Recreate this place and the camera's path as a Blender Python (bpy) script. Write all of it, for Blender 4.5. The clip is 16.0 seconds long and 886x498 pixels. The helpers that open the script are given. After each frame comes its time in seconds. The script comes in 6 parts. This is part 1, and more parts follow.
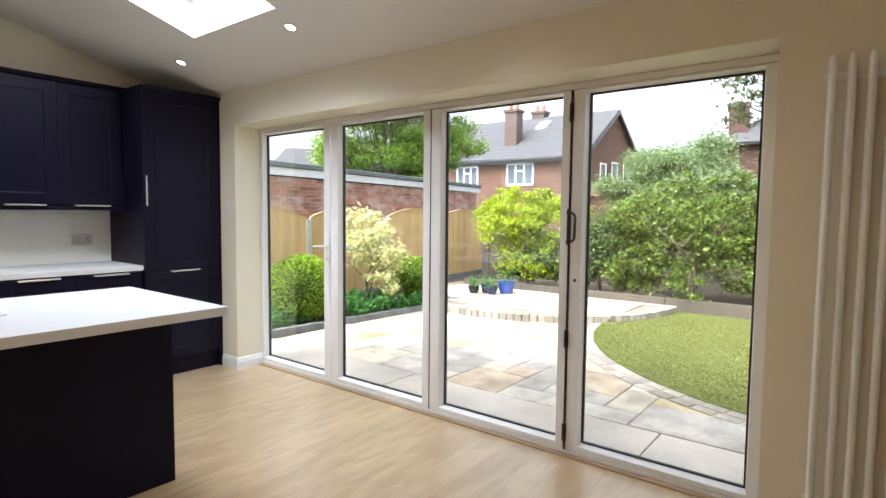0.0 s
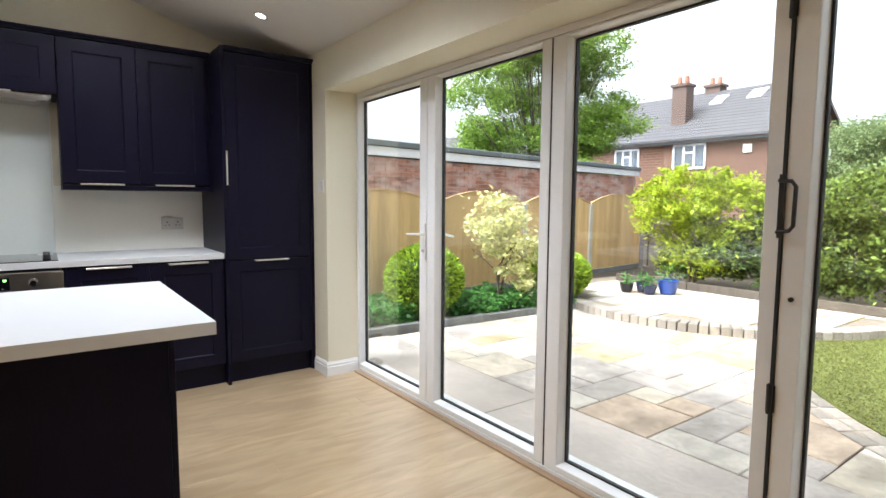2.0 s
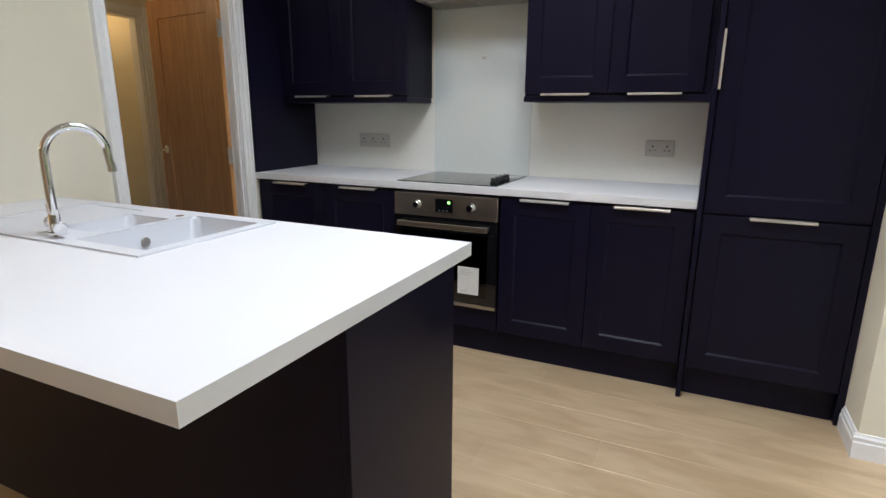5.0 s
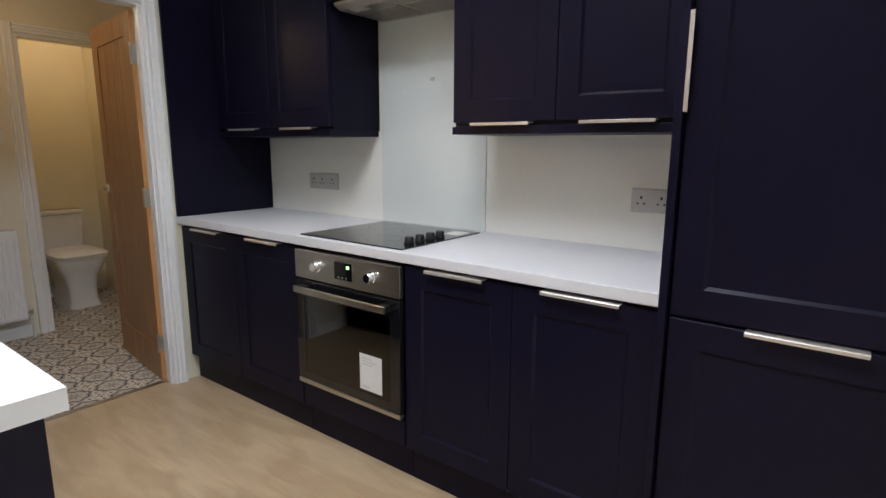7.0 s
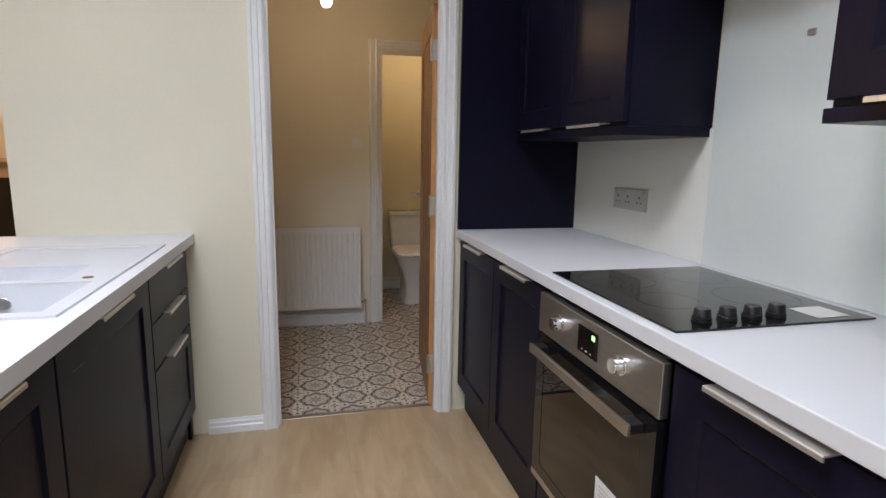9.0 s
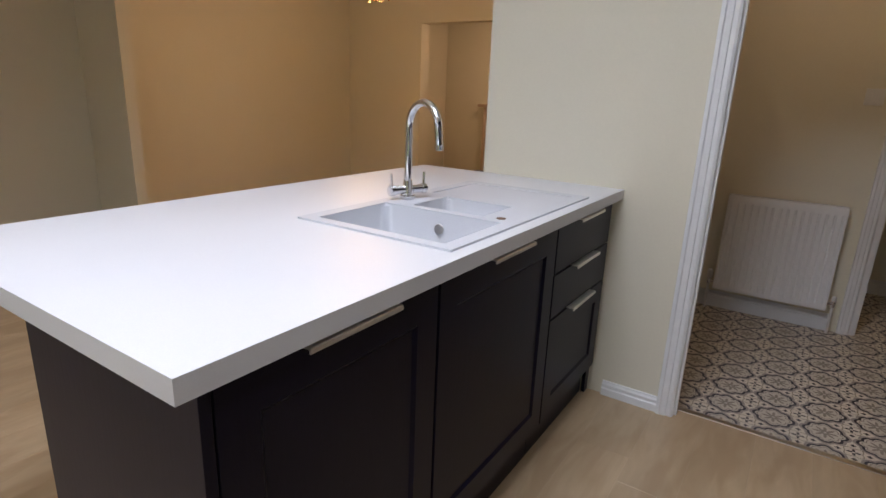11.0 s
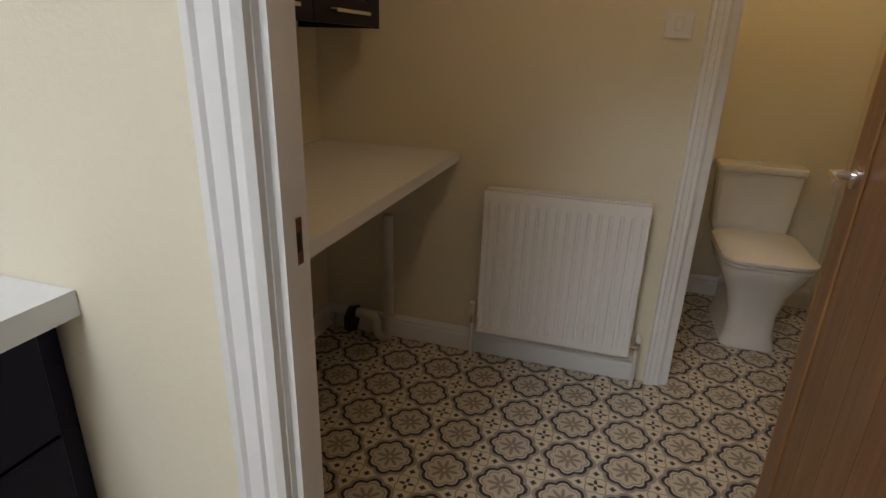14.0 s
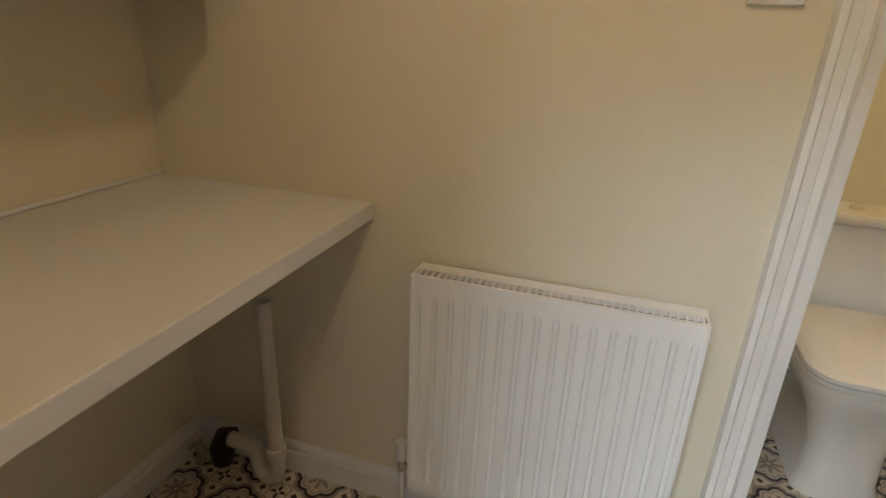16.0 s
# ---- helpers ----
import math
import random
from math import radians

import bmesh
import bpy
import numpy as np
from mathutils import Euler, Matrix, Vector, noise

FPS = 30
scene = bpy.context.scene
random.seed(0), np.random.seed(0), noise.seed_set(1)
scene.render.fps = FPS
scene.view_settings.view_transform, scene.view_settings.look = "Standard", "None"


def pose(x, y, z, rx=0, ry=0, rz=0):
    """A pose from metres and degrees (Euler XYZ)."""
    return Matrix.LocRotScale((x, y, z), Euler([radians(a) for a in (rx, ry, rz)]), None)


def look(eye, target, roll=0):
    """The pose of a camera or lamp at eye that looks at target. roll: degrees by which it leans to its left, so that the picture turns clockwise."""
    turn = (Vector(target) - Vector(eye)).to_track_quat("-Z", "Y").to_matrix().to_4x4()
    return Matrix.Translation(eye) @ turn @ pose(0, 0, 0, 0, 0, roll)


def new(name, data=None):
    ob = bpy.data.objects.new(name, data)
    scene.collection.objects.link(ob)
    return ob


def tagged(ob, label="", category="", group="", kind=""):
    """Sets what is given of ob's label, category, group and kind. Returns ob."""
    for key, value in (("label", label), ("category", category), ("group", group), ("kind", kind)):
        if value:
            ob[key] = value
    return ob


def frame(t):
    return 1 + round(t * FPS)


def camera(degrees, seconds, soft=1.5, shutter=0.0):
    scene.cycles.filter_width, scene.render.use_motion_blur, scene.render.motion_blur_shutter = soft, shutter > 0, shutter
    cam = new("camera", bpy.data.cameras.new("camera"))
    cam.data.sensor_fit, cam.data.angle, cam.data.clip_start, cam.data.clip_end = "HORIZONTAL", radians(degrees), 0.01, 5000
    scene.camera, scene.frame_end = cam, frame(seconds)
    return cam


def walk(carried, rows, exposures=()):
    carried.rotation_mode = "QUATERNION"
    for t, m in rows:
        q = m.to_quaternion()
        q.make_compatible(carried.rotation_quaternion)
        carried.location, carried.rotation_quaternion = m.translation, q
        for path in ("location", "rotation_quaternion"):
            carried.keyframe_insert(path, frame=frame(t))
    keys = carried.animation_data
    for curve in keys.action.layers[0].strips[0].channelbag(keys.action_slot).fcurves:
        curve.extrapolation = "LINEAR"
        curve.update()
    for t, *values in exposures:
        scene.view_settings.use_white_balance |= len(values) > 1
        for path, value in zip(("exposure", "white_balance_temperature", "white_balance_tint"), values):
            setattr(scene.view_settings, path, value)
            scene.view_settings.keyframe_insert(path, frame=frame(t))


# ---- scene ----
cam = camera(78.1, 16.0)
PATH = [
    (0, (-0.048, 1.072, 1.35), (-1.269, 2.65, 1.219), 0.6),
    (0.5, (-0.096, 1.36, 1.343), (-1.254, 2.986, 1.205), 0.5),
    (1, (-0.217, 1.591, 1.318), (-1.413, 3.188, 1.171), 0.6),
    (1.5, (-0.393, 1.79, 1.315), (-1.784, 3.218, 1.15), 0.6),
    (2, (-0.579, 1.993, 1.291), (-2.186, 3.17, 1.114), 0.4),
    (2.5, (-0.788, 2.185, 1.293), (-2.608, 2.989, 1.101), 0.3),
    (3, (-1.033, 2.365, 1.297), (-2.971, 2.816, 1.091), 0.1),
    (3.5, (-1.246, 2.564, 1.309), (-3.229, 2.679, 1.078), 0.1),
    (4, (-1.447, 2.714, 1.271), (-3.408, 2.469, 0.966), 0.1),
    (6.3, (-2.553, 3.286, 1.295), (-4.089, 2.113, 0.779), 0.0),
    (6.5, (-2.682, 3.329, 1.288), (-4.232, 2.152, 0.827), 0.0),
    (7, (-3.0, 3.36, 1.299), (-4.567, 2.174, 0.929), 0.3),
    (7.5, (-3.303, 3.308, 1.308), (-4.849, 2.089, 0.956), 0.1),
    (8, (-3.51, 3.211, 1.274), (-4.924, 1.836, 0.941), 0.7),
    (8.5, (-3.678, 3.088, 1.277), (-4.706, 1.406, 0.939), 0.8),
    (9, (-3.759, 2.97, 1.272), (-4.236, 1.057, 0.931), 1.0),
    (9.5, (-3.811, 2.901, 1.275), (-3.705, 0.936, 0.919), 1.4),
    (10, (-3.85, 2.882, 1.278), (-3.152, 1.047, 0.894), 1.3),
    (10.2, (-3.859, 2.877, 1.272), (-2.975, 1.13, 0.867), 1.2),
    (12.3, (-3.949, 2.07, 1.264), (-2.875, 0.53, 0.575), 1.6),
    (12.5, (-3.975, 1.941, 1.262), (-2.997, 0.334, 0.585), 1.4),
    (13, (-3.987, 1.612, 1.252), (-3.24, -0.114, 0.569), 1.9),
    (13.5, (-4.012, 1.293, 1.237), (-3.405, -0.497, 0.564), 1.8),
    (14, (-3.964, 0.985, 1.252), (-3.419, -0.813, 0.551), 1.8),
    (14.5, (-3.936, 0.738, 1.197), (-3.343, -1.056, 0.524), 2.1),
    (15, (-3.924, 0.537, 1.221), (-3.273, -1.216, 0.512), 1.7),
    (15.5, (-3.934, 0.301, 1.223), (-3.28, -1.45, 0.512), 1.8),
    (16, (-3.917, 0.027, 1.232), (-3.351, -1.746, 0.499), 2.3),
]


walk(cam, [(t, look(eye, target, roll)) for t, eye, target, roll in PATH],
     [(0, 1.15, 5850, 11), (2, 1.02, 5900, 11), (3.5, 0.95, 5950, 11), (4, 0.95, 5900, 11), (7, 1.05, 5950, 14), (7.5, 1.35, 5950, 13), (8, 1.3, 6000, 14), (9.5, 0.92, 5850, 17), (10, 0.72, 5850, 18), (12.5, 0.7, 5850, 17), (13.5, 0.87, 5900, 15), (14, 1.1, 6200, 12), (14.5, 1.5, 6600, 13), (15, 1.95, 6450, 12), (15.5, 2.25, 6150, 9), (16, 2.15, 5750, 7)])

# ---- world, sun, exposure ----
world = bpy.data.worlds.new("world")
scene.world = world
world.use_nodes = True
wn, wl = world.node_tree.nodes, world.node_tree.links
wn.clear()
sky = wn.new("ShaderNodeTexSky")
sky.sky_type, sky.sun_disc, sky.sun_elevation, sky.sun_rotation = "NISHITA", False, radians(52), radians(200)
sky.air_density, sky.dust_density, sky.ozone_density = 1.0, 6.0, 1.0
cloud = wn.new("ShaderNodeHueSaturation")
cloud.inputs["Saturation"].default_value = 0.12
cloud.inputs["Value"].default_value = 2.3
wbg, wout = wn.new("ShaderNodeBackground"), wn.new("ShaderNodeOutputWorld")
wbg.inputs["Strength"].default_value = 0.15
wl.new(sky.outputs[0], cloud.inputs["Color"])
wl.new(cloud.outputs[0], wbg.inputs["Color"])
wl.new(wbg.outputs[0], wout.inputs["Surface"])


def lamp(name, kind, m, energy, color, size=0.1, size_y=None, angle=None):
    d = bpy.data.lights.new(name, kind)
    d.energy, d.color = energy, color
    if kind == "AREA":
        d.size = size
        if size_y:
            d.shape, d.size_y = "RECTANGLE", size_y
    elif kind == "SUN":
        d.angle = radians(angle)
    else:
        d.shadow_soft_size = size
    ob = new(name, d)
    ob.matrix_world = m
    return ob


lamp("sun", "SUN", look((0, 0, 10), (-2.1, 5.8, 0), 0), 1.4, (1.0, 0.96, 0.9), angle=14)


# ---- materials ----
def srgb(r, g, b):
    return tuple((c / 255 / 12.92 if c <= 10 else ((c / 255 + 0.055) / 1.055) ** 2.4) for c in (r, g, b)) + (1,)


def surface(name, color, rough=0.5, metal=0.0, grain=None, coarse=None, bump=0.0, bump_scale=60, spread=0.0, coat=0.0, spec=0.5, space="Object", stretch=(1, 1, 1)):
    """grain and coarse: (scale, amount) of fine and broad changes of tone; spread: change of tone from piece to piece."""
    m = bpy.data.materials.new(name)
    m.use_nodes = True
    n, l = m.node_tree.nodes, m.node_tree.links
    b = n["Principled BSDF"]
    b.inputs["Roughness"].default_value = rough
    b.inputs["Metallic"].default_value = metal
    b.inputs["Specular IOR Level"].default_value = spec
    b.inputs["Coat Weight"].default_value = coat
    co, mp = n.new("ShaderNodeTexCoord"), n.new("ShaderNodeMapping")
    mp.inputs["Scale"].default_value = stretch
    if space == "World":
        g = n.new("ShaderNodeNewGeometry")
        l.new(g.outputs["Position"], mp.inputs["Vector"])
    else:
        l.new(co.outputs["Object"], mp.inputs["Vector"])
    rgb = n.new("ShaderNodeRGB")
    rgb.outputs[0].default_value = (*color[:3], 1)
    out = rgb.outputs[0]
    for k, pair in enumerate((coarse, grain)):
        if not pair:
            continue
        t = n.new("ShaderNodeTexNoise")
        t.inputs["Scale"].default_value, t.inputs["Detail"].default_value = pair[0], 5 if k else 3
        l.new(mp.outputs[0], t.inputs["Vector"])
        r = n.new("ShaderNodeMapRange")
        r.inputs["From Min"].default_value, r.inputs["From Max"].default_value = 0.3, 0.7
        r.inputs["To Min"].default_value, r.inputs["To Max"].default_value = 1 - pair[1], 1 + pair[1]
        l.new(t.outputs[0], r.inputs["Value"])
        v = n.new("ShaderNodeVectorMath")
        v.operation = "SCALE"
        l.new(out, v.inputs[0])
        l.new(r.outputs[0], v.inputs["Scale"])
        out = v.outputs[0]
    if spread:
        o = n.new("ShaderNodeObjectInfo")
        r = n.new("ShaderNodeMapRange")
        r.inputs["To Min"].default_value, r.inputs["To Max"].default_value = 1 - spread, 1 + spread
        l.new(o.outputs["Random"], r.inputs["Value"])
        v = n.new("ShaderNodeVectorMath")
        v.operation = "SCALE"
        l.new(out, v.inputs[0])
        l.new(r.outputs[0], v.inputs["Scale"])
        out = v.outputs[0]
    l.new(out, b.inputs["Base Color"])
    if bump:
        t = n.new("ShaderNodeTexNoise")
        t.inputs["Scale"].default_value, t.inputs["Detail"].default_value = bump_scale, 4
        l.new(mp.outputs[0], t.inputs["Vector"])
        bp = n.new("ShaderNodeBump")
        bp.inputs["Strength"].default_value, bp.inputs["Distance"].default_value = 1.0, bump
        l.new(t.outputs[0], bp.inputs["Height"])
        l.new(bp.outputs[0], b.inputs["Normal"])
    return m


def glowing(name, color, strength):
    m = bpy.data.materials.new(name)
    m.use_nodes = True
    b = m.node_tree.nodes["Principled BSDF"]
    b.inputs["Base Color"].default_value = (0.8, 0.8, 0.8, 1)
    b.inputs["Emission Color"].default_value = (*color, 1)
    b.inputs["Emission Strength"].default_value = strength
    return m


def clear_glass(name, tint=(1, 1, 1), rough=0.0, gloss=1.0):
    m = bpy.data.materials.new(name)
    m.use_nodes = True
    n, l = m.node_tree.nodes, m.node_tree.links
    n.clear()
    out, mix, tr, gl, fr, pw = (n.new(k) for k in ("ShaderNodeOutputMaterial", "ShaderNodeMixShader", "ShaderNodeBsdfTransparent", "ShaderNodeBsdfGlossy", "ShaderNodeLayerWeight", "ShaderNodeMath"))
    tr.inputs["Color"].default_value = (*tint, 1)
    gl.inputs["Roughness"].default_value = rough
    fr.inputs["Blend"].default_value = 0.5
    pw.operation = "POWER"
    pw.inputs[1].default_value = 4.0
    l.new(fr.outputs["Facing"], pw.inputs[0])
    sc = n.new("ShaderNodeMath")
    sc.operation = "MULTIPLY_ADD"
    sc.inputs[1].default_value = 0.75 * gloss
    sc.inputs[2].default_value = 0.05 * gloss
    l.new(pw.outputs[0], sc.inputs[0])
    l.new(sc.outputs[0], mix.inputs[0])
    l.new(tr.outputs[0], mix.inputs[1])
    l.new(gl.outputs[0], mix.inputs[2])
    l.new(mix.outputs[0], out.inputs["Surface"])
    return m


M_WALL = surface("cream wall paint", (0.735, 0.687, 0.545), 0.75, grain=(90, 0.012), coarse=(1.1, 0.025), bump=0.0004, bump_scale=180, space="World")
M_CEIL = surface("white ceiling paint", (0.78, 0.77, 0.74), 0.85, grain=(80, 0.01), coarse=(0.9, 0.02), bump=0.0003, bump_scale=160, space="World")
M_TRIM = surface("white gloss paint", (0.8, 0.8, 0.79), 0.28, grain=(30, 0.015), coarse=(3, 0.02), bump=0.0003, bump_scale=25)
M_UPVC = surface("white plastic frame", (0.78, 0.78, 0.77), 0.3, grain=(40, 0.01), coarse=(2, 0.02))
M_GASKET = surface("black rubber gasket", (0.015, 0.015, 0.016), 0.6, grain=(60, 0.1))
M_NAVY = surface("dark navy cabinet paint", (0.0068, 0.0060, 0.0175), 0.36, grain=(120, 0.08), coarse=(4, 0.10), bump=0.00015, bump_scale=90, stretch=(1, 1, 0.12), spec=0.15)
M_TOP = surface("white laminate worktop", (0.70, 0.705, 0.715), 0.42, grain=(400, 0.02), coarse=(3, 0.015))
M_STEEL = surface("brushed steel", (0.55, 0.53, 0.50), 0.3, 1.0, grain=(150, 0.06), bump=0.0001, bump_scale=200, stretch=(1, 0.05, 1))
M_CHROME = surface("chrome", (0.8, 0.8, 0.82), 0.07, 1.0, grain=(20, 0.02))
M_BLACKGLASS = surface("black glass", (0.006, 0.006, 0.007), 0.06, grain=(20, 0.1), coat=0.3)
M_BLACK = surface("black plastic", (0.012, 0.012, 0.013), 0.35, grain=(60, 0.1))
M_SPLASH = surface("off white splash panel", (0.84, 0.83, 0.76), 0.3, grain=(60, 0.01), coarse=(2, 0.015))
M_SPLASHGLASS = surface("pale glass splashback", (0.76, 0.80, 0.76), 0.08, grain=(50, 0.01), coarse=(2, 0.015), coat=0.5)
M_PLATE = surface("white moulded plastic", (0.74, 0.73, 0.70), 0.3, grain=(60, 0.02))
M_PLATEGREY = surface("satin nickel plate", (0.58, 0.57, 0.54), 0.38, 0.15, grain=(90, 0.05))
M_SINK = surface("white composite sink", (0.61, 0.625, 0.65), 0.5, grain=(300, 0.03), coarse=(4, 0.02))
M_CERAMIC = surface("white glazed ceramic", (0.80, 0.80, 0.78), 0.08, grain=(20, 0.01), coat=0.5)
M_RAD = surface("white radiator enamel", (0.85, 0.855, 0.85), 0.25, grain=(50, 0.012), coarse=(3, 0.015))
M_PIPE = surface("white waste pipe", (0.62, 0.60, 0.55), 0.4, grain=(40, 0.05))
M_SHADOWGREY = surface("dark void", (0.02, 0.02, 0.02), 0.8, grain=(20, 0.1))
M_GLASS = clear_glass("window glass", (0.97, 0.985, 0.975), gloss=1.1)
M_OVENGLASS = clear_glass("oven door glass", (0.24, 0.18, 0.14), gloss=1.5)


def wood(name, a, b, rough, axis_scale, knots=0.0, spread=0.06, space="Object"):
    m = surface(name, a, rough, grain=(14, 0.06), coarse=(2.2, 0.08), bump=0.0002, bump_scale=40, spread=spread, stretch=axis_scale, space=space)
    n, l = m.node_tree.nodes, m.node_tree.links
    bs = n["Principled BSDF"]
    src = bs.inputs["Base Color"].links[0].from_socket
    t = n.new("ShaderNodeTexNoise")
    t.inputs["Scale"].default_value, t.inputs["Detail"].default_value, t.inputs["Distortion"].default_value = 5.0, 6, 0.8
    mp = [x for x in n if x.type == "MAPPING"][0]
    l.new(mp.outputs[0], t.inputs["Vector"])
    r = n.new("ShaderNodeMapRange")
    r.inputs["From Min"].default_value, r.inputs["From Max"].default_value = 0.42, 0.62
    r.inputs["To Max"].default_value = 0.75
    l.new(t.outputs[0], r.inputs["Value"])
    x = n.new("ShaderNodeMix")
    x.data_type = "RGBA"
    x.inputs["B"].default_value = (*b, 1)
    l.new(r.outputs[0], x.inputs["Factor"])
    l.new(src, x.inputs["A"])
    l.new(x.outputs["Result"], bs.inputs["Base Color"])
    return m


M_FLOOR = wood("pale oak laminate", (0.49, 0.367, 0.225), (0.39, 0.273, 0.155), 0.28, (2.2, 0.5, 2.2), spread=0.06, space="World")
M_OAK = wood("oak veneer", (0.33, 0.175, 0.07), (0.25, 0.125, 0.045), 0.45, (9, 9, 0.8))
M_PINE = wood("pine lipping", (0.54, 0.28, 0.10), (0.42, 0.20, 0.07), 0.45, (9, 9, 1.2))
M_SILL = wood("oak threshold strip", (0.36, 0.25, 0.15), (0.28, 0.18, 0.1), 0.45, (1, 12, 12))


# ---- mesh helpers ----
def box(bm, x0, x1, y0, y1, z0, z1, bevel=0.0):
    x0, x1, y0, y1, z0, z1 = min(x0, x1), max(x0, x1), min(y0, y1), max(y0, y1), min(z0, z1), max(z0, z1)
    v = [bm.verts.new(p) for p in ((x0, y0, z0), (x1, y0, z0), (x1, y1, z0), (x0, y1, z0), (x0, y0, z1), (x1, y0, z1), (x1, y1, z1), (x0, y1, z1))]
    f = [bm.faces.new([v[i] for i in q]) for q in ((3, 2, 1, 0), (4, 5, 6, 7), (0, 1, 5, 4), (1, 2, 6, 5), (2, 3, 7, 6), (3, 0, 4, 7))]
    if bevel:
        edges = {e for q in f for e in q.edges}
        bmesh.ops.bevel(bm, geom=list(edges), offset=bevel, segments=2, profile=0.5, affect="EDGES", clamp_overlap=True)


def B(*a, bevel=0.0):
    bm = bmesh.new()
    box(bm, *a, bevel=bevel)
    return bm


def rings(bm, loops, closed=True, cap0=True, cap1=True):
    """Skin a row of loops of points, each with as many points as the others."""
    rows = [[bm.verts.new(p) for p in lp] for lp in loops]
    n = len(rows[0])
    for a, b in zip(rows, rows[1:]):
        for i in range(n if closed else n - 1):
            j = (i + 1) % n
            bm.faces.new((a[i], a[j], b[j], b[i]))
    if cap0:
        bm.faces.new(rows[0][::-1])
    if cap1:
        bm.faces.new(rows[-1])


def tube(bm, pts, r, n=12, caps=True):
    """A round tube along points; r a number or one for each point."""
    pts = [Vector(p) for p in pts]
    rs = r if isinstance(r, (list, tuple)) else [r] * len(pts)
    loops, up = [], None
    for i, p in enumerate(pts):
        d = (pts[min(i + 1, len(pts) - 1)] - pts[max(i - 1, 0)]).normalized()
        if up is None:
            up = Vector((0, 0, 1)) if abs(d.z) < 0.9 else Vector((1, 0, 0))
        s = d.cross(up).normalized()
        up = s.cross(d).normalized()
        loops.append([p + (s * math.cos(a) + up * math.sin(a)) * rs[i] for a in [2 * math.pi * k / n for k in range(n)]])
    rings(bm, loops, cap0=caps, cap1=caps)


def cyl(bm, c, axis, r, h, n=24, r2=None, bevel=0.0):
    """A round bar from c along axis 'x', 'y' or 'z', h long."""
    a = {"x": Vector((1, 0, 0)), "y": Vector((0, 1, 0)), "z": Vector((0, 0, 1))}[axis]
    r2 = r if r2 is None else r2
    e = min(bevel, abs(h) / 3) * (1 if h > 0 else -1)
    if bevel:
        steps = [(0, r - bevel), (e, r), (h - e, r2), (h, r2 - bevel)]
    else:
        steps = [(0, r), (h, r2)]
    s = Vector((0, 0, 1)) if axis != "z" else Vector((1, 0, 0))
    q = a.cross(s)
    rings(bm, [[Vector(c) + a * t + (s * math.cos(k * 2 * math.pi / n) + q * math.sin(k * 2 * math.pi / n)) * rr for k in range(n)] for t, rr in steps])


def extrude_profile(bm, pts2, axis, a, b):
    """pts2: a closed outline in the two other axes, in the order x, y, z."""
    def at(p, t):
        return {"x": (t, p[0], p[1]), "y": (p[0], t, p[1]), "z": (p[0], p[1], t)}[axis]
    rings(bm, [[at(p, a) for p in pts2], [at(p, b) for p in pts2]])


def mesh_of(bm, name, smooth=False):
    bmesh.ops.recalc_face_normals(bm, faces=bm.faces)
    me = bpy.data.meshes.new(name)
    bm.to_mesh(me)
    bm.free()
    if smooth:
        me.shade_smooth()
        me.set_sharp_from_angle(angle=radians(38))
    return me


def part(name, bm, material, parent=None, label="", smooth=False):
    me = mesh_of(bm, name, smooth)
    if material:
        me.materials.append(material)
    ob = new(name, me)
    if parent:
        ob.parent = parent
    return tagged(ob, label)


def thing(name, at, label, category, group="", kind=""):
    ob = new(name)
    ob.empty_display_size = 0.1
    ob.location = at
    return tagged(ob, label, category, group, kind)


def solid(name, bm, material, label, category, group="", kind="", at=(0, 0, 0), smooth=False):
    ob = part(name, bm, material, None, label, smooth)
    ob.location = at
    return tagged(ob, label, category, group, kind)


def structure(name, bm, material, label, category="", smooth=False):
    return solid(name, bm, material, label, category or name.split("_")[0], kind="structure", smooth=smooth)


def wall_with(name, axis, at0, at1, a0, a1, z0, z1, holes, material, label):
    """A wall from at0 to at1 thick across 'x' or 'y', a0 to a1 long, with holes (a0, a1, z0, z1)."""
    bm = bmesh.new()
    cuts = sorted({a0, a1, *[h[0] for h in holes], *[h[1] for h in holes]})
    for c0, c1 in zip(cuts, cuts[1:]):
        here = sorted((h[2], h[3]) for h in holes if h[0] <= c0 and h[1] >= c1)
        z = z0
        for h0, h1 in here + [(z1, z1)]:
            if h0 > z:
                (box(bm, at0, at1, c0, c1, z, h0) if axis == "x" else box(bm, c0, c1, at0, at1, z, h0))
            z = max(z, h1)
    bmesh.ops.remove_doubles(bm, verts=bm.verts, dist=1e-5)
    return structure(name, bm, material, label, "wall")


# ---- numbers of the house ----
XW, XE = -5.05, 1.10           # kitchen: inner faces
YS, YN = 0.48, 3.63
YS2 = 0.40                     # back of the wall between kitchen and utility
ZC = 2.40                      # flat ceilings
SLOPE, ZN = 0.30, 2.34         # pitched ceiling rises from the door wall
YB = 1.07                      # face of the beam
DX0, DX1, DZ = -4.385, -3.577, 1.99   # door to the utility room
OX0, OX1 = -2.63, 0.49         # wide opening to the dining room
RX0, RX1, RZ = -4.225, -0.352, 2.058   # opening of the folding doors
UX1 = -2.79                    # utility: east face
UY = -1.07                     # utility: south face
WY = -2.10                     # toilet: south face


def zc(y):
    return ZN + SLOPE * (YN - y)


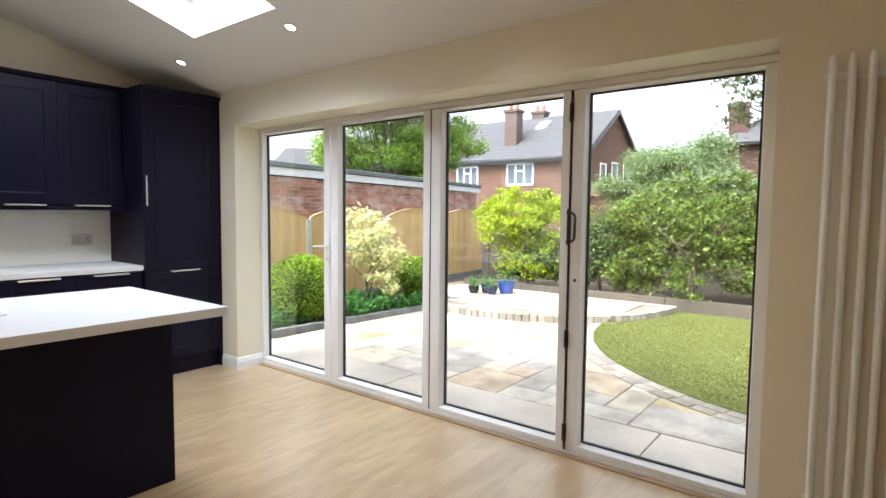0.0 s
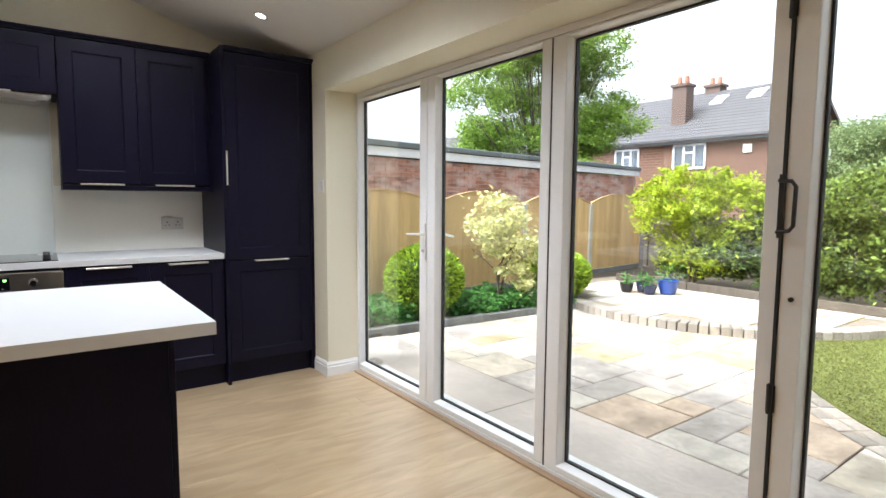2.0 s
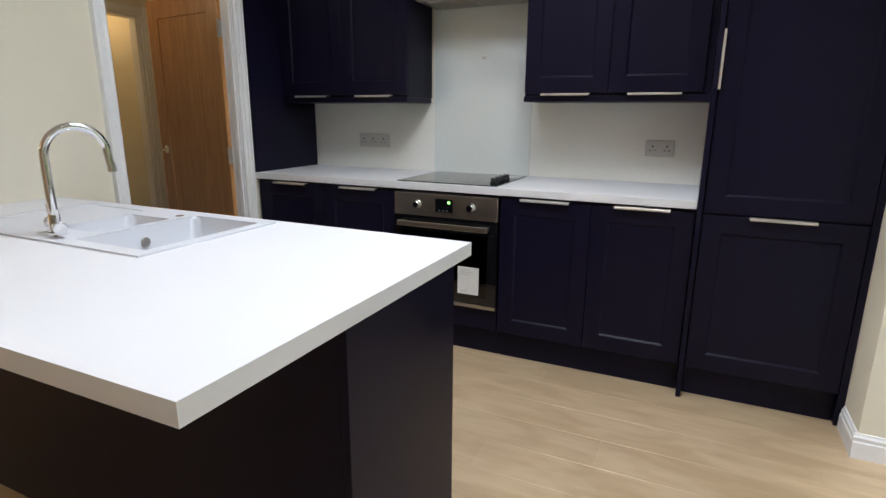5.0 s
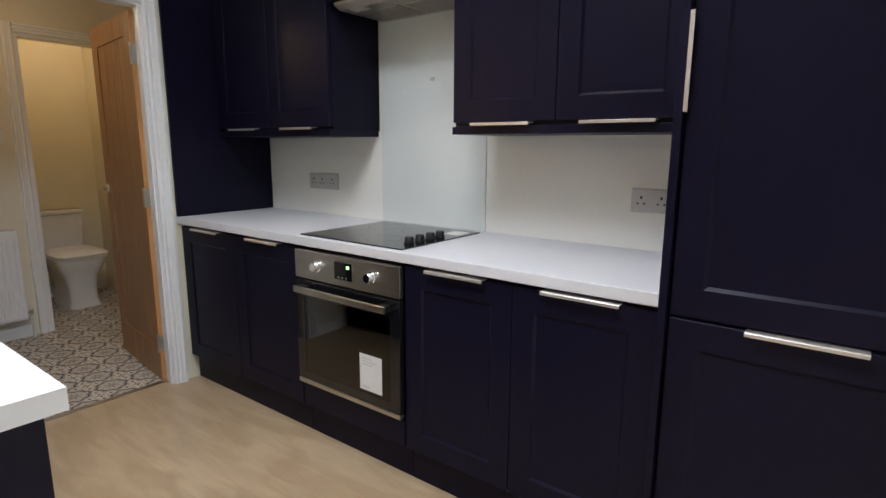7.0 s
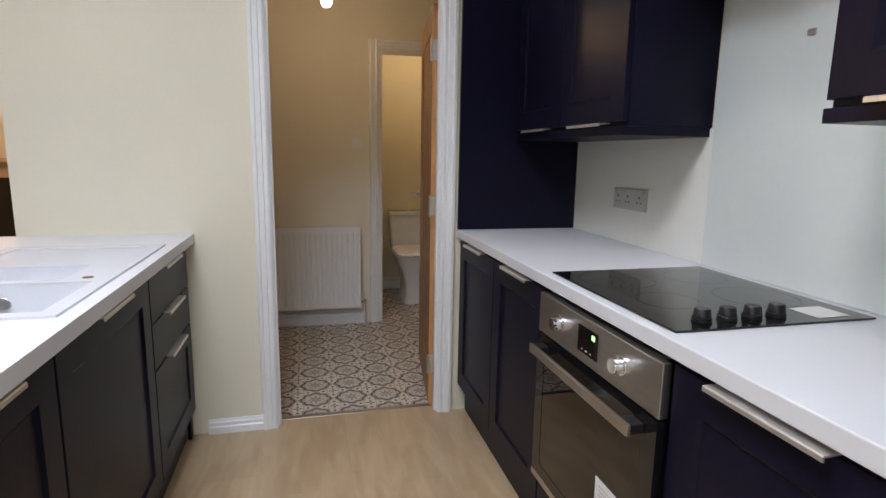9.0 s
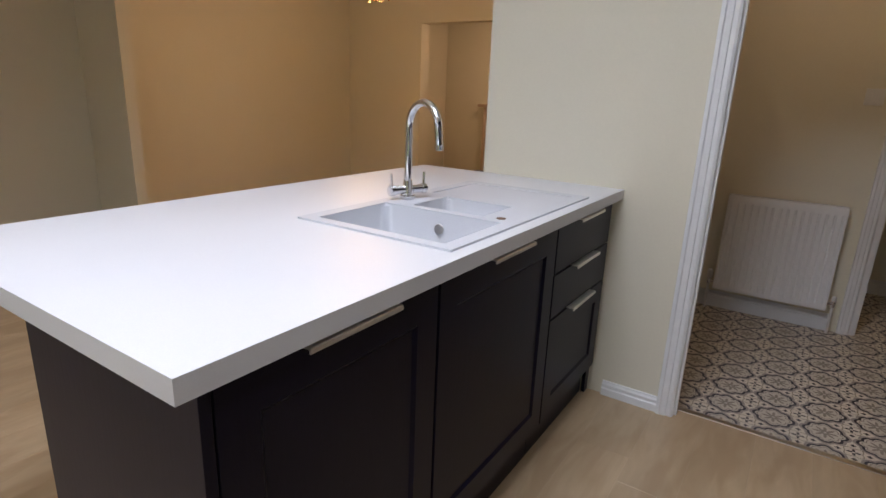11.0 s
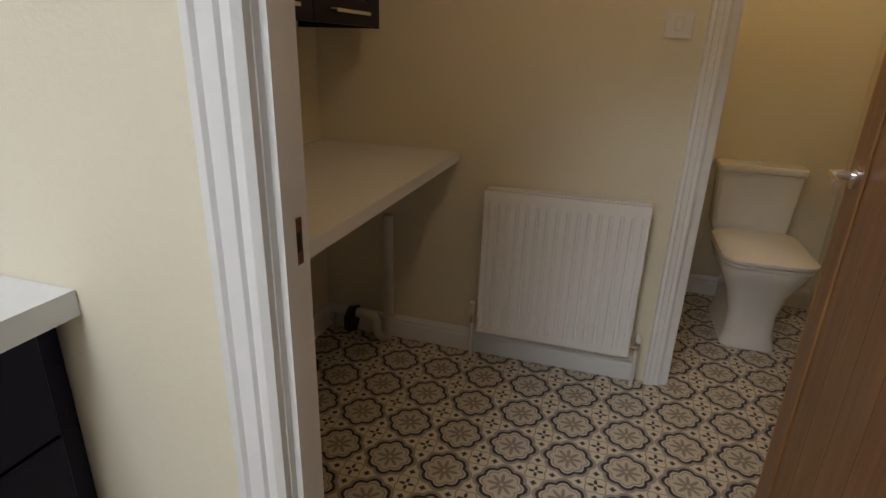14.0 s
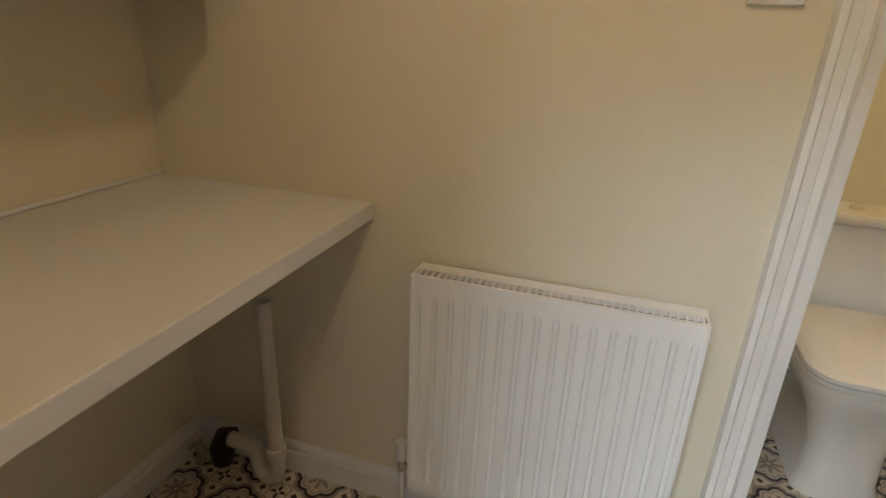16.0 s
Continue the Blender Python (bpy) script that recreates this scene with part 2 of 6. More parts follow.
def build_shell():
    wall_with("wall_north", "y", YN, 3.965, XW - 0.3, XE + 0.3, -0.16, 3.4, [(RX0, RX1, -0.001, RZ)], M_WALL, "cream painted wall with a wide opening for folding doors")
    wall_with("wall_south", "y", YS2, YS, XW, XE, 0, 3.4, [(DX0, DX1, -1, DZ), (OX0, OX1, -1, ZC)], M_WALL, "cream painted wall with a doorway and a wide opening")
    wall_with("wall_west", "x", XW - 0.3, XW, WY - 0.3, YN, -0.16, 3.4, [], M_WALL, "cream painted outer wall behind the cabinets")
    wall_with("wall_east", "x", XE, XE + 0.3, YS2, YN, -0.16, 3.4, [], M_WALL, "cream painted end wall of the kitchen")
    wall_with("wall_utility_east", "x", UX1, OX0, UY, YS2, 0, ZC, [], M_WALL, "cream painted wall beside the utility worktop")
    wall_with("wall_utility_south", "y", UY - 0.1, UY, XW, UX1 + 0.16, 0, ZC, [(-4.97, -4.26, -1, 2.01)], M_WALL, "cream painted wall with the toilet doorway")
    wall_with("wall_toilet_east", "x", -4.25, -4.15, WY, UY - 0.1, 0, ZC, [], M_WALL, "cream painted side wall of the toilet")
    wall_with("wall_toilet_south", "y", WY - 0.15, WY, XW, -2.9, 0, ZC, [], M_WALL, "cream painted end wall of the toilet")
    wall_with("wall_dining_west", "x", OX0 - 0.16, OX0, -3.05, UY - 0.1, 0, ZC, [], M_WALL, "cream painted wall of the dining room")
    wall_with("wall_dining_south", "y", -3.05, -2.90, OX0, 1.35, 0, ZC + 0.05, [(-1.55, 0.20, -1, 2.055)], M_WALL, "cream painted dining room wall with a wide opening")
    wall_with("wall_dining_east", "x", 1.35, 1.5, -3.05, YS2, 0, ZC + 0.05, [], M_WALL, "cream painted dining room wall")
    wall_with("wall_lounge_south", "y", -5.6, -5.45, -2.6, 1.5, 0, ZC, [], M_WALL, "painted wall behind the fireplace")
    wall_with("wall_lounge_west", "x", -2.75, -2.6, -5.45, -3.05, 0, ZC, [], M_WALL, "painted side wall of the front room")
    wall_with("wall_lounge_east", "x", 1.5, 1.65, -5.45, -3.05, 0, ZC, [], M_WALL, "painted side wall of the front room")
    # pitched ceiling with its roof window hole
    sx0, sx1, sy0, sy1 = -3.72, -2.80, 1.85, 3.03
    bm = bmesh.new()
    for x0, x1, y0, y1 in ((XW, sx0, YB, YN), (sx1, XE, YB, YN), (sx0, sx1, YB, sy0), (sx0, sx1, sy1, YN)):
        lo = [(x0, y0, zc(y0)), (x1, y0, zc(y0)), (x1, y1, zc(y1)), (x0, y1, zc(y1))]
        rings(bm, [lo, [(x, y, z + 0.05) for x, y, z in lo]])
    structure("ceiling", bm, M_CEIL, "white painted sloping ceiling", "ceiling")
    bm = bmesh.new()
    for a, b in (((sx0, sy0), (sx1, sy0)), ((sx1, sy0), (sx1, sy1)), ((sx1, sy1), (sx0, sy1)), ((sx0, sy1), (sx0, sy0))):
        cx, cy = (sx0 + sx1) / 2, (sy0 + sy1) / 2
        pts = []
        for x, y in (a, b):
            ox, oy = (0.03 if x > cx else -0.03), (0.03 if y > cy else -0.03)
            pts.append(((x - ox * 0.1, y - oy * 0.1), (x + ox, y + oy)))
        (p, po), (q, qo) = pts
        rings(bm, [[(*p, zc(p[1]) - 0.001), (*q, zc(q[1]) - 0.001), (*qo, zc(q[1]) + 0.051), (*po, zc(p[1]) + 0.051)],
                   [(*p, zc(p[1]) + 0.32), (*q, zc(q[1]) + 0.32), (*qo, zc(q[1]) + 0.32), (*po, zc(p[1]) + 0.32)]])
    structure("skylight_shaft", bm, M_TRIM, "white painted lining of the roof window", "roof window")
    win = thing("window_roof", (0, 0, 0), "white framed roof window in the sloping ceiling", "roof window", kind="structure")
    bm = bmesh.new()
    w = 0.07
    for x0, x1, y0, y1 in ((sx0, sx0 + w, sy0, sy1), (sx1 - w, sx1, sy0, sy1), (sx0 + w, sx1 - w, sy0, sy0 + w), (sx0 + w, sx1 - w, sy1 - w, sy1)):
        lo = [(x0, y0, zc(y0) + 0.24), (x1, y0, zc(y0) + 0.24), (x1, y1, zc(y1) + 0.24), (x0, y1, zc(y1) + 0.24)]
        rings(bm, [lo, [(x, y, z + 0.06) for x, y, z in lo]])
    part("window_frame", bm, M_UPVC, win)
    bm = bmesh.new()
    lo = [(sx0 + w, sy0 + w, zc(sy0 + w) + 0.26), (sx1 - w, sy0 + w, zc(sy0 + w) + 0.26), (sx1 - w, sy1 - w, zc(sy1 - w) + 0.26), (sx0 + w, sy1 - w, zc(sy1 - w) + 0.26)]
    rings(bm, [lo, [(x, y, z + 0.006) for x, y, z in lo]])
    part("pane", bm, M_GLASS, win).visible_shadow = False
    # outer roof sheet above the pitched ceiling
    bm = bmesh.new()
    for x0, x1, y0, y1 in ((XW - 0.3, sx0 - 0.03, YB - 0.9, 4.1), (sx1 + 0.03, XE + 0.3, YB - 0.9, 4.1), (sx0 - 0.03, sx1 + 0.03, YB - 0.9, sy0 - 0.03), (sx0 - 0.03, sx1 + 0.03, sy1 + 0.03, 4.1)):
        lo = [(x0, y0, zc(y0) + 0.28), (x1, y0, zc(y0) + 0.28), (x1, y1, zc(y1) + 0.28), (x0, y1, zc(y1) + 0.28)]
        rings(bm, [lo, [(x, y, z + 0.05) for x, y, z in lo]])
    structure("roof", bm, M_SHADOWGREY, "dark roof over the extension", "roof")
    structure("beam", B(XW, XE, YS, YB, ZC, 3.2), M_CEIL, "boxed white beam across the ceiling", "beam")
    structure("ceiling_utility", B(XW, OX0, WY, YS2, ZC, ZC + 0.1), M_CEIL, "white painted flat ceiling", "ceiling")
    structure("ceiling_dining", B(OX0, 1.5, -3.05, YS2, ZC + 0.05, ZC + 0.15), M_CEIL, "white painted dining room ceiling", "ceiling")
    structure("ceiling_lounge", B(-2.75, 1.65, -5.6, -3.05, ZC, ZC + 0.1), M_CEIL, "white painted front room ceiling", "ceiling")
    structure("subfloor", B(XW, 1.65, -5.6, YN + 0.24, -0.12, -0.004), M_SHADOWGREY, "dark floor base under the boards", "floor")


build_shell()


def skirting(name, axis, face, out, a, b, h=0.105):
    """A moulded skirting board against the wall face, standing out towards out (+1 or -1)."""
    pts = [(0, 0), (0.016, 0), (0.016, h - 0.035), (0.012, h - 0.03), (0.013, h - 0.016), (0.008, h - 0.008), (0.006, h), (0, h)]
    bm = bmesh.new()
    extrude_profile(bm, [(face + out * p, z) for p, z in pts], "x" if axis == "y" else "y", a, b)
    return structure("baseboard", bm, M_TRIM, "white moulded skirting board", "skirting board")


skirting("s", "y", YN, -1, -4.44, RX0 + 0.002)
skirting("s", "x", RX0, 1, YN - 0.016, 3.868)
skirting("s", "y", YN, -1, RX1, XE)
skirting("s", "x", RX1, -1, YN - 0.016, 3.868)
skirting("s", "y", YS, 1, -3.54, -3.30, 0.07)
skirting("s", "y", UY, 1, -4.16, UX1)
skirting("s", "x", UX1, -1, UY + 0.016, YS2)
skirting("s", "x", 1.35, -1, -2.9, YS2)
skirting("s", "y", -2.9, 1, 0.2, 1.35)
skirting("s", "y", WY, 1, XW, -4.25)
skirting("s", "x", -4.25, -1, WY + 0.016, UY - 0.12)


def casing(face, out, x0, x1, top, w=0.085):
    """A moulded door surround on a wall across y."""
    def prof(s):
        return [(0, 0), (0, 0.012), (0.012, 0.018), (0.03, 0.014), (0.034, 0.020), (0.058, 0.022), (0.064, 0.027), (0.080, 0.024), (0.085, 0)]
    for sx, edge in ((-1, x0), (1, x1)):
        bm = bmesh.new()
        extrude_profile(bm, [(edge + sx * p * w / 0.085, face + out * q) for p, q in prof(1)], "z", 0, top + w)
        structure("trim", bm, M_TRIM, "white moulded door surround", "door surround")
    bm = bmesh.new()
    rings(bm, [[(x, face + out * q, top + p * w / 0.085) for p, q in prof(1)] for x in (x0 + 0.001, x1 - 0.001)])
    structure("trim", bm, M_TRIM, "white moulded door surround", "door surround")


casing(YS, 1, DX0 + 0.024, DX1 - 0.026, DZ - 0.02, 0.07)
casing(YS2, -1, DX0 + 0.02, DX1 - 0.02, DZ - 0.02, 0.07)
casing(UY, 1, -4.96, -4.265, 2.00, 0.062)
for x0, x1, y0, y1, top in ((DX0, DX1, YS2, YS, DZ), (-4.97, -4.26, UY - 0.1, UY, 2.01)):
    lining = thing("door_lining", ((x0 + x1) / 2, (y0 + y1) / 2, 0), "white painted door lining", "door lining", kind="structure")
    c, w, d = (x1 - x0) / 2, (x1 - x0) / 2 - 0.028, (y1 - y0) / 2
    part("jamb", B(-c, -w, -d, d, 0, top), M_TRIM, lining)
    part("jamb", B(w, c, -d, d, 0, top), M_TRIM, lining)
    part("head", B(-w, w, -d, d, top - 0.028, top), M_TRIM, lining)
    part("stop", B(-w, -w + 0.009, 0.042 - d, d - 0.012, 0, top - 0.028), M_TRIM, lining)
    part("stop", B(w - 0.009, w, 0.042 - d, d - 0.012, 0, top - 0.028), M_TRIM, lining)


# ---- folding doors ----
FY = 3.87           # inner face of the frame
def build_bifold():
    frame_ob = thing("door_1", (0, FY, 0), "white framed four leaf glazed folding doors, closed", "folding doors", kind="structure")
    x0, x1, top, bot = RX0 + 0.001, RX1 - 0.001, RZ - 0.001, 0.0
    bm = bmesh.new()
    d = 0.075
    box(bm, x0, x0 + 0.026, 0, d, bot, top, 0.002)
    box(bm, x1 - 0.026, x1, 0, d, bot, top, 0.002)
    box(bm, x0 + 0.026, x1 - 0.026, 0, d, top - 0.033, top, 0.002)
    box(bm, x0 + 0.026, x1 - 0.026, 0, d, bot, bot + 0.028, 0.002)
    part("door_frame", bm, M_UPVC, frame_ob)
    edges = [(RX0 + 0.028, -3.318), (-3.314, -2.3285), (-2.3215, -1.343), (-1.333, RX1 - 0.028)]
    gl = [(-4.236 + 0.04, -3.405), (-3.225, -2.398), (-2.232, -1.404), (-1.257, -0.439)]
    for i, ((a, b), (g0, g1)) in enumerate(zip(edges, gl)):
        leaf = thing("leaf", (0, 0.004, 0), "white framed glazed door leaf", "")
        leaf.parent = frame_ob
        z0, z1, gz0, gz1 = 0.030, 2.022, 0.070, 2.003
        def rect(x, X, z, Z, y):
            return [(x, y, z), (X, y, z), (X, y, Z), (x, y, Z)]
        bm = bmesh.new()
        e = 0.012
        rings(bm, [rect(a, b, z0, z1, 0.07), rect(a, b, z0, z1, 0.003), rect(a + 0.003, b - 0.003, z0 + 0.003, z1 - 0.003, 0), rect(g0 - e, g1 + e, gz0 - e, gz1 + e, 0), rect(g0 - e + 0.003, g1 + e - 0.003, gz0 - e + 0.003, gz1 + e - 0.003, 0.004),
                   rect(g0, g1, gz0, gz1, 0.048), rect(g0, g1, gz0, gz1, 0.07), rect(a, b, z0, z1, 0.07)], cap0=False, cap1=False)
        bmesh.ops.remove_doubles(bm, verts=bm.verts, dist=1e-6)
        part("leaf_frame", bm, M_UPVC, leaf)
        bm = bmesh.new()
        w = 0.009
        for bx in ((g0, g0 + w, gz0, gz1), (g1 - w, g1, gz0, gz1), (g0 + w, g1 - w, gz0, gz0 + w), (g0 + w, g1 - w, gz1 - w, gz1)):
            box(bm, bx[0] + 0.0005, bx[1] - 0.0005, 0.046, 0.066, bx[2] + 0.0005, bx[3] - 0.0005)
        part("gasket", bm, M_GASKET, leaf)
        bm = B(g0 + 0.002, g1 - 0.002, 0.052, 0.058, gz0 + 0.002, gz1 - 0.002)
        p = part("pane", bm, M_GLASS, leaf)
        p.visible_shadow = False
    bm = bmesh.new()
    box(bm, -2.328, -2.322, 0.004, 0.05, 0.03, 2.02)
    box(bm, -1.3425, -1.3335, -0.004, 0.05, 0.03, 2.02)
    part("seal", bm, M_GASKET, frame_ob, "black rubber seal between the leaves")
    for z in (0.13, 0.66, 1.90):
        bm = bmesh.new()
        cyl(bm, (-1.338, -0.010, z - 0.05), "z", 0.009, 0.10, 12, bevel=0.002)
        box(bm, -1.351, -1.325, -0.006, -0.001, z - 0.045, z + 0.045, 0.001)
        part("hinge", bm, M_BLACK, frame_ob, "black folding door hinge")
    bm = bmesh.new()
    tube(bm, [(-1.338, -0.008, 1.20), (-1.338, -0.03, 1.20), (-1.303, -0.034, 1.205), (-1.291, -0.036, 1.22), (-1.289, -0.036, 1.34), (-1.303, -0.034, 1.357), (-1.338, -0.03, 1.36), (-1.338, -0.008, 1.36)], 0.0065, 10)
    box(bm, -1.347, -1.329, -0.014, -0.002, 1.18, 1.38, 0.002)
    part("pull_handle", bm, M_BLACK, frame_ob, "black D shaped pull handle", True)
    bm = bmesh.new()
    cyl(bm, (-1.296, -0.002, 0.99), "y", 0.008, -0.006, 12)
    part("lock_button", bm, M_BLACK, frame_ob, "small black lock cover")
    bm = bmesh.new()
    box(bm, -3.345, -3.315, -0.012, 0.0, 0.93, 1.15, 0.004)
    part("lock_plate", bm, M_UPVC, frame_ob, "long white door handle plate")
    bm = bmesh.new()
    tube(bm, [(-3.330, -0.008, 1.085), (-3.330, -0.045, 1.085), (-3.35, -0.052, 1.085), (-3.455, -0.052, 1.08)], [0.010, 0.009, 0.009, 0.007], 10)
    part("lever", bm, M_PLATE, frame_ob, "white lever door handle", True)
    bm = bmesh.new()
    tube(bm, [(-3.330, 0.062, 1.085), (-3.330, 0.105, 1.085), (-3.30, 0.112, 1.085), (-3.19, 0.112, 1.075)], [0.010, 0.009, 0.009, 0.007], 10)
    part("lever", bm, M_PLATE, frame_ob, "white lever door handle", True)
    bm = bmesh.new()
    cyl(bm, (-3.330, -0.012, 0.985), "y", 0.009, -0.01, 14, bevel=0.001)
    part("lock_cylinder", bm, M_STEEL, frame_ob, "keyhole of the door")
    structure("threshold", B(RX0 + 0.02, RX1 - 0.02, 3.828, 3.868, -0.002, 0.014, bevel=0.004), M_SILL, "oak strip in front of the folding doors", "threshold")
    structure("door_sill", B(RX0, RX1, 3.967, 4.11, -0.03, 0.004, bevel=0.004), M_UPVC, "white outer sill of the folding doors", "door sill")


build_bifold()


# ---- kitchen cabinets ----
def shaker(bm, w, h, rail=0.075, t=0.02):
    """A front w wide (y) and h high (z), from 0, its face at x = 0 and its back at x = -t; framed when it is high enough."""
    def ring(i, x):
        return [(x, i, i), (x, w - i, i), (x, w - i, h - i), (x, i, h - i)]
    r = min(rail, h * 0.3, w * 0.3)
    if h < 0.2:
        rings(bm, [ring(0, -t), ring(0, -0.0015), ring(0.0015, 0)])
    else:
        rings(bm, [ring(0, -t), ring(0, -0.0015), ring(0.0015, 0), ring(r, 0), ring(r + 0.009, -0.0075)])


def lip(bm, y0, y1, z, up=True):
    """A slim satin edge pull."""
    extrude_profile(bm, [(-0.016, z + 0.0035), (0.020, z + 0.0035), (0.0225, z + 0.001), (0.0225, z - 0.007), (0.0195, z - 0.007), (0.0195, z), (-0.016, z)], "y", y0, y1)


M_HANDLE = surface("satin nickel pull", (0.72, 0.68, 0.62), 0.36, 0.75, grain=(90, 0.04))


def cabinet(name, face, y0, y1, z0, z1, depth, fronts, label, category, group, plinth=True, flip=False, body_top=None):
    """fronts: (a, b, z0, z1, pull) in the room's y and z; pull: None, 'top', 'bottom', 'side' or (a, b, z)."""
    yc = (y0 + y1) / 2
    cab = thing(name, (face, yc, z0), label, category, group)
    if flip:
        cab.rotation_euler = (0, 0, math.pi)
    s = -1 if flip else 1
    def ly(a, b):
        return sorted((s * (a - yc), s * (b - yc)))
    a, b = ly(y0, y1)
    part("body", B(-depth, -0.0215, a + 0.0005, b - 0.0005, 0.0 if not plinth else 0.15, body_top or z1 - z0), M_NAVY, cab)
    if plinth:
        part("plinth", B(-depth + 0.02, -0.045, a + 0.001, b - 0.001, 0.001, 0.149), M_NAVY, cab)
    for fa, fb, fz0, fz1, pull in fronts:
        a, b = ly(fa, fb)
        bm = bmesh.new()
        shaker(bm, b - a - 0.003, fz1 - fz0 - 0.003)
        door = part("drawer" if fz1 - fz0 < 0.3 else "door", bm, M_NAVY, cab)
        door.location = (0, a + 0.0015, fz0 - z0 + 0.0015)
        if pull:
            bm = bmesh.new()
            w, h, ln = b - a, fz1 - fz0, min(0.24, (b - a) * 0.7)
            if pull == "top":
                lip(bm, w / 2 - ln / 2, w / 2 + ln / 2, h - 0.004)
            elif pull == "bottom":
                lip(bm, w / 2 - ln / 2, w / 2 + ln / 2, -0.006)
                bm.verts.ensure_lookup_table()
            elif pull == "wide":
                lip(bm, 0.14, w - 0.14, h - 0.004)
            elif pull == "side":
                extrude_profile(bm, [(-0.016, -0.004), (0.0225, -0.004), (0.0225, 0.006), (0.0195, 0.006), (0.0195, 0), (-0.016, 0)], "z", 0.51, 0.74)
            part("handle", bm, M_HANDLE, door, "slim satin metal edge handle")
    return cab


FB, FW, ZT = -4.46, -4.72, 0.882
cabinet("base_cabinet", FB, 0.485, 1.473, 0, ZT, 0.58, [(0.50, 0.985, 0.15, 0.872, "top"), (0.985, 1.47, 0.15, 0.872, "top")], "dark navy double door base cabinet under the white worktop", "kitchen cabinet", "base cabinets")
cabinet("base_cabinet", FB, 2.079, 2.978, 0, ZT, 0.58, [(2.08, 2.53, 0.15, 0.872, "top"), (2.53, 2.977, 0.15, 0.872, "top")], "dark navy double door base cabinet beside the oven", "kitchen cabinet", "base cabinets")
cabinet("oven_housing", FB, 1.474, 2.078, 0, 0.268, 0.58, [(1.476, 2.076, 0.15, 0.262, None)], "dark navy cabinet base under the oven", "kitchen cabinet", "base cabinets")
cabinet("wall_cabinet", FW, 0.505, 1.405, 1.372, 2.275, 0.33, [(0.508, 0.96, 1.385, 2.27, "bottom"), (0.96, 1.403, 1.385, 2.27, "bottom")], "dark navy double door wall cabinet beside the end panel", "kitchen cabinet", "wall cabinets", plinth=False)
cabinet("wall_cabinet", FW, 2.100, 2.978, 1.372, 2.275, 0.33, [(2.102, 2.525, 1.385, 2.27, "bottom"), (2.525, 2.95, 1.385, 2.27, "bottom")], "dark navy double door wall cabinet beside the tall cabinet", "kitchen cabinet", "wall cabinets", plinth=False)
cabinet("hood_cabinet", FW, 1.407, 2.098, 1.915, 2.275, 0.33, [(1.409, 2.096, 1.92, 2.27, "bottom")], "dark navy lift up cabinet over the extractor", "kitchen cabinet", "wall cabinets", plinth=False)
tall = cabinet("tall_cabinet", -4.445, 3.003, 3.600, 0, 2.275, 0.60, [(3.005, 3.598, 0.15, 0.866, "top"), (3.005, 3.598, 0.872, 2.27, "side")], "tall dark navy fridge cabinet with two doors beside the folding doors", "kitchen cabinet", "tall cabinets")
solid("end_panel", B(-0.62, 0, -0.01, 0.01, 0, 2.30, bevel=0.001), M_NAVY, "tall dark navy side panel beside the fridge cabinet", "cabinet panel", "end panels", at=(-4.425, 2.991, 0))
solid("end_panel", B(-0.60, 0, -0.009, 0.009, 0.9235, 2.30, bevel=0.001), M_NAVY, "dark navy end panel standing on the white worktop", "cabinet panel", "end panels", at=(-4.447, 0.492, 0))
solid("filler", B(-0.6, -0.002, 3.601 - 3.615, 0.013, 0, 2.275), M_NAVY, "narrow dark filler strip at the wall", "cabinet panel", "end panels", at=(-4.45, 3.616, 0))
for a, b, f in ((0.502, 2.98, FW), (3.003, 3.628, -4.445)):
    bm = bmesh.new()
    extrude_profile(bm, [(-0.32, 2.276), (0.004, 2.276), (0.008, 2.284), (0.022, 2.292), (0.026, 2.303), (-0.32, 2.303)], "y", a, b)
    solid("cornice", bm, M_NAVY, "dark navy moulded cornice on the cabinets", "cornice", "cabinet trims", at=(f, 0, 0))
for a, b in ((0.502, 1.405), (2.10, 2.98)):
    solid("light_rail", B(-0.33, 0, a, b, 1.343, 1.371, bevel=0.001), M_NAVY, "dark strip under the wall cabinets", "cabinet trim", "cabinet trims", at=(FW, 0, 0))

solid("worktop", B(0, 0.60, 0, 2.498, 0, 0.038, bevel=0.003), M_TOP, "white laminate worktop along the wall with the hob", "worktop", "worktops", at=(-5.046, 0.482, 0.884))
structure("splash_panel", B(XW, XW + 0.008, 0.502, 1.431, 0.923, 1.37), M_SPLASH, "off white splash panel under the wall cabinet", "splashback")
structure("splash_panel", B(XW, XW + 0.008, 2.053, 2.98, 0.923, 1.37), M_SPLASH, "off white splash panel under the wall cabinet", "splashback")
structure("splash_panel", B(XW, XW + 0.006, 1.42, 2.06, 1.37, 1.95), M_SPLASH, "off white panel behind the extractor", "splashback")
solid("glass_splashback", B(0, 0.008, 0, 0.62, 0, 0.98, bevel=0.001), M_SPLASHGLASS, "pale glass splashback behind the hob", "splashback", at=(XW + 0.007, 1.432, 0.924))
solid("splash_fixing", B(0, 0.004, -0.012, 0.012, -0.008, 0.008, bevel=0.001), M_STEEL, "small grey sticker on the glass splashback", "sticker", at=(XW + 0.0155, 1.755, 1.60))


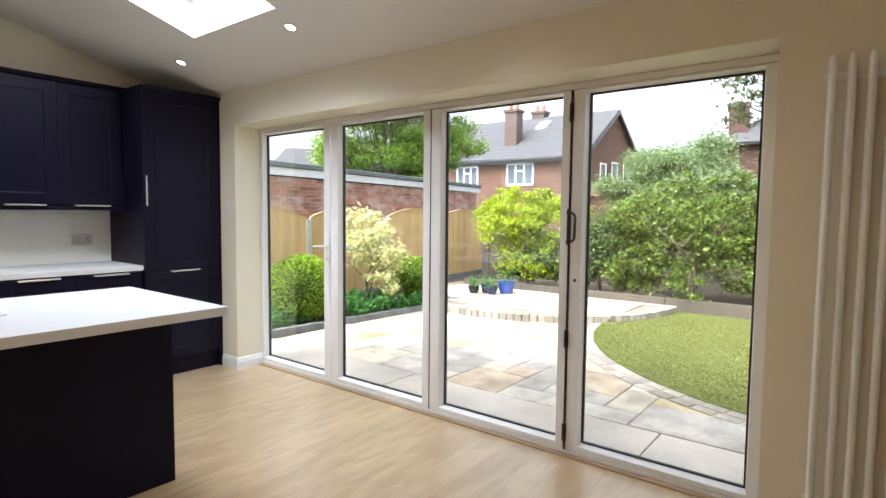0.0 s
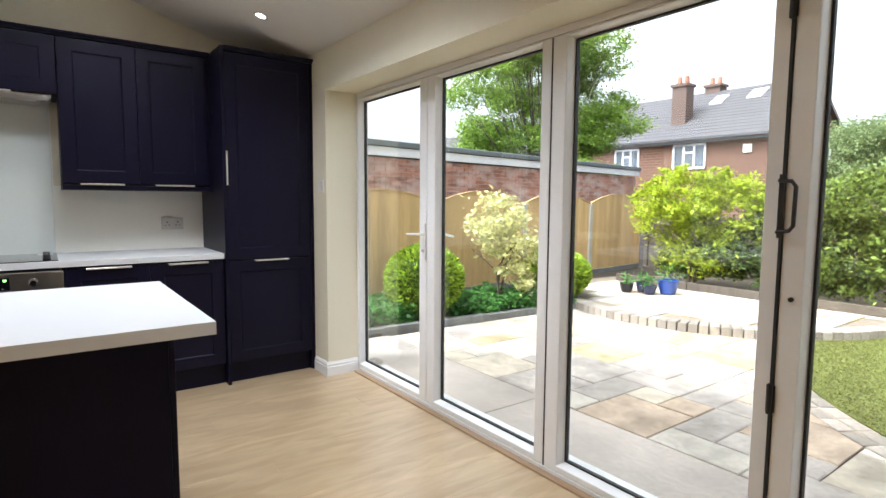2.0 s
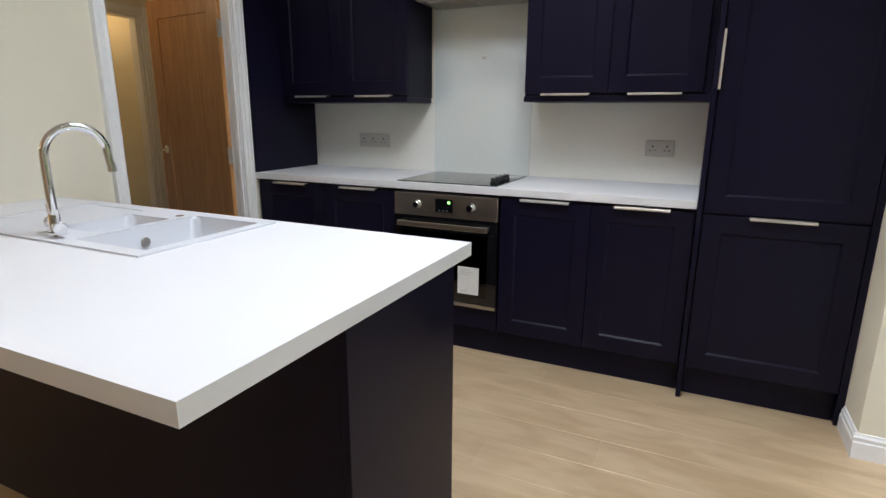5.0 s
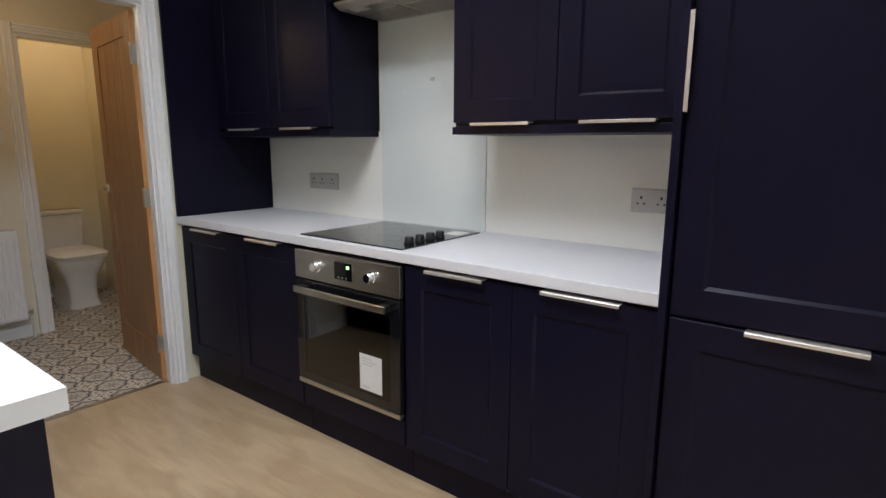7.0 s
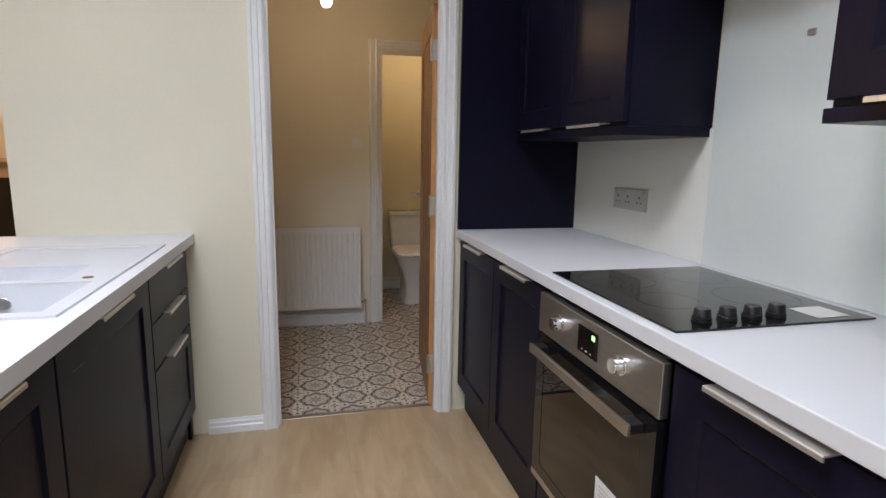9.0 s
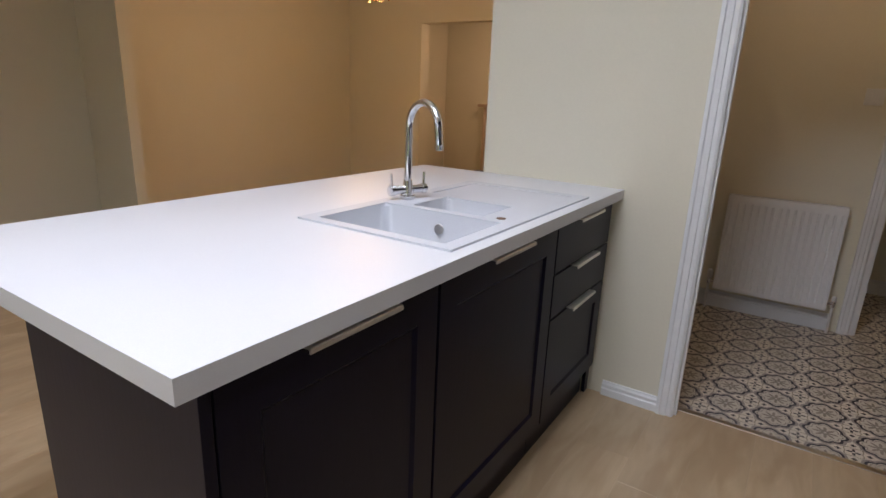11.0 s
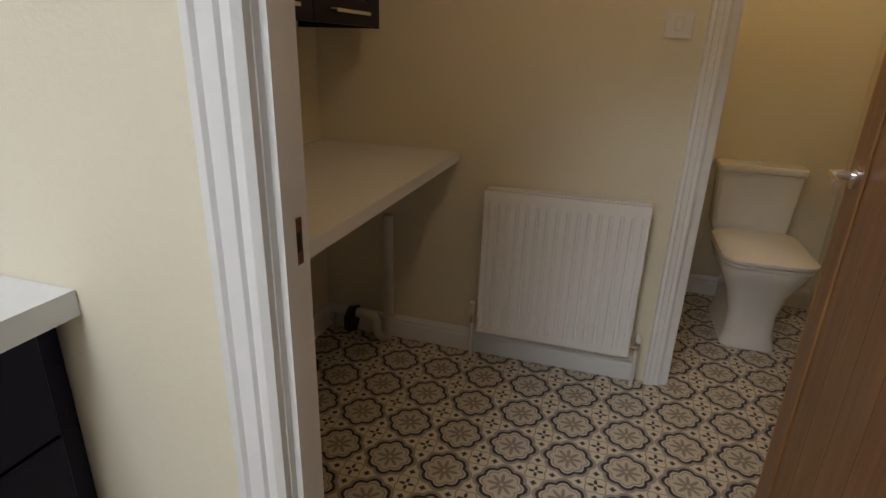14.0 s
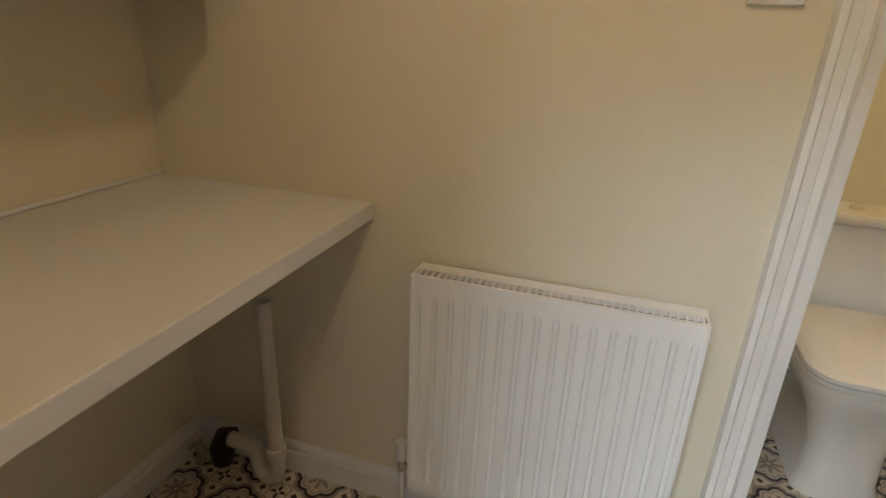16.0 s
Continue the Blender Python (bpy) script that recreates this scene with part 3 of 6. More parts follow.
def socket(name, at, rot, gangs, material, label, group="sockets"):
    w = {1: 0.086, 2: 0.146, 3: 0.232}[gangs]
    s = thing(name, at, label, "wall socket" if name != "light_switch" else "light switch", group)
    s.rotation_euler = (0, 0, radians(rot))
    part("plate", B(0, 0.009, -w / 2, w / 2, -0.043, 0.043, bevel=0.003), material, s)
    cs = {1: [0], 2: [-0.036, 0.036], 3: [-0.08, -0.01, 0.07]}[gangs]
    for c in cs:
        if name == "light_switch":
            part("rocker", B(0.009, 0.0135, c - 0.013, c + 0.013, -0.02, 0.02, bevel=0.002), material, s)
            continue
        bm = bmesh.new()
        box(bm, 0.0092, 0.0098, c - 0.004, c + 0.004, 0.006, 0.016)
        box(bm, 0.0092, 0.0098, c - 0.015, c - 0.008, -0.014, -0.008)
        box(bm, 0.0092, 0.0098, c + 0.008, c + 0.015, -0.014, -0.008)
        part("holes", bm, M_BLACK, s, "dark socket holes")
        part("rocker", B(0.009, 0.012, c - 0.007 + (0.02 if c > 0 else -0.02), c + 0.007 + (0.02 if c > 0 else -0.02), 0.020, 0.034, bevel=0.001), material, s)
    return s


socket("wall_socket", (XW + 0.0085, 0.985, 1.105), 0, 3, M_PLATEGREY, "satin grey triple plate on the splash panel")
socket("wall_socket", (XW + 0.0085, 2.767, 1.107), 0, 2, M_PLATEGREY, "satin grey double socket beside the tall cabinet")
socket("wall_socket", (UX1, -0.347, 1.075), 180, 2, M_PLATE, "white double socket above the utility worktop")
socket("wall_socket", (UX1, -0.345, 0.21), 180, 2, M_PLATE, "white double socket under the utility worktop")
socket("light_switch", (-4.118, UY, 1.338), 90, 1, M_PLATE, "white light switch beside the toilet door")
socket("light_switch", (-4.31, YN, 1.385), -90, 1, M_PLATE, "white spur plate beside the folding doors")


def build_hob():
    h = thing("hob", (-4.735, 1.765, 0.9225), "black glass electric hob with four control knobs", "hob")
    part("glass_plate", B(-0.26, 0.26, -0.29, 0.29, 0, 0.005, bevel=0.0015), M_BLACKGLASS, h)
    for i in range(4):
        bm = bmesh.new()
        y = 0.245
        x = 0.155 - i * 0.065
        cyl(bm, (x, y - 0.01, 0.005), "z", 0.021, 0.008, 24, bevel=0.001)
        cyl(bm, (x, y - 0.01, 0.013), "z", 0.019, 0.02, 24, r2=0.017, bevel=0.002)
        part("knob", bm, M_BLACK, h, "black round hob knob", True)
    part("label", B(-0.21, -0.12, 0.19, 0.27, 0.0055, 0.0062), M_PLATE, h, "pale paper label on the hob")
    rng = M_PLATEGREY
    for cx, cy, r in ((0.12, -0.16, 0.105), (-0.13, -0.15, 0.085), (0.12, 0.07, 0.075), (-0.13, 0.08, 0.10)):
        bm = bmesh.new()
        n = 40
        rings(bm, [[(cx + (r + e) * math.cos(k * 2 * math.pi / n), cy + (r + e) * math.sin(k * 2 * math.pi / n), 0.0053) for k in range(n)] for e in (0, 0.0012)], cap0=False, cap1=False)
        part("cooking_zone", bm, surface("hob ring", (0.03, 0.03, 0.032), 0.2), h, "thin printed ring on the hob")


build_hob()


def build_oven():
    o = thing("oven", (-4.449, 1.776, 0.27), "built in stainless steel and black glass oven", "oven")
    w = 0.298
    part("body", B(-0.55, -0.012, -0.28, 0.28, 0.006, 0.60), M_BLACK, o)
    part("control_panel", B(-0.012, 0.010, -w, w, 0.478, 0.598, bevel=0.002), M_STEEL, o, "brushed steel control panel")
    # door: frame, glass and cavity
    door = part("door", B(-0.01, 0.012, -w, w, 0.40, 0.472), M_BLACKGLASS, o, "black glass oven door")
    for q in ((-w, w, 0.022, 0.0598), (-w, -w + 0.05, 0.06, 0.3998), (w - 0.05, w, 0.06, 0.3998)):
        part("door_border", B(-0.01, 0.012, *q), M_BLACKGLASS, door)
    part("door_glass", B(0.006, 0.011, -w + 0.05, w - 0.05, 0.06, 0.40), M_OVENGLASS, door, "dark see through door pane")
    part("door_strip", B(-0.01, 0.014, -w, w, 0.002, 0.021, bevel=0.002), M_STEEL, door, "steel strip along the foot of the door")
    bm = bmesh.new()
    box(bm, 0.045, 0.056, -0.26, 0.26, 0.425, 0.452, 0.003)
    part("door_handle", bm, M_STEEL, door, "steel bar handle of the oven")
    for y in (-0.235, 0.235):
        part("handle_bracket", B(0.0125, 0.0448, y - 0.022, y + 0.022, 0.427, 0.450, bevel=0.002), M_BLACK, door, "black bracket of the oven handle")
    lab = part("label", B(0.0125, 0.0135, 0.085, 0.205, 0.075, 0.225), M_PLATE, door, "white energy label stuck on the door")
    for i in range(3):
        part("print_line", B(0.0136, 0.014, 0.10, 0.155 + 0.02 * (i % 2), 0.205 - i * 0.012, 0.210 - i * 0.012), M_PLATEGREY, lab, "grey unreadable print")
    part("print_line", B(0.0136, 0.014, 0.10, 0.14, 0.088, 0.094), M_PLATEGREY, lab, "grey unreadable print")
    part("cavity_back", B(-0.011, -0.0105, -0.24, 0.24, 0.065, 0.395), surface("oven enamel", (0.13, 0.075, 0.045), 0.35, grain=(40, 0.2)), o, "brown enamel oven cavity")
    bm = bmesh.new()
    for z in (0.15, 0.27):
        for k in range(9):
            box(bm, -0.006, -0.003, -0.235, 0.235, z + k * 0.004, z + k * 0.004 + 0.0012)
    part("shelf", bm, M_STEEL, o, "wire shelf in the oven")
    for y in (-0.155, 0.155):
        bm = bmesh.new()
        cyl(bm, (0.010, y, 0.54), "x", 0.024, 0.006, 28, bevel=0.001)
        cyl(bm, (0.016, y, 0.54), "x", 0.020, 0.022, 28, r2=0.018, bevel=0.002)
        part("knob", bm, M_CHROME, o, "round metal oven knob", True)
    disp = part("display", B(0.0105, 0.0115, -0.05, 0.05, 0.505, 0.575), M_BLACKGLASS, o, "black clock display")
    part("digits", B(0.0116, 0.0118, 0.020, 0.036, 0.552, 0.565), glowing("green digits", (0.25, 1.0, 0.1), 1.2), disp, "small green lit digits")
    bm = bmesh.new()
    for k in range(3):
        box(bm, 0.0116, 0.0118, -0.03 + k * 0.022, -0.022 + k * 0.022, 0.512, 0.516)
    part("buttons", bm, M_PLATEGREY, disp, "small grey touch marks")


build_oven()


def build_hood():
    h = thing("extractor_hood", (-5.04, 1.753, 1.880), "slim steel extractor hood under the lift up cabinet", "extractor hood")
    bm = bmesh.new()
    rings(bm, [[(0, -0.30, 0.001), (0.28, -0.30, 0.001), (0.28, 0.30, 0.001), (0, 0.30, 0.001)], [(0, -0.315, 0.022), (0.300, -0.315, 0.022), (0.300, 0.315, 0.022), (0, 0.315, 0.022)], [(0, -0.315, 0.034), (0.300, -0.315, 0.034), (0.300, 0.315, 0.034), (0, 0.315, 0.034)]])
    part("canopy", bm, M_STEEL, h)
    for y in (-0.14, 0.14):
        filt = part("filter", B(0.05, 0.22, y - 0.12, y + 0.12, -0.004, 0.0), M_STEEL, h, "ribbed metal grease filter")
        for k in range(14):
            part("rib", B(0.055, 0.215, y - 0.115 + k * 0.0167, y - 0.108 + k * 0.0167, -0.0065, -0.0041), M_STEEL, filt)
    for y in (-0.2, 0.2):
        part("lamp", B(0.235, 0.275, y - 0.04, y + 0.04, -0.003, 0.0), M_PLATE, h, "small frosted hood lamp, off")


build_hood()

# ---- peninsula ----
PX0, PX1, PY = -3.285, -2.29, 2.40
BOWLS = ((-3.205, -2.79, 1.39, 1.68, 0.17), (-3.125, -2.875, 1.165, 1.36, 0.10))


def slab_with_holes(x0, x1, y0, y1, z0, z1, holes):
    """One welded slab with square holes (x0, x1, y0, y1) through it."""
    bm = bmesh.new()
    xs = sorted({x0, x1, *[v for h in holes for v in h[:2]]})
    ys = sorted({y0, y1, *[v for h in holes for v in h[2:4]]})
    full = {(i, j) for i in range(len(xs) - 1) for j in range(len(ys) - 1)
            if not any(h[0] <= xs[i] < h[1] and h[2] <= ys[j] < h[3] for h in holes)}
    vs = {(i, j, k): bm.verts.new((x, y, z)) for i, x in enumerate(xs) for j, y in enumerate(ys) for k, z in enumerate((z0, z1))}
    for i, j in full:
        bm.faces.new([vs[i, j, 0], vs[i, j + 1, 0], vs[i + 1, j + 1, 0], vs[i + 1, j, 0]])
        bm.faces.new([vs[i, j, 1], vs[i + 1, j, 1], vs[i + 1, j + 1, 1], vs[i, j + 1, 1]])
        for di, dj, a, b in ((-1, 0, (i, j), (i, j + 1)), (1, 0, (i + 1, j), (i + 1, j + 1)), (0, -1, (i, j), (i + 1, j)), (0, 1, (i, j + 1), (i + 1, j + 1))):
            if (i + di, j + dj) not in full:
                bm.faces.new([vs[(*a, 0)], vs[(*b, 0)], vs[(*b, 1)], vs[(*a, 1)]])
    for v in [v for v in bm.verts if not v.link_faces]:
        bm.verts.remove(v)
    return bm


solid("worktop", slab_with_holes(0, PX1 - PX0, 0, PY - YS - 0.002, 0, 0.039, [(b[0] - 0.01 - PX0, b[1] + 0.01 - PX0, b[2] - 0.01 - YS, b[3] + 0.01 - YS) for b in BOWLS]), M_TOP,
      "white laminate worktop of the peninsula", "worktop", "worktops", at=(PX0, YS + 0.002, 0.8835))
FI = -3.258
cabinet("base_cabinet", FI, 1.775, 2.335, 0, ZT, 0.515, [(1.777, 2.333, 0.15, 0.872, "top")], "dark navy single door cabinet at the end of the peninsula", "kitchen cabinet", "peninsula cabinets", flip=True)
cabinet("base_cabinet", FI, 1.095, 1.774, 0, ZT, 0.515, [(1.097, 1.772, 0.15, 0.872, "top")], "dark navy sink cabinet with one wide door", "kitchen cabinet", "peninsula cabinets", flip=True, body_top=0.70)
cabinet("drawer_cabinet", FI, 0.525, 1.094, 0, ZT, 0.515, [(0.527, 1.092, 0.15, 0.545, "top"), (0.527, 1.092, 0.548, 0.705, "top"), (0.527, 1.092, 0.708, 0.872, "top")], "dark navy three drawer cabinet beside the wall", "kitchen cabinet", "peninsula cabinets", flip=True)
solid("end_panel", B(0, 0.542, 0, 0.02, 0, 0.882, bevel=0.001), M_NAVY, "dark end panel of the peninsula", "cabinet panel", "end panels", at=(-3.262, 2.337, 0))
solid("back_panel", B(0, 0.018, 0, 1.85, 0, 0.882, bevel=0.001), M_NAVY, "long dark back panel of the peninsula", "cabinet panel", "end panels", at=(-2.738, 0.486, 0))
solid("filler", B(0.045, 0.06, 0, 0.04, 0, 0.882), M_NAVY, "narrow dark filler strip at the wall", "cabinet panel", "end panels", at=(FI - 0.02, 0.484, 0))


def rrect(x0, x1, y0, y1, r, z, n=5):
    out = []
    for cx, cy, a0 in ((x1 - r, y1 - r, 0), (x0 + r, y1 - r, 90), (x0 + r, y0 + r, 180), (x1 - r, y0 + r, 270)):
        for k in range(n + 1):
            a = radians(a0 + 90 * k / n)
            out.append((cx + r * math.cos(a), cy + r * math.sin(a), z))
    return out



def build_sink():
    """The bowls hang through holes in the worktop; the rim stands a little proud of it."""
    s = thing("sink", (0, 0, 0.9227), "white composite sink with two bowls and a drainer", "sink")
    x0, x1, y0, y1 = -3.245, -2.745, 0.79, 1.715
    bm = slab_with_holes(x0, x1, y0, y1, 0, 0.006, [*[b[:4] for b in BOWLS], (-3.20, -2.79, 0.835, 1.135)])
    part("rim", bm, M_SINK, s)
    bm = bmesh.new()
    rings(bm, [[(-3.20, 0.835, 0.0015), (-2.79, 0.835, 0.0015), (-2.79, 1.135, 0.0008), (-3.20, 1.135, 0.0008)], [(-3.20, 0.835, 0.0035), (-2.79, 0.835, 0.0035), (-2.79, 1.135, 0.002), (-3.20, 1.135, 0.002)]])
    part("drainer", bm, M_SINK, s)
    for nm, (a, b, c, d, deep) in zip(("bowl", "half_bowl"), BOWLS):
        bm = bmesh.new()
        rings(bm, [rrect(a - 0.001, b + 0.001, c - 0.001, d + 0.001, 0.003, 0.0055), rrect(a, b, c, d, 0.03, -0.002), rrect(a + 0.008, b - 0.008, c + 0.008, d - 0.008, 0.04, -deep + 0.03),
                   rrect(a + 0.03, b - 0.03, c + 0.03, d - 0.03, 0.04, -deep)], cap0=False)
        bmesh.ops.reverse_faces(bm, faces=bm.faces)
        part(nm, bm, M_SINK, s, smooth=True)
        cx, cy = (a + b) / 2, (c + d) / 2
        bm = bmesh.new()
        cyl(bm, (cx, cy, -deep + 0.0005), "z", 0.038, 0.003, 24, bevel=0.001)
        cyl(bm, (cx, cy, -deep + 0.0035), "z", 0.024, 0.003, 20)
        part("waste", bm, M_CHROME, s, "round chrome sink waste", True)
    bm = bmesh.new()
    cyl(bm, (-3.00, BOWLS[0][2] + 0.004, -0.045), "y", 0.016, 0.006, 20, bevel=0.001)
    cyl(bm, (-3.00, BOWLS[0][2] + 0.0102, -0.045), "y", 0.011, 0.001, 20)
    part("overflow", bm, M_STEEL, s, "round chrome overflow cover", True)
    bm = bmesh.new()
    cyl(bm, (-3.178, 1.345, 0.0062), "z", 0.014, 0.0012, 20)
    part("knockout", bm, surface("brown hole", (0.16, 0.09, 0.05), 0.6), s, "brown round spare tap hole")
    return s


build_sink()


def build_tap():
    t = thing("tap", (-2.800, 1.290, 0.929), "tall chrome swan neck kitchen tap with two levers", "tap")
    t.rotation_euler = (0, 0, radians(-20))
    bm = bmesh.new()
    cyl(bm, (0, 0, 0), "z", 0.026, 0.012, 24, bevel=0.002)
    cyl(bm, (0, 0, 0.012), "z", 0.019, 0.05, 24, r2=0.015, bevel=0.001)
    part("base", bm, M_CHROME, t, smooth=True)
    bm = bmesh.new()
    arc = [(-0.080 + 0.080 * math.cos(radians(a)), 0, 0.228 + 0.082 * math.sin(radians(a))) for a in range(0, 181, 12)]
    tube(bm, [(0, 0, 0.05), (0, 0, 0.15), *arc, (-0.162, 0, 0.208), (-0.166, 0, 0.190)], [0.012] * (len(arc) + 2) + [0.012, 0.0125], 16)
    part("spout", bm, M_CHROME, t, smooth=True)
    bm = bmesh.new()
    cyl(bm, (-0.1665, 0, 0.174), "z", 0.0135, 0.018, 16, bevel=0.001)
    part("aerator", bm, M_CHROME, t, smooth=True)
    for s in (-1, 1):
        bm = bmesh.new()
        cyl(bm, (0, s * 0.014, 0.030), "y", 0.014, s * 0.04, 20, bevel=0.001)
        cyl(bm, (0, s * 0.052, 0.030), "y", 0.018, s * 0.018, 20, bevel=0.002)
        tube(bm, [(0, s * 0.062, 0.04), (0.002, s * 0.064, 0.085)], [0.005, 0.004], 10)
        part("lever", bm, M_CHROME, t, smooth=True)


build_tap()


# ---- radiators ----
def build_column_radiator():
    r = thing("column_radiator", (-0.195, 3.535, 0.225), "tall white vertical column radiator on the wall", "radiator")
    for i in range(8):
        x = 0.024 + i * 0.058
        bm = bmesh.new()
        n = 14
        loops = []
        for z, f in ((0, 0.5), (0.012, 0.85), (0.03, 1), (1.68, 1), (1.698, 0.85), (1.71, 0.5)):
            loops.append([(x + 0.0145 * f * math.cos(k * 2 * math.pi / n), 0.030 * f * math.sin(k * 2 * math.pi / n), z) for k in range(n)])
        rings(bm, loops)
        part("column", bm, M_RAD, r, smooth=True)
    for z in (0.03, 1.64):
        bm = bmesh.new()
        cyl(bm, (0.0, 0.04, z), "x", 0.016, 0.46, 16, bevel=0.002)
        part("header", bm, M_RAD, r, smooth=True)
    for x in (0.08, 0.38):
        part("bracket", B(x - 0.015, x + 0.015, 0.055, 0.094, 1.45, 1.5), M_RAD, r)
    for x in (0.03, 0.43):
        bm = bmesh.new()
        tube(bm, [(x, 0.04, 0.02), (x, 0.04, -0.1), (x, 0.04, -0.222)], 0.0075, 10)
        part("pipe", bm, M_CHROME, r, smooth=True)


build_column_radiator()


def build_panel_radiator():
    r = thing("panel_radiator", (-3.825, -1.0, 0.145), "white ribbed panel radiator below the light switch wall", "radiator")
    w, h = 0.30, 0.60
    bm = bmesh.new()
    n = 16
    pitch = 2 * w / n
    xs = []
    for i in range(n):
        x = -w + i * pitch
        xs += [(x + 0.002, 0), (x + pitch * 0.30, 0), (x + pitch * 0.40, -0.008), (x + pitch * 0.60, -0.008), (x + pitch * 0.70, 0)]
    xs = [(-w, 0)] + xs[1:] + [(w, 0)]
    loops = []
    for z, k in ((0.0, 0), (0.03, 0), (0.045, 1), (h - 0.06, 1), (h - 0.045, 0), (h - 0.008, 0)):
        loops.append([(x, 0.022 + y * k, z) for x, y in xs])
    rings(bm, loops, closed=False, cap0=False, cap1=False)
    part("front_panel", bm, M_RAD, r, smooth=True)
    part("back_panel", B(-w, w, -0.055, -0.03, 0, h), M_RAD, r)
    for x in (-w, w - 0.006):
        part("side_cover", B(x, x + 0.006, -0.029, 0.0245, 0.002, h, bevel=0.001), M_RAD, r)
    bm = bmesh.new()
    box(bm, -w + 0.006, w - 0.006, 0.010, 0.0215, h - 0.012, h)
    box(bm, -w + 0.006, w - 0.006, -0.029, -0.018, h - 0.012, h)
    m = 38
    for i in range(m + 1):
        x = -w + 0.01 + i * (2 * w - 0.024) / m
        box(bm, x, x + 0.0038, -0.018, 0.010, h - 0.005, h - 0.001)
    part("top_grille", bm, M_RAD, r, "white slotted top grille")
    # filler block; its near-black colour stands in for shade under the slots
    part("inner", B(-w + 0.008, w - 0.008, -0.028, 0.0095, 0.01, h - 0.013), M_SHADOWGREY, r, "near black block for the shade inside the radiator")
    bm = bmesh.new()
    cyl(bm, (-w - 0.012, -0.015, h - 0.045), "x", 0.008, 0.014, 12)
    part("bleed_plug", bm, M_PLATE, r, smooth=True)
    for x, s in ((w, 1), (-w, -1)):
        v = part("valve", (lambda b: (cyl(b, (x + s * 0.001, -0.015, 0.035), "x", 0.009, s * 0.03, 14), cyl(b, (x + s * 0.031, -0.015, 0.018), "z", 0.011, 0.035, 14, bevel=0.001), b)[-1])(bmesh.new()), M_CHROME, r, "chrome radiator valve", True)
        bm = bmesh.new()
        if s > 0:
            cyl(bm, (x + s * 0.031, -0.015, 0.054), "z", 0.017, 0.06, 18, r2=0.015, bevel=0.004)
        else:
            cyl(bm, (x + s * 0.031, -0.015, 0.054), "z", 0.012, 0.03, 18, r2=0.010, bevel=0.003)
        part("valve_cap", bm, M_PLATE, v, "white plastic valve head", True)
        bm = bmesh.new()
        tube(bm, [(x + s * 0.031, -0.015, 0.02), (x + s * 0.031, -0.015, -0.144)], 0.0075, 12)
        part("pipe", bm, M_PLATE, r, "white painted radiator pipe", True)


build_panel_radiator()

# ---- utility room ----
solid("utility_worktop", B(0, 0.605, 0, YS2 - UY - 0.004, 0, 0.04, bevel=0.003), M_TOP, "white laminate utility worktop without cabinets below", "worktop", "worktops", at=(-3.397, UY + 0.002, 0.828))
solid("sealant", B(0, 0.006, 0, YS2 - UY - 0.004, 0, 0.01, bevel=0.002), M_TRIM, "thin white sealant strip behind the utility worktop", "sealant", at=(UX1 - 0.007, UY + 0.002, 0.869))


def build_utility_cabinet():
    c = thing("wall_cabinet", (-2.95, -0.50, 1.30), "dark wall cabinet with a white carcass above the utility worktop", "kitchen cabinet", "wall cabinets")
    part("body", B(-0.14, 0.158, -0.44, 0.44, 0.03, 0.72), M_TOP, c, "white cabinet carcass")
    part("end_panel", B(-0.16, 0.158, -0.46, -0.441, 0, 0.72), M_NAVY, c, "dark side panel")
    part("end_panel", B(-0.16, 0.158, 0.441, 0.46, 0, 0.72), M_NAVY, c, "dark side panel")
    for y0 in (-0.438, 0.001):
        bm = bmesh.new()
        shaker(bm, 0.436, 0.70)
        d = part("door", bm, M_NAVY, c)
        d.rotation_euler = (0, 0, math.pi)
        d.location = (-0.162, y0 + 0.437, 0.004)
        bm = bmesh.new()
        lip(bm, 0.1, 0.336, 0.04)
        part("handle", bm, M_HANDLE, d, "slim satin metal edge handle")


build_utility_cabinet()


def build_waste():
    w = thing("waste_pipe", (-3.13, -0.985, 0), "white plastic washing machine standpipe and trap with a black coupling", "waste pipe")
    bm = bmesh.new()
    tube(bm, [(0.0, 0, 0.60), (0, 0, 0.11)], 0.021, 16, caps=False)
    tube(bm, [(0.0, 0, 0.60), (0, 0, 0.5)], 0.018, 16, caps=False)
    part("standpipe", bm, M_PIPE, w, smooth=True)
    bm = bmesh.new()
    cyl(bm, (0, 0, 0.115), "z", 0.028, 0.035, 20, bevel=0.003)
    part("collar", bm, M_PIPE, w, smooth=True)
    bm = bmesh.new()
    tube(bm, [(0, 0, 0.12), (0, 0, 0.07), (0.008, 0, 0.042), (0.03, 0, 0.03), (0.052, 0, 0.042), (0.06, 0, 0.07), (0.062, 0, 0.10), (0.075, 0, 0.125), (0.10, 0, 0.13), (0.15, 0, 0.13)], 0.022, 16)
    part("trap", bm, M_PIPE, w, smooth=True)
    bm = bmesh.new()
    tube(bm, [(0.15, 0.0, 0.13), (0.165, 0, 0.13), (0.175, 0.01, 0.10), (0.18, 0.01, 0.05)], [0.034, 0.036, 0.036, 0.03], 16)
    part("coupling", bm, M_BLACK, w, "black rubber pipe coupling", True)
    bm = bmesh.new()
    tube(bm, [(0.255, 0.02, 0.02), (0.255, 0.02, 0.09)], 0.0075, 10)
    cyl(bm, (0.255, 0.02, 0.09), "z", 0.012, 0.03, 12, bevel=0.002)
    tube(bm, [(0.255, 0.02, 0.105), (0.255, 0.055, 0.105)], 0.006, 8)
    part("stopcock", bm, M_STEEL, w, "small metal water valve", True)


build_waste()


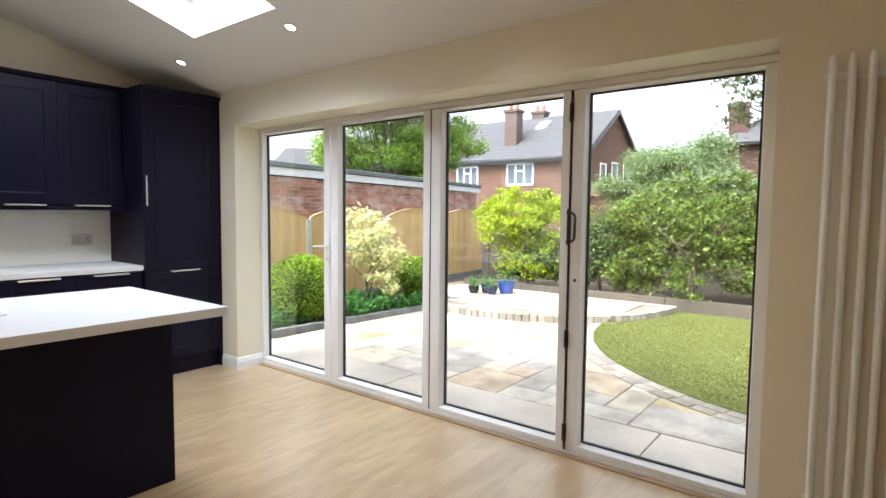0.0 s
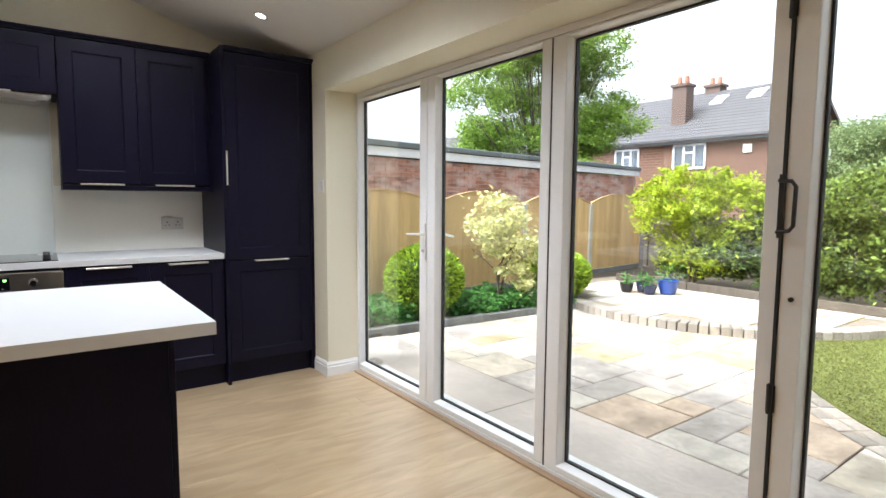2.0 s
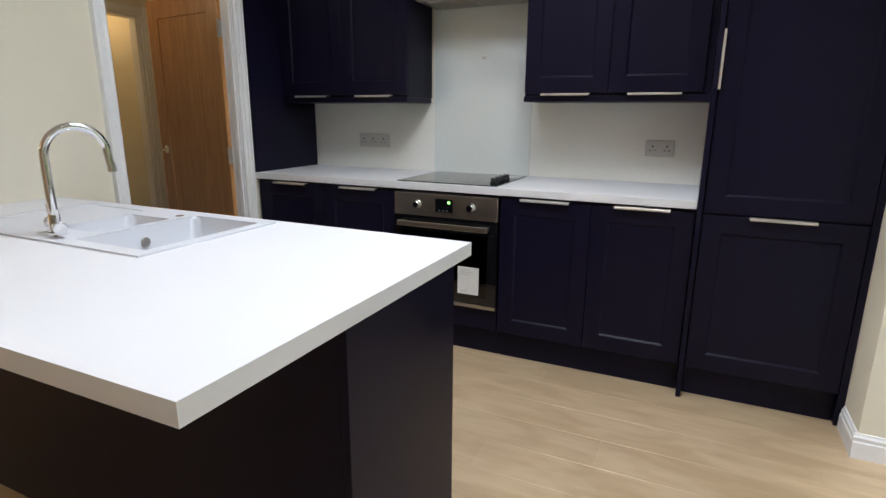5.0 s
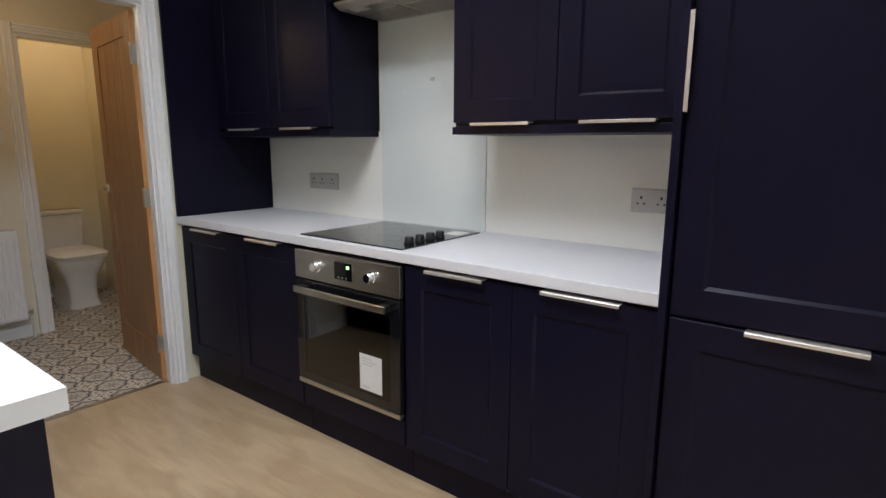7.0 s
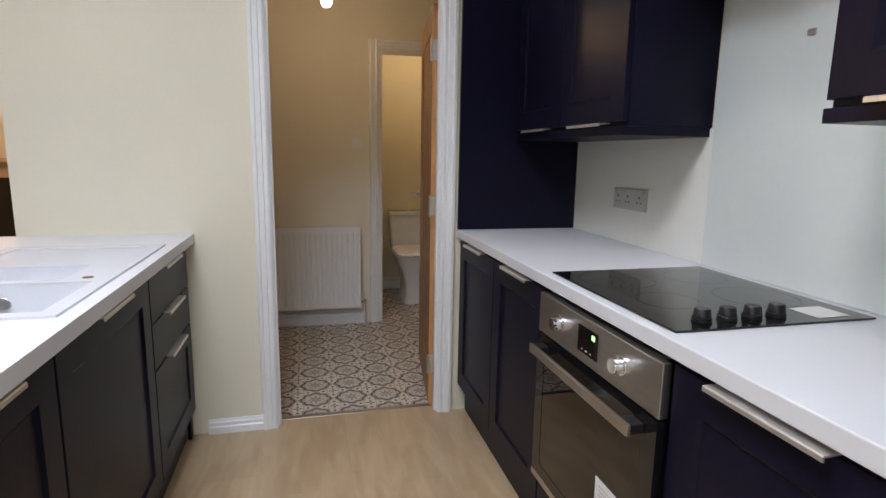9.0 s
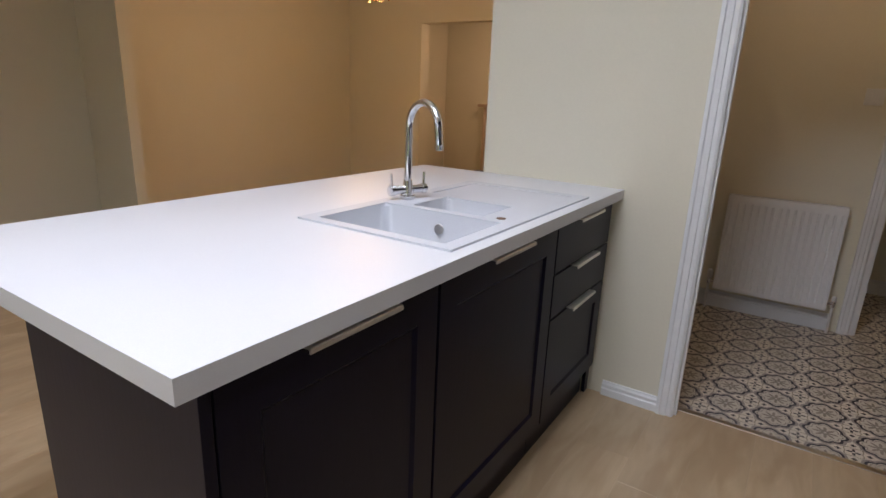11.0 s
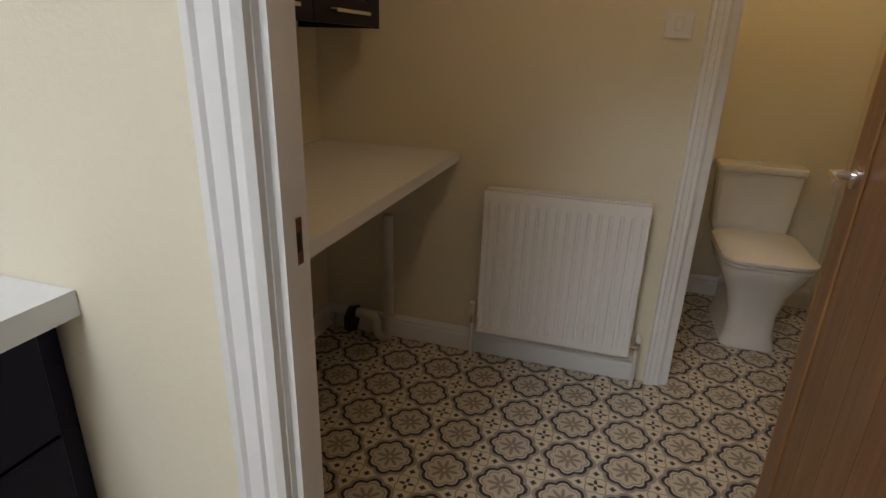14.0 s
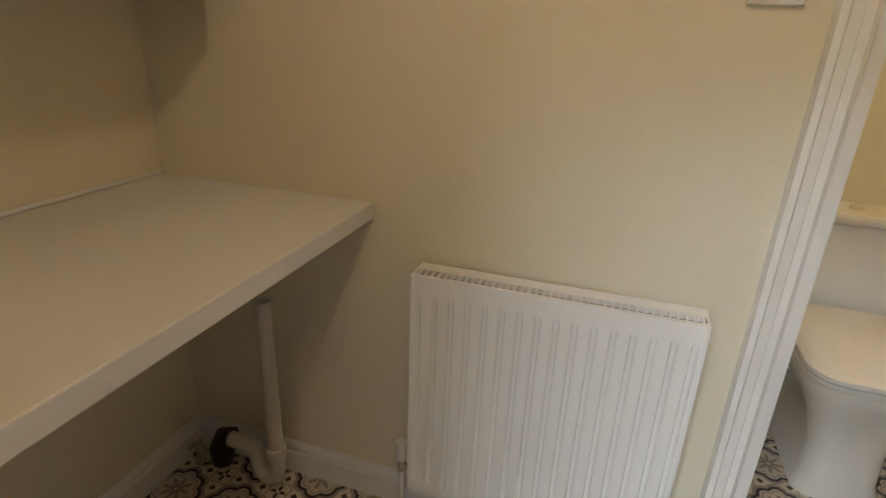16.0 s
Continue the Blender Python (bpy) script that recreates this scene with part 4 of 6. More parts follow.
def build_toilet():
    t = thing("toilet", (-4.665, WY, 0), "white ceramic close coupled toilet with a square soft close seat", "toilet")
    bm = bmesh.new()
    def sec(y0, y1, w, r, z, n=6):
        return rrect(-w, w, y0, y1, r, z, n)
    rings(bm, [sec(0.16, 0.60, 0.115, 0.05, 0), sec(0.16, 0.60, 0.115, 0.05, 0.012), sec(0.17, 0.585, 0.10, 0.05, 0.06), sec(0.17, 0.585, 0.10, 0.06, 0.16), sec(0.165, 0.60, 0.125, 0.08, 0.26), sec(0.16, 0.645, 0.165, 0.10, 0.34), sec(0.16, 0.665, 0.178, 0.11, 0.385), sec(0.16, 0.665, 0.178, 0.11, 0.40)])
    part("pan", bm, M_CERAMIC, t, smooth=True)
    bm = bmesh.new()
    rings(bm, [sec(0.20, 0.668, 0.18, 0.09, 0.402), sec(0.20, 0.672, 0.183, 0.09, 0.408), sec(0.20, 0.672, 0.183, 0.09, 0.418), sec(0.20, 0.668, 0.18, 0.09, 0.420)])
    part("seat", bm, M_PLATE, t, smooth=True)
    bm = bmesh.new()
    rings(bm, [sec(0.20, 0.670, 0.182, 0.085, 0.423), sec(0.20, 0.676, 0.187, 0.085, 0.428), sec(0.20, 0.676, 0.187, 0.085, 0.440), sec(0.21, 0.660, 0.172, 0.08, 0.452)])
    part("seat_lid", bm, M_PLATE, t, smooth=True)
    part("hinge", B(-0.12, 0.12, 0.175, 0.199, 0.402, 0.425, bevel=0.004), M_CHROME, t, "chrome seat hinge")
    bm = bmesh.new()
    rings(bm, [sec(0.005, 0.165, 0.155, 0.02, 0.401), sec(0.005, 0.17, 0.17, 0.02, 0.45), sec(0.005, 0.172, 0.185, 0.02, 0.718)])
    part("cistern", bm, M_CERAMIC, t, smooth=True)
    bm = bmesh.new()
    rings(bm, [sec(0.0, 0.182, 0.193, 0.022, 0.722), sec(0.0, 0.184, 0.195, 0.022, 0.726), sec(0.0, 0.184, 0.195, 0.022, 0.748), sec(0.004, 0.178, 0.19, 0.02, 0.756)])
    part("cistern_lid", bm, M_CERAMIC, t, smooth=True)
    bm = bmesh.new()
    cyl(bm, (0, 0.09, 0.7562), "z", 0.022, 0.004, 24, bevel=0.001)
    part("flush_button", bm, M_CHROME, t, "round chrome flush button", True)
    bm = bmesh.new()
    tube(bm, [(-0.14, 0.03, 0.0), (-0.14, 0.04, 0.14), (-0.12, 0.06, 0.20)], 0.05, 14)
    part("soil_pipe", bm, M_BLACK, t, "dark soil pipe behind the pan", True)


build_toilet()


def build_oak_door():
    ang = math.atan2(-0.695, -0.09)
    d = thing("door_2", (DX0 + 0.03, YS2, 0.006), "open oak veneer panel door with pine coloured lipping", "door", kind="structure")
    d.rotation_euler = (0, 0, ang)
    w, h, t = 0.70, 1.945, 0.04
    bm = bmesh.new()
    box(bm, 0.008, w - 0.008, -t / 2 + 0.006, t / 2 - 0.006, 0.001, h)
    sl = 0.105
    for a, b, c, e in ((0.008, sl, 0.001, h), (w - sl, w - 0.008, 0.001, h), (sl, w - sl, 0.001, 0.2), (sl, w - sl, h - 0.11, h)):
        for y0, y1 in ((-t / 2, -t / 2 + 0.0055), (t / 2 - 0.0055, t / 2)):
            box(bm, a + 0.0002, b, y0, y1, c, e, 0.0015)
    part("leaf", bm, M_OAK, d)
    bm = bmesh.new()
    for k in range(1, 4):
        x = sl + k * (w - 2 * sl) / 4
        for y in (-t / 2 + 0.0052, t / 2 - 0.0058):
            box(bm, x - 0.001, x + 0.001, y, y + 0.0006, 0.2, h - 0.11)
    part("groove", bm, surface("dark groove", (0.20, 0.115, 0.05), 0.6), d, "thin grooves in the door panel")
    for a, b in ((0, 0.0075), (w - 0.0075, w)):
        part("lipping", B(a, b, -t / 2, t / 2, 0, h), M_PINE, d, "pale pine coloured door edge")
    for z in (0.22, 1.02, 1.74):
        bm = bmesh.new()
        box(bm, -0.002, 0.0, -0.002, 0.022, z - 0.045, z + 0.045)
        cyl(bm, (-0.004, 0.026, z - 0.05), "z", 0.006, 0.1, 12)
        part("hinge", bm, M_STEEL, d, "steel butt hinge")
    for s in (-1, 1):
        bm = bmesh.new()
        cyl(bm, (w - 0.065, s * t / 2, 1.035), "y", 0.026, s * 0.008, 24, bevel=0.001)
        tube(bm, [(w - 0.065, s * (t / 2 + 0.006), 1.035), (w - 0.065, s * (t / 2 + 0.045), 1.035), (w - 0.075, s * (t / 2 + 0.05), 1.035), (w - 0.17, s * (t / 2 + 0.05), 1.035)], [0.009, 0.009, 0.009, 0.008], 12)
        part("lever_handle", bm, M_CHROME, d, "chrome lever door handle", True)


build_oak_door()
k = thing("strike_plate", (DX1 - 0.029, 0.430, 1.018), "worn brass coloured strike plate in the door lining", "strike plate")
part("plate", B(-0.0025, 0.0, -0.010, 0.010, -0.030, 0.030), surface("tarnished brass", (0.20, 0.10, 0.05), 0.45, 0.9, grain=(60, 0.3)), k)
part("plate_slot", B(-0.003, -0.0026, -0.006, 0.004, -0.013, 0.013), M_SHADOWGREY, k, "dark latch hole")
part("plate_lip", B(-0.006, -0.0, 0.0101, 0.016, -0.014, 0.016, bevel=0.001), M_STEEL, k, "curved metal lip")


# ---- lamps ----
M_LAMP = glowing("warm white lamp glass", (1.0, 0.9, 0.74), 8)
M_DOWN = glowing("downlight lens", (1.0, 0.95, 0.85), 8)


def downlight(x, y, flat=False):
    z = ZC if flat else zc(y)
    d = thing("downlight", (x, y, z), "round recessed ceiling downlight with a satin rim, lit", "ceiling downlight", "downlights")
    if not flat:
        d.rotation_euler = (-math.atan(SLOPE), 0, 0)
    bm = bmesh.new()
    n = 28
    rings(bm, [[(r * math.cos(k * 2 * math.pi / n), r * math.sin(k * 2 * math.pi / n), zz) for k in range(n)] for r, zz in ((0.043, 0.002), (0.043, -0.003), (0.031, -0.004), (0.030, 0.004))], cap0=False, cap1=False)
    part("rim", bm, M_STEEL, d, smooth=True)
    bm = bmesh.new()
    cyl(bm, (0, 0, -0.001), "z", 0.0305, 0.002, 24)
    part("lens", bm, M_DOWN, d, "bright frosted lens")


for x in (-4.22, -2.88, -1.5, -0.2):
    downlight(x, 3.19)
for x in (-4.22, -2.25, -0.9):
    downlight(x, 2.35)


def bulb_lamp(x, y, z, label, name="pendant_lamp"):
    b = thing(name, (x, y, z), label, "ceiling lamp")
    bm = bmesh.new()
    n = 20
    rings(bm, [[(r * math.cos(k * 2 * math.pi / n), r * math.sin(k * 2 * math.pi / n), zz) for k in range(n)] for r, zz in ((0.008, -0.031), (0.022, -0.025), (0.030, -0.010), (0.031, 0.003), (0.026, 0.02), (0.016, 0.035), (0.014, 0.045))])
    part("bulb", bm, M_LAMP, b, "round frosted bulb, lit", True).visible_shadow = False
    bm = bmesh.new()
    cyl(bm, (0, 0, 0.045), "z", 0.02, 0.05, 20, bevel=0.003)
    part("holder", bm, M_PLATE, b, "white lamp holder", True)
    bm = bmesh.new()
    tube(bm, [(0, 0, 0.09), (0, 0, ZC - z - 0.02)], 0.0035, 8)
    cyl(bm, (0, 0, ZC - z - 0.025), "z", 0.045, 0.0245, 24, bevel=0.003)
    part("flex", bm, M_PLATE, b, "white cable and ceiling rose", True)


bulb_lamp(-3.885, -0.28, 2.09, "white pendant bulb lighting the utility room")
lamp("utility_light", "POINT", pose(-3.885, -0.28, 2.03), 1.6, (1.0, 0.56, 0.18), 0.04)
bulb_lamp(-4.75, -1.55, 2.15, "white pendant bulb lighting the toilet")
lamp("toilet_light", "POINT", pose(-4.75, -1.55, 2.08), 1.15, (1.0, 0.55, 0.11), 0.04)


def build_chandelier():
    c = thing("chandelier", (-0.73, -0.99, 2.22), "golden ball shaped chandelier made of many small curved metal leaves", "chandelier")
    rnd = random.Random(5)
    m = surface("gilded metal", (0.75, 0.52, 0.22), 0.25, 0.9, grain=(30, 0.15), spread=0.1)
    bm = bmesh.new()
    for k in range(300):
        u, v = rnd.uniform(0, 2 * math.pi), math.acos(rnd.uniform(-1, 0.75))
        d = Vector((math.sin(v) * math.cos(u), math.sin(v) * math.sin(u), math.cos(v)))
        s = d.cross(Vector((0, 0, 1))).normalized()
        q = s * math.cos(0.5) + d.cross(s) * rnd.uniform(-0.3, 0.3)
        q.normalize()
        w = d.cross(q)
        o = d * 0.25 * rnd.uniform(0.85, 1.08)
        a, b2 = 0.034, 0.009
        pts = [o - q * a, o + w * b2 + d * 0.006, o + q * a, o - w * b2 + d * 0.006]
        rings(bm, [[p for p in pts], [p + d * 0.0015 for p in pts]])
    part("leaves", bm, m, c, "many small gilded leaves")
    tagged(c.children[-1], kind="stuff")
    bm = bmesh.new()
    for ax in range(4):
        a = ax * math.pi / 4
        tube(bm, [(0.235 * math.cos(t) * math.cos(a), 0.235 * math.cos(t) * math.sin(a), 0.22 * math.sin(t)) for t in [k * 2 * math.pi / 24 for k in range(25)]], 0.002, 6)
    part("wire_frame", bm, m, c, "gilded wire frame")
    bm = bmesh.new()
    tube(bm, [(0, 0, 0.19), (0, 0, 0.23)], 0.008, 10)
    cyl(bm, (0, 0, 0.2), "z", 0.06, 0.03, 24, bevel=0.004)
    part("ceiling_rose", bm, M_CHROME, c, "chrome ceiling plate", True)
    for k in range(5):
        a = k * 2 * math.pi / 5
        bm = bmesh.new()
        bmesh.ops.create_icosphere(bm, subdivisions=2, radius=0.02, matrix=Matrix.Translation((0.08 * math.cos(a), 0.08 * math.sin(a), 0.02)))
        part("bulb", bm, M_LAMP, c, "small lit bulb", True)


build_chandelier()
lamp("chandelier_light", "POINT", pose(-0.62, -0.95, 2.0), 16, (1.0, 0.60, 0.27), 0.18)

# ---- dining room and front room ----
bm = bmesh.new()
cp = [(0, 0), (0.015, -0.09), (0.03, -0.085), (0.05, -0.05), (0.085, -0.02), (0.10, 0)]
extrude_profile(bm, [(-2.9 + p, ZC + 0.05 + q) for p, q in cp], "x", OX0, 1.35)
structure("cornice_moulding", bm, M_CEIL, "white plaster cornice", "cornice")
bm = bmesh.new()
extrude_profile(bm, [(1.35 - p, ZC + 0.05 + q) for p, q in cp], "y", -2.8, YS2)
structure("cornice_moulding", bm, M_CEIL, "white plaster cornice", "cornice")


def build_fireplace():
    f = thing("fireplace", (-0.03, -5.45, 0), "stone coloured fireplace surround with a dark hearth opening", "fireplace")
    stone = surface("cream stone", (0.55, 0.42, 0.30), 0.5, grain=(30, 0.06), coarse=(3, 0.05))
    dark = surface("dark cast iron", (0.02, 0.017, 0.015), 0.5, grain=(30, 0.2))
    part("mantel", B(-0.75, 0.75, 0, 0.24, 1.08, 1.13, bevel=0.008), stone, f)
    part("jamb", B(-0.68, -0.46, 0, 0.16, 0, 1.079, bevel=0.004), stone, f)
    part("jamb", B(0.46, 0.68, 0, 0.16, 0, 1.079, bevel=0.004), stone, f)
    part("frieze", B(-0.459, 0.459, 0, 0.15, 0.88, 1.079, bevel=0.004), stone, f)
    part("insert", B(-0.459, 0.459, 0, 0.1, 0, 0.879), dark, f, "dark cast iron insert")
    part("hearth", B(-0.75, 0.75, 0.161, 0.55, 0, 0.05, bevel=0.004), dark, f, "dark hearth slab")


build_fireplace()
# added fill without a fitting, brightens the room round the fireplace
lamp("front_room_light", "POINT", pose(-0.6, -4.2, 2.1), 14, (1.0, 0.66, 0.38), 0.15)

lamp("skylight_light", "AREA", look((-3.26, 2.44, zc(2.44) + 0.45), (-3.26, 2.40, 0)), 28, (0.93, 0.96, 1.0), 0.78, 1.02)
for x, y, watts in ((-4.22, 2.35, 13), (-2.88, 3.19, 3), (-1.5, 3.19, 3), (-0.9, 2.35, 9), (-2.25, 2.35, 11)):
    d = lamp("downlight_beam", "SPOT", pose(x, y, zc(y) - 0.02), watts, (1.0, 0.93, 0.82), 0.04)
    d.data.spot_size, d.data.spot_blend = radians(130), 0.8


# ---- garden ----
G = -0.165


def leaf_material(name, color, spread, glow=0.35):
    m = bpy.data.materials.new(name)
    m.use_nodes = True
    n, l = m.node_tree.nodes, m.node_tree.links
    b = n["Principled BSDF"]
    b.inputs["Roughness"].default_value = 0.5
    g = n.new("ShaderNodeNewGeometry")
    r = n.new("ShaderNodeValToRGB")
    r.color_ramp.elements[0].color = (*[c * (1 - spread) for c in color], 1)
    r.color_ramp.elements[1].color = (*[min(1, c * (1 + spread)) for c in color], 1)
    l.new(g.outputs["Random Per Island"], r.inputs[0])
    l.new(r.outputs[0], b.inputs["Base Color"])
    t = n.new("ShaderNodeBsdfTranslucent")
    l.new(r.outputs[0], t.inputs["Color"])
    x = n.new("ShaderNodeMixShader")
    x.inputs[0].default_value = glow
    l.new(b.outputs[0], x.inputs[1])
    l.new(t.outputs[0], x.inputs[2])
    l.new(x.outputs[0], n["Material Output"].inputs["Surface"])
    return m


M_BOX = leaf_material("box leaves", (0.32, 0.44, 0.04), 0.75)
M_LIME = leaf_material("lime leaves", (0.42, 0.50, 0.035), 0.5, 0.5)
M_GREEN = leaf_material("mid green leaves", (0.17, 0.235, 0.04), 0.8, 0.4)
M_HEDGE = leaf_material("hedge leaves", (0.10, 0.15, 0.035), 0.8)
M_CREAMLEAF = leaf_material("cream edged leaves", (0.60, 0.58, 0.26), 0.35)
M_BEDLEAF = leaf_material("bed leaves", (0.09, 0.24, 0.045), 0.5)
M_TREE = leaf_material("fresh tree leaves", (0.27, 0.40, 0.06), 0.5, 0.5)
M_GREY = leaf_material("grey green leaves", (0.22, 0.29, 0.12), 0.45)
M_DULL = leaf_material("dull overhanging leaves", (0.12, 0.145, 0.06), 0.6)
M_BARK = surface("bark", (0.13, 0.10, 0.07), 0.9, grain=(30, 0.25), coarse=(5, 0.2), bump=0.004, bump_scale=40)
M_SOIL = surface("dark soil", (0.045, 0.032, 0.022), 0.95, grain=(40, 0.3), coarse=(4, 0.3), bump=0.01, bump_scale=25, space="World")
M_STONE = surface("sandstone", (0.50, 0.43, 0.33), 0.85, grain=(25, 0.14), coarse=(3.5, 0.36), bump=0.002, bump_scale=14, spread=0.12, space="World")
M_STONE2 = surface("buff sandstone", (0.45, 0.345, 0.25), 0.85, grain=(25, 0.14), coarse=(3.5, 0.34), bump=0.002, bump_scale=14, spread=0.12, space="World")
M_STONE3 = surface("grey sandstone", (0.39, 0.345, 0.30), 0.85, grain=(25, 0.14), coarse=(3.5, 0.34), bump=0.002, bump_scale=14, spread=0.12, space="World")
M_STONE4 = surface("pale sandstone", (0.54, 0.49, 0.41), 0.85, grain=(25, 0.12), coarse=(3.5, 0.30), bump=0.002, bump_scale=14, spread=0.10, space="World")
M_STONE5 = surface("yellow sandstone", (0.48, 0.39, 0.22), 0.85, grain=(25, 0.14), coarse=(3.5, 0.34), bump=0.002, bump_scale=14, spread=0.14, space="World")
M_CONCRETE = surface("poured concrete", (0.48, 0.42, 0.36), 0.85, grain=(30, 0.10), coarse=(1.1, 0.30), bump=0.001, bump_scale=30, space="World")
M_MORTAR = surface("dark joint", (0.22, 0.18, 0.13), 0.95, grain=(40, 0.2), coarse=(2, 0.2), space="World")
M_BRICK = surface("red brick", (0.36, 0.17, 0.115), 0.85, grain=(40, 0.15), coarse=(4, 0.12), bump=0.001, bump_scale=60, spread=0.38)


def bloom(m, color, lo, hi):
    """Pale lime bloom in uneven patches over a wall."""
    n, l = m.node_tree.nodes, m.node_tree.links
    bs = n["Principled BSDF"]
    src = bs.inputs["Base Color"].links[0].from_socket
    g, mp, t, r, x = (n.new(k) for k in ("ShaderNodeNewGeometry", "ShaderNodeMapping", "ShaderNodeTexNoise", "ShaderNodeMapRange", "ShaderNodeMix"))
    mp.inputs["Scale"].default_value = (1, 1, 2.2)
    t.inputs["Scale"].default_value, t.inputs["Detail"].default_value, t.inputs["Roughness"].default_value = 2.2, 6, 0.65
    r.inputs["From Min"].default_value, r.inputs["From Max"].default_value, r.inputs["To Max"].default_value = lo, hi, 0.75
    x.data_type = "RGBA"
    x.inputs["B"].default_value = (*color, 1)
    l.new(g.outputs["Position"], mp.inputs["Vector"])
    l.new(mp.outputs[0], t.inputs["Vector"])
    l.new(t.outputs[0], r.inputs["Value"])
    l.new(r.outputs[0], x.inputs["Factor"])
    l.new(src, x.inputs["A"])
    l.new(x.outputs["Result"], bs.inputs["Base Color"])
    return m


bloom(M_BRICK, (0.60, 0.48, 0.43), 0.45, 0.62)
M_SETT = surface("weathered sett", (0.30, 0.26, 0.215), 0.9, grain=(40, 0.15), coarse=(4, 0.15), bump=0.002, bump_scale=30, spread=0.25)
M_KERB = surface("grey kerb stone", (0.17, 0.17, 0.16), 0.9, grain=(40, 0.15), coarse=(4, 0.15), bump=0.002, bump_scale=30, spread=0.15)
M_FENCE = surface("treated fence board", (0.50, 0.33, 0.15), 0.8, grain=(10, 0.14), coarse=(1.2, 0.14), bump=0.001, bump_scale=20, spread=0.09, stretch=(6, 6, 0.5))
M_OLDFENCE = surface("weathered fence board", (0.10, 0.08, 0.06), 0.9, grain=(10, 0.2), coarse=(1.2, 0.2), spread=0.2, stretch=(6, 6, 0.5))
M_FELT = surface("grey roof felt", (0.13, 0.15, 0.15), 0.8, grain=(30, 0.1), coarse=(2, 0.1))
M_FASCIA = surface("white fascia board", (0.75, 0.76, 0.77), 0.4, grain=(20, 0.02), coarse=(2, 0.03))


def leaves(name, centres, size, material, parent=None, seed=1, aspect=0.5, flat=0.0, radial=None):
    """Many small folded leaves at the given centres. flat: how far they lie level."""
    r = np.random.RandomState(seed)
    c = np.asarray(centres, float)
    k = len(c)
    a = r.normal(size=(k, 3))
    a[:, 2] *= 1 - flat
    a /= np.linalg.norm(a, axis=1)[:, None]
    b = np.cross(a, r.normal(size=(k, 3)) * (1 - flat) + np.array([0, 0, flat * 2]))
    b /= np.linalg.norm(b, axis=1)[:, None] + 1e-9
    nn = np.cross(a, b)
    s = (size * r.uniform(0.6, 1.35, k))[:, None]
    v = np.stack([c - a * s, c + b * s * aspect + nn * s * 0.15, c + a * s, c - b * s * aspect + nn * s * 0.15], 1).reshape(-1, 3)
    me = bpy.data.meshes.new(name)
    me.vertices.add(4 * k)
    me.vertices.foreach_set("co", v.ravel())
    me.loops.add(4 * k)
    me.loops.foreach_set("vertex_index", np.arange(4 * k, dtype=np.int32))
    me.polygons.add(k)
    me.polygons.foreach_set("loop_start", np.arange(0, 4 * k, 4, dtype=np.int32))
    me.update(calc_edges=True)
    me.validate()
    me.materials.append(material)
    ob = new(name, me)
    if parent:
        ob.parent = parent
    return ob


def blob_points(n, centre, radii, seed, shell=0.25, lumps=14, lump=0.12, cut=-9.0):
    """Points near the skin of a lumpy rounded body."""
    r = np.random.RandomState(seed)
    d = r.normal(size=(n, 3))
    d /= np.linalg.norm(d, axis=1)[:, None]
    q = r.normal(size=(lumps, 3))
    q /= np.linalg.norm(q, axis=1)[:, None]
    bump = np.max(d @ q.T, axis=1)
    rad = (1 - shell * r.uniform(0, 1, n) ** 1.6) * (1 - lump + lump * 1.6 * (bump - 0.7))
    p = np.array(centre) + d * rad[:, None] * np.array(radii)
    return p[p[:, 2] > cut]


def cluster_points(n, blobs, seed, fluff=0.22, tuft=45):
    """blobs: (x, y, z, rx, ry, rz): clumps of leaves gathered in smaller tufts inside each."""
    r = np.random.RandomState(seed)
    out = []
    tot = sum(b[3] * b[4] * b[5] for b in blobs) ** 1.0
    for b in blobs:
        k = int(n * b[3] * b[4] * b[5] / tot)
        tufts = max(6, k // tuft)
        d = r.normal(size=(tufts, 3))
        d /= np.linalg.norm(d, axis=1)[:, None]
        t = np.array(b[:3]) + d * (r.uniform(0.45, 1.0, tufts) ** 0.6)[:, None] * np.array(b[3:])
        i = r.randint(0, tufts, k)
        out.append(t[i] + r.normal(size=(k, 3)) * fluff * np.array([1, 1, 0.55]) * min(b[3:]))
    return np.concatenate(out)


def branchy(bm, base, top, r0, forks, spread, rnd, depth=2):
    base, top = Vector(base), Vector(top)
    mid = (base + top) / 2 + Vector((rnd.uniform(-0.05, 0.05), rnd.uniform(-0.05, 0.05), 0)) * (top - base).length
    tube(bm, [base, mid, top], [r0, r0 * 0.8, r0 * 0.6], 7)
    if depth:
        for k in range(forks):
            a = rnd.uniform(0, 2 * math.pi)
            t = top + Vector((math.cos(a) * spread, math.sin(a) * spread, rnd.uniform(0.5, 1.1) * spread)) * rnd.uniform(0.7, 1.2)
            branchy(bm, mid.lerp(top, rnd.uniform(0.5, 1.0)), t, r0 * 0.5, forks, spread * 0.65, rnd, depth - 1)


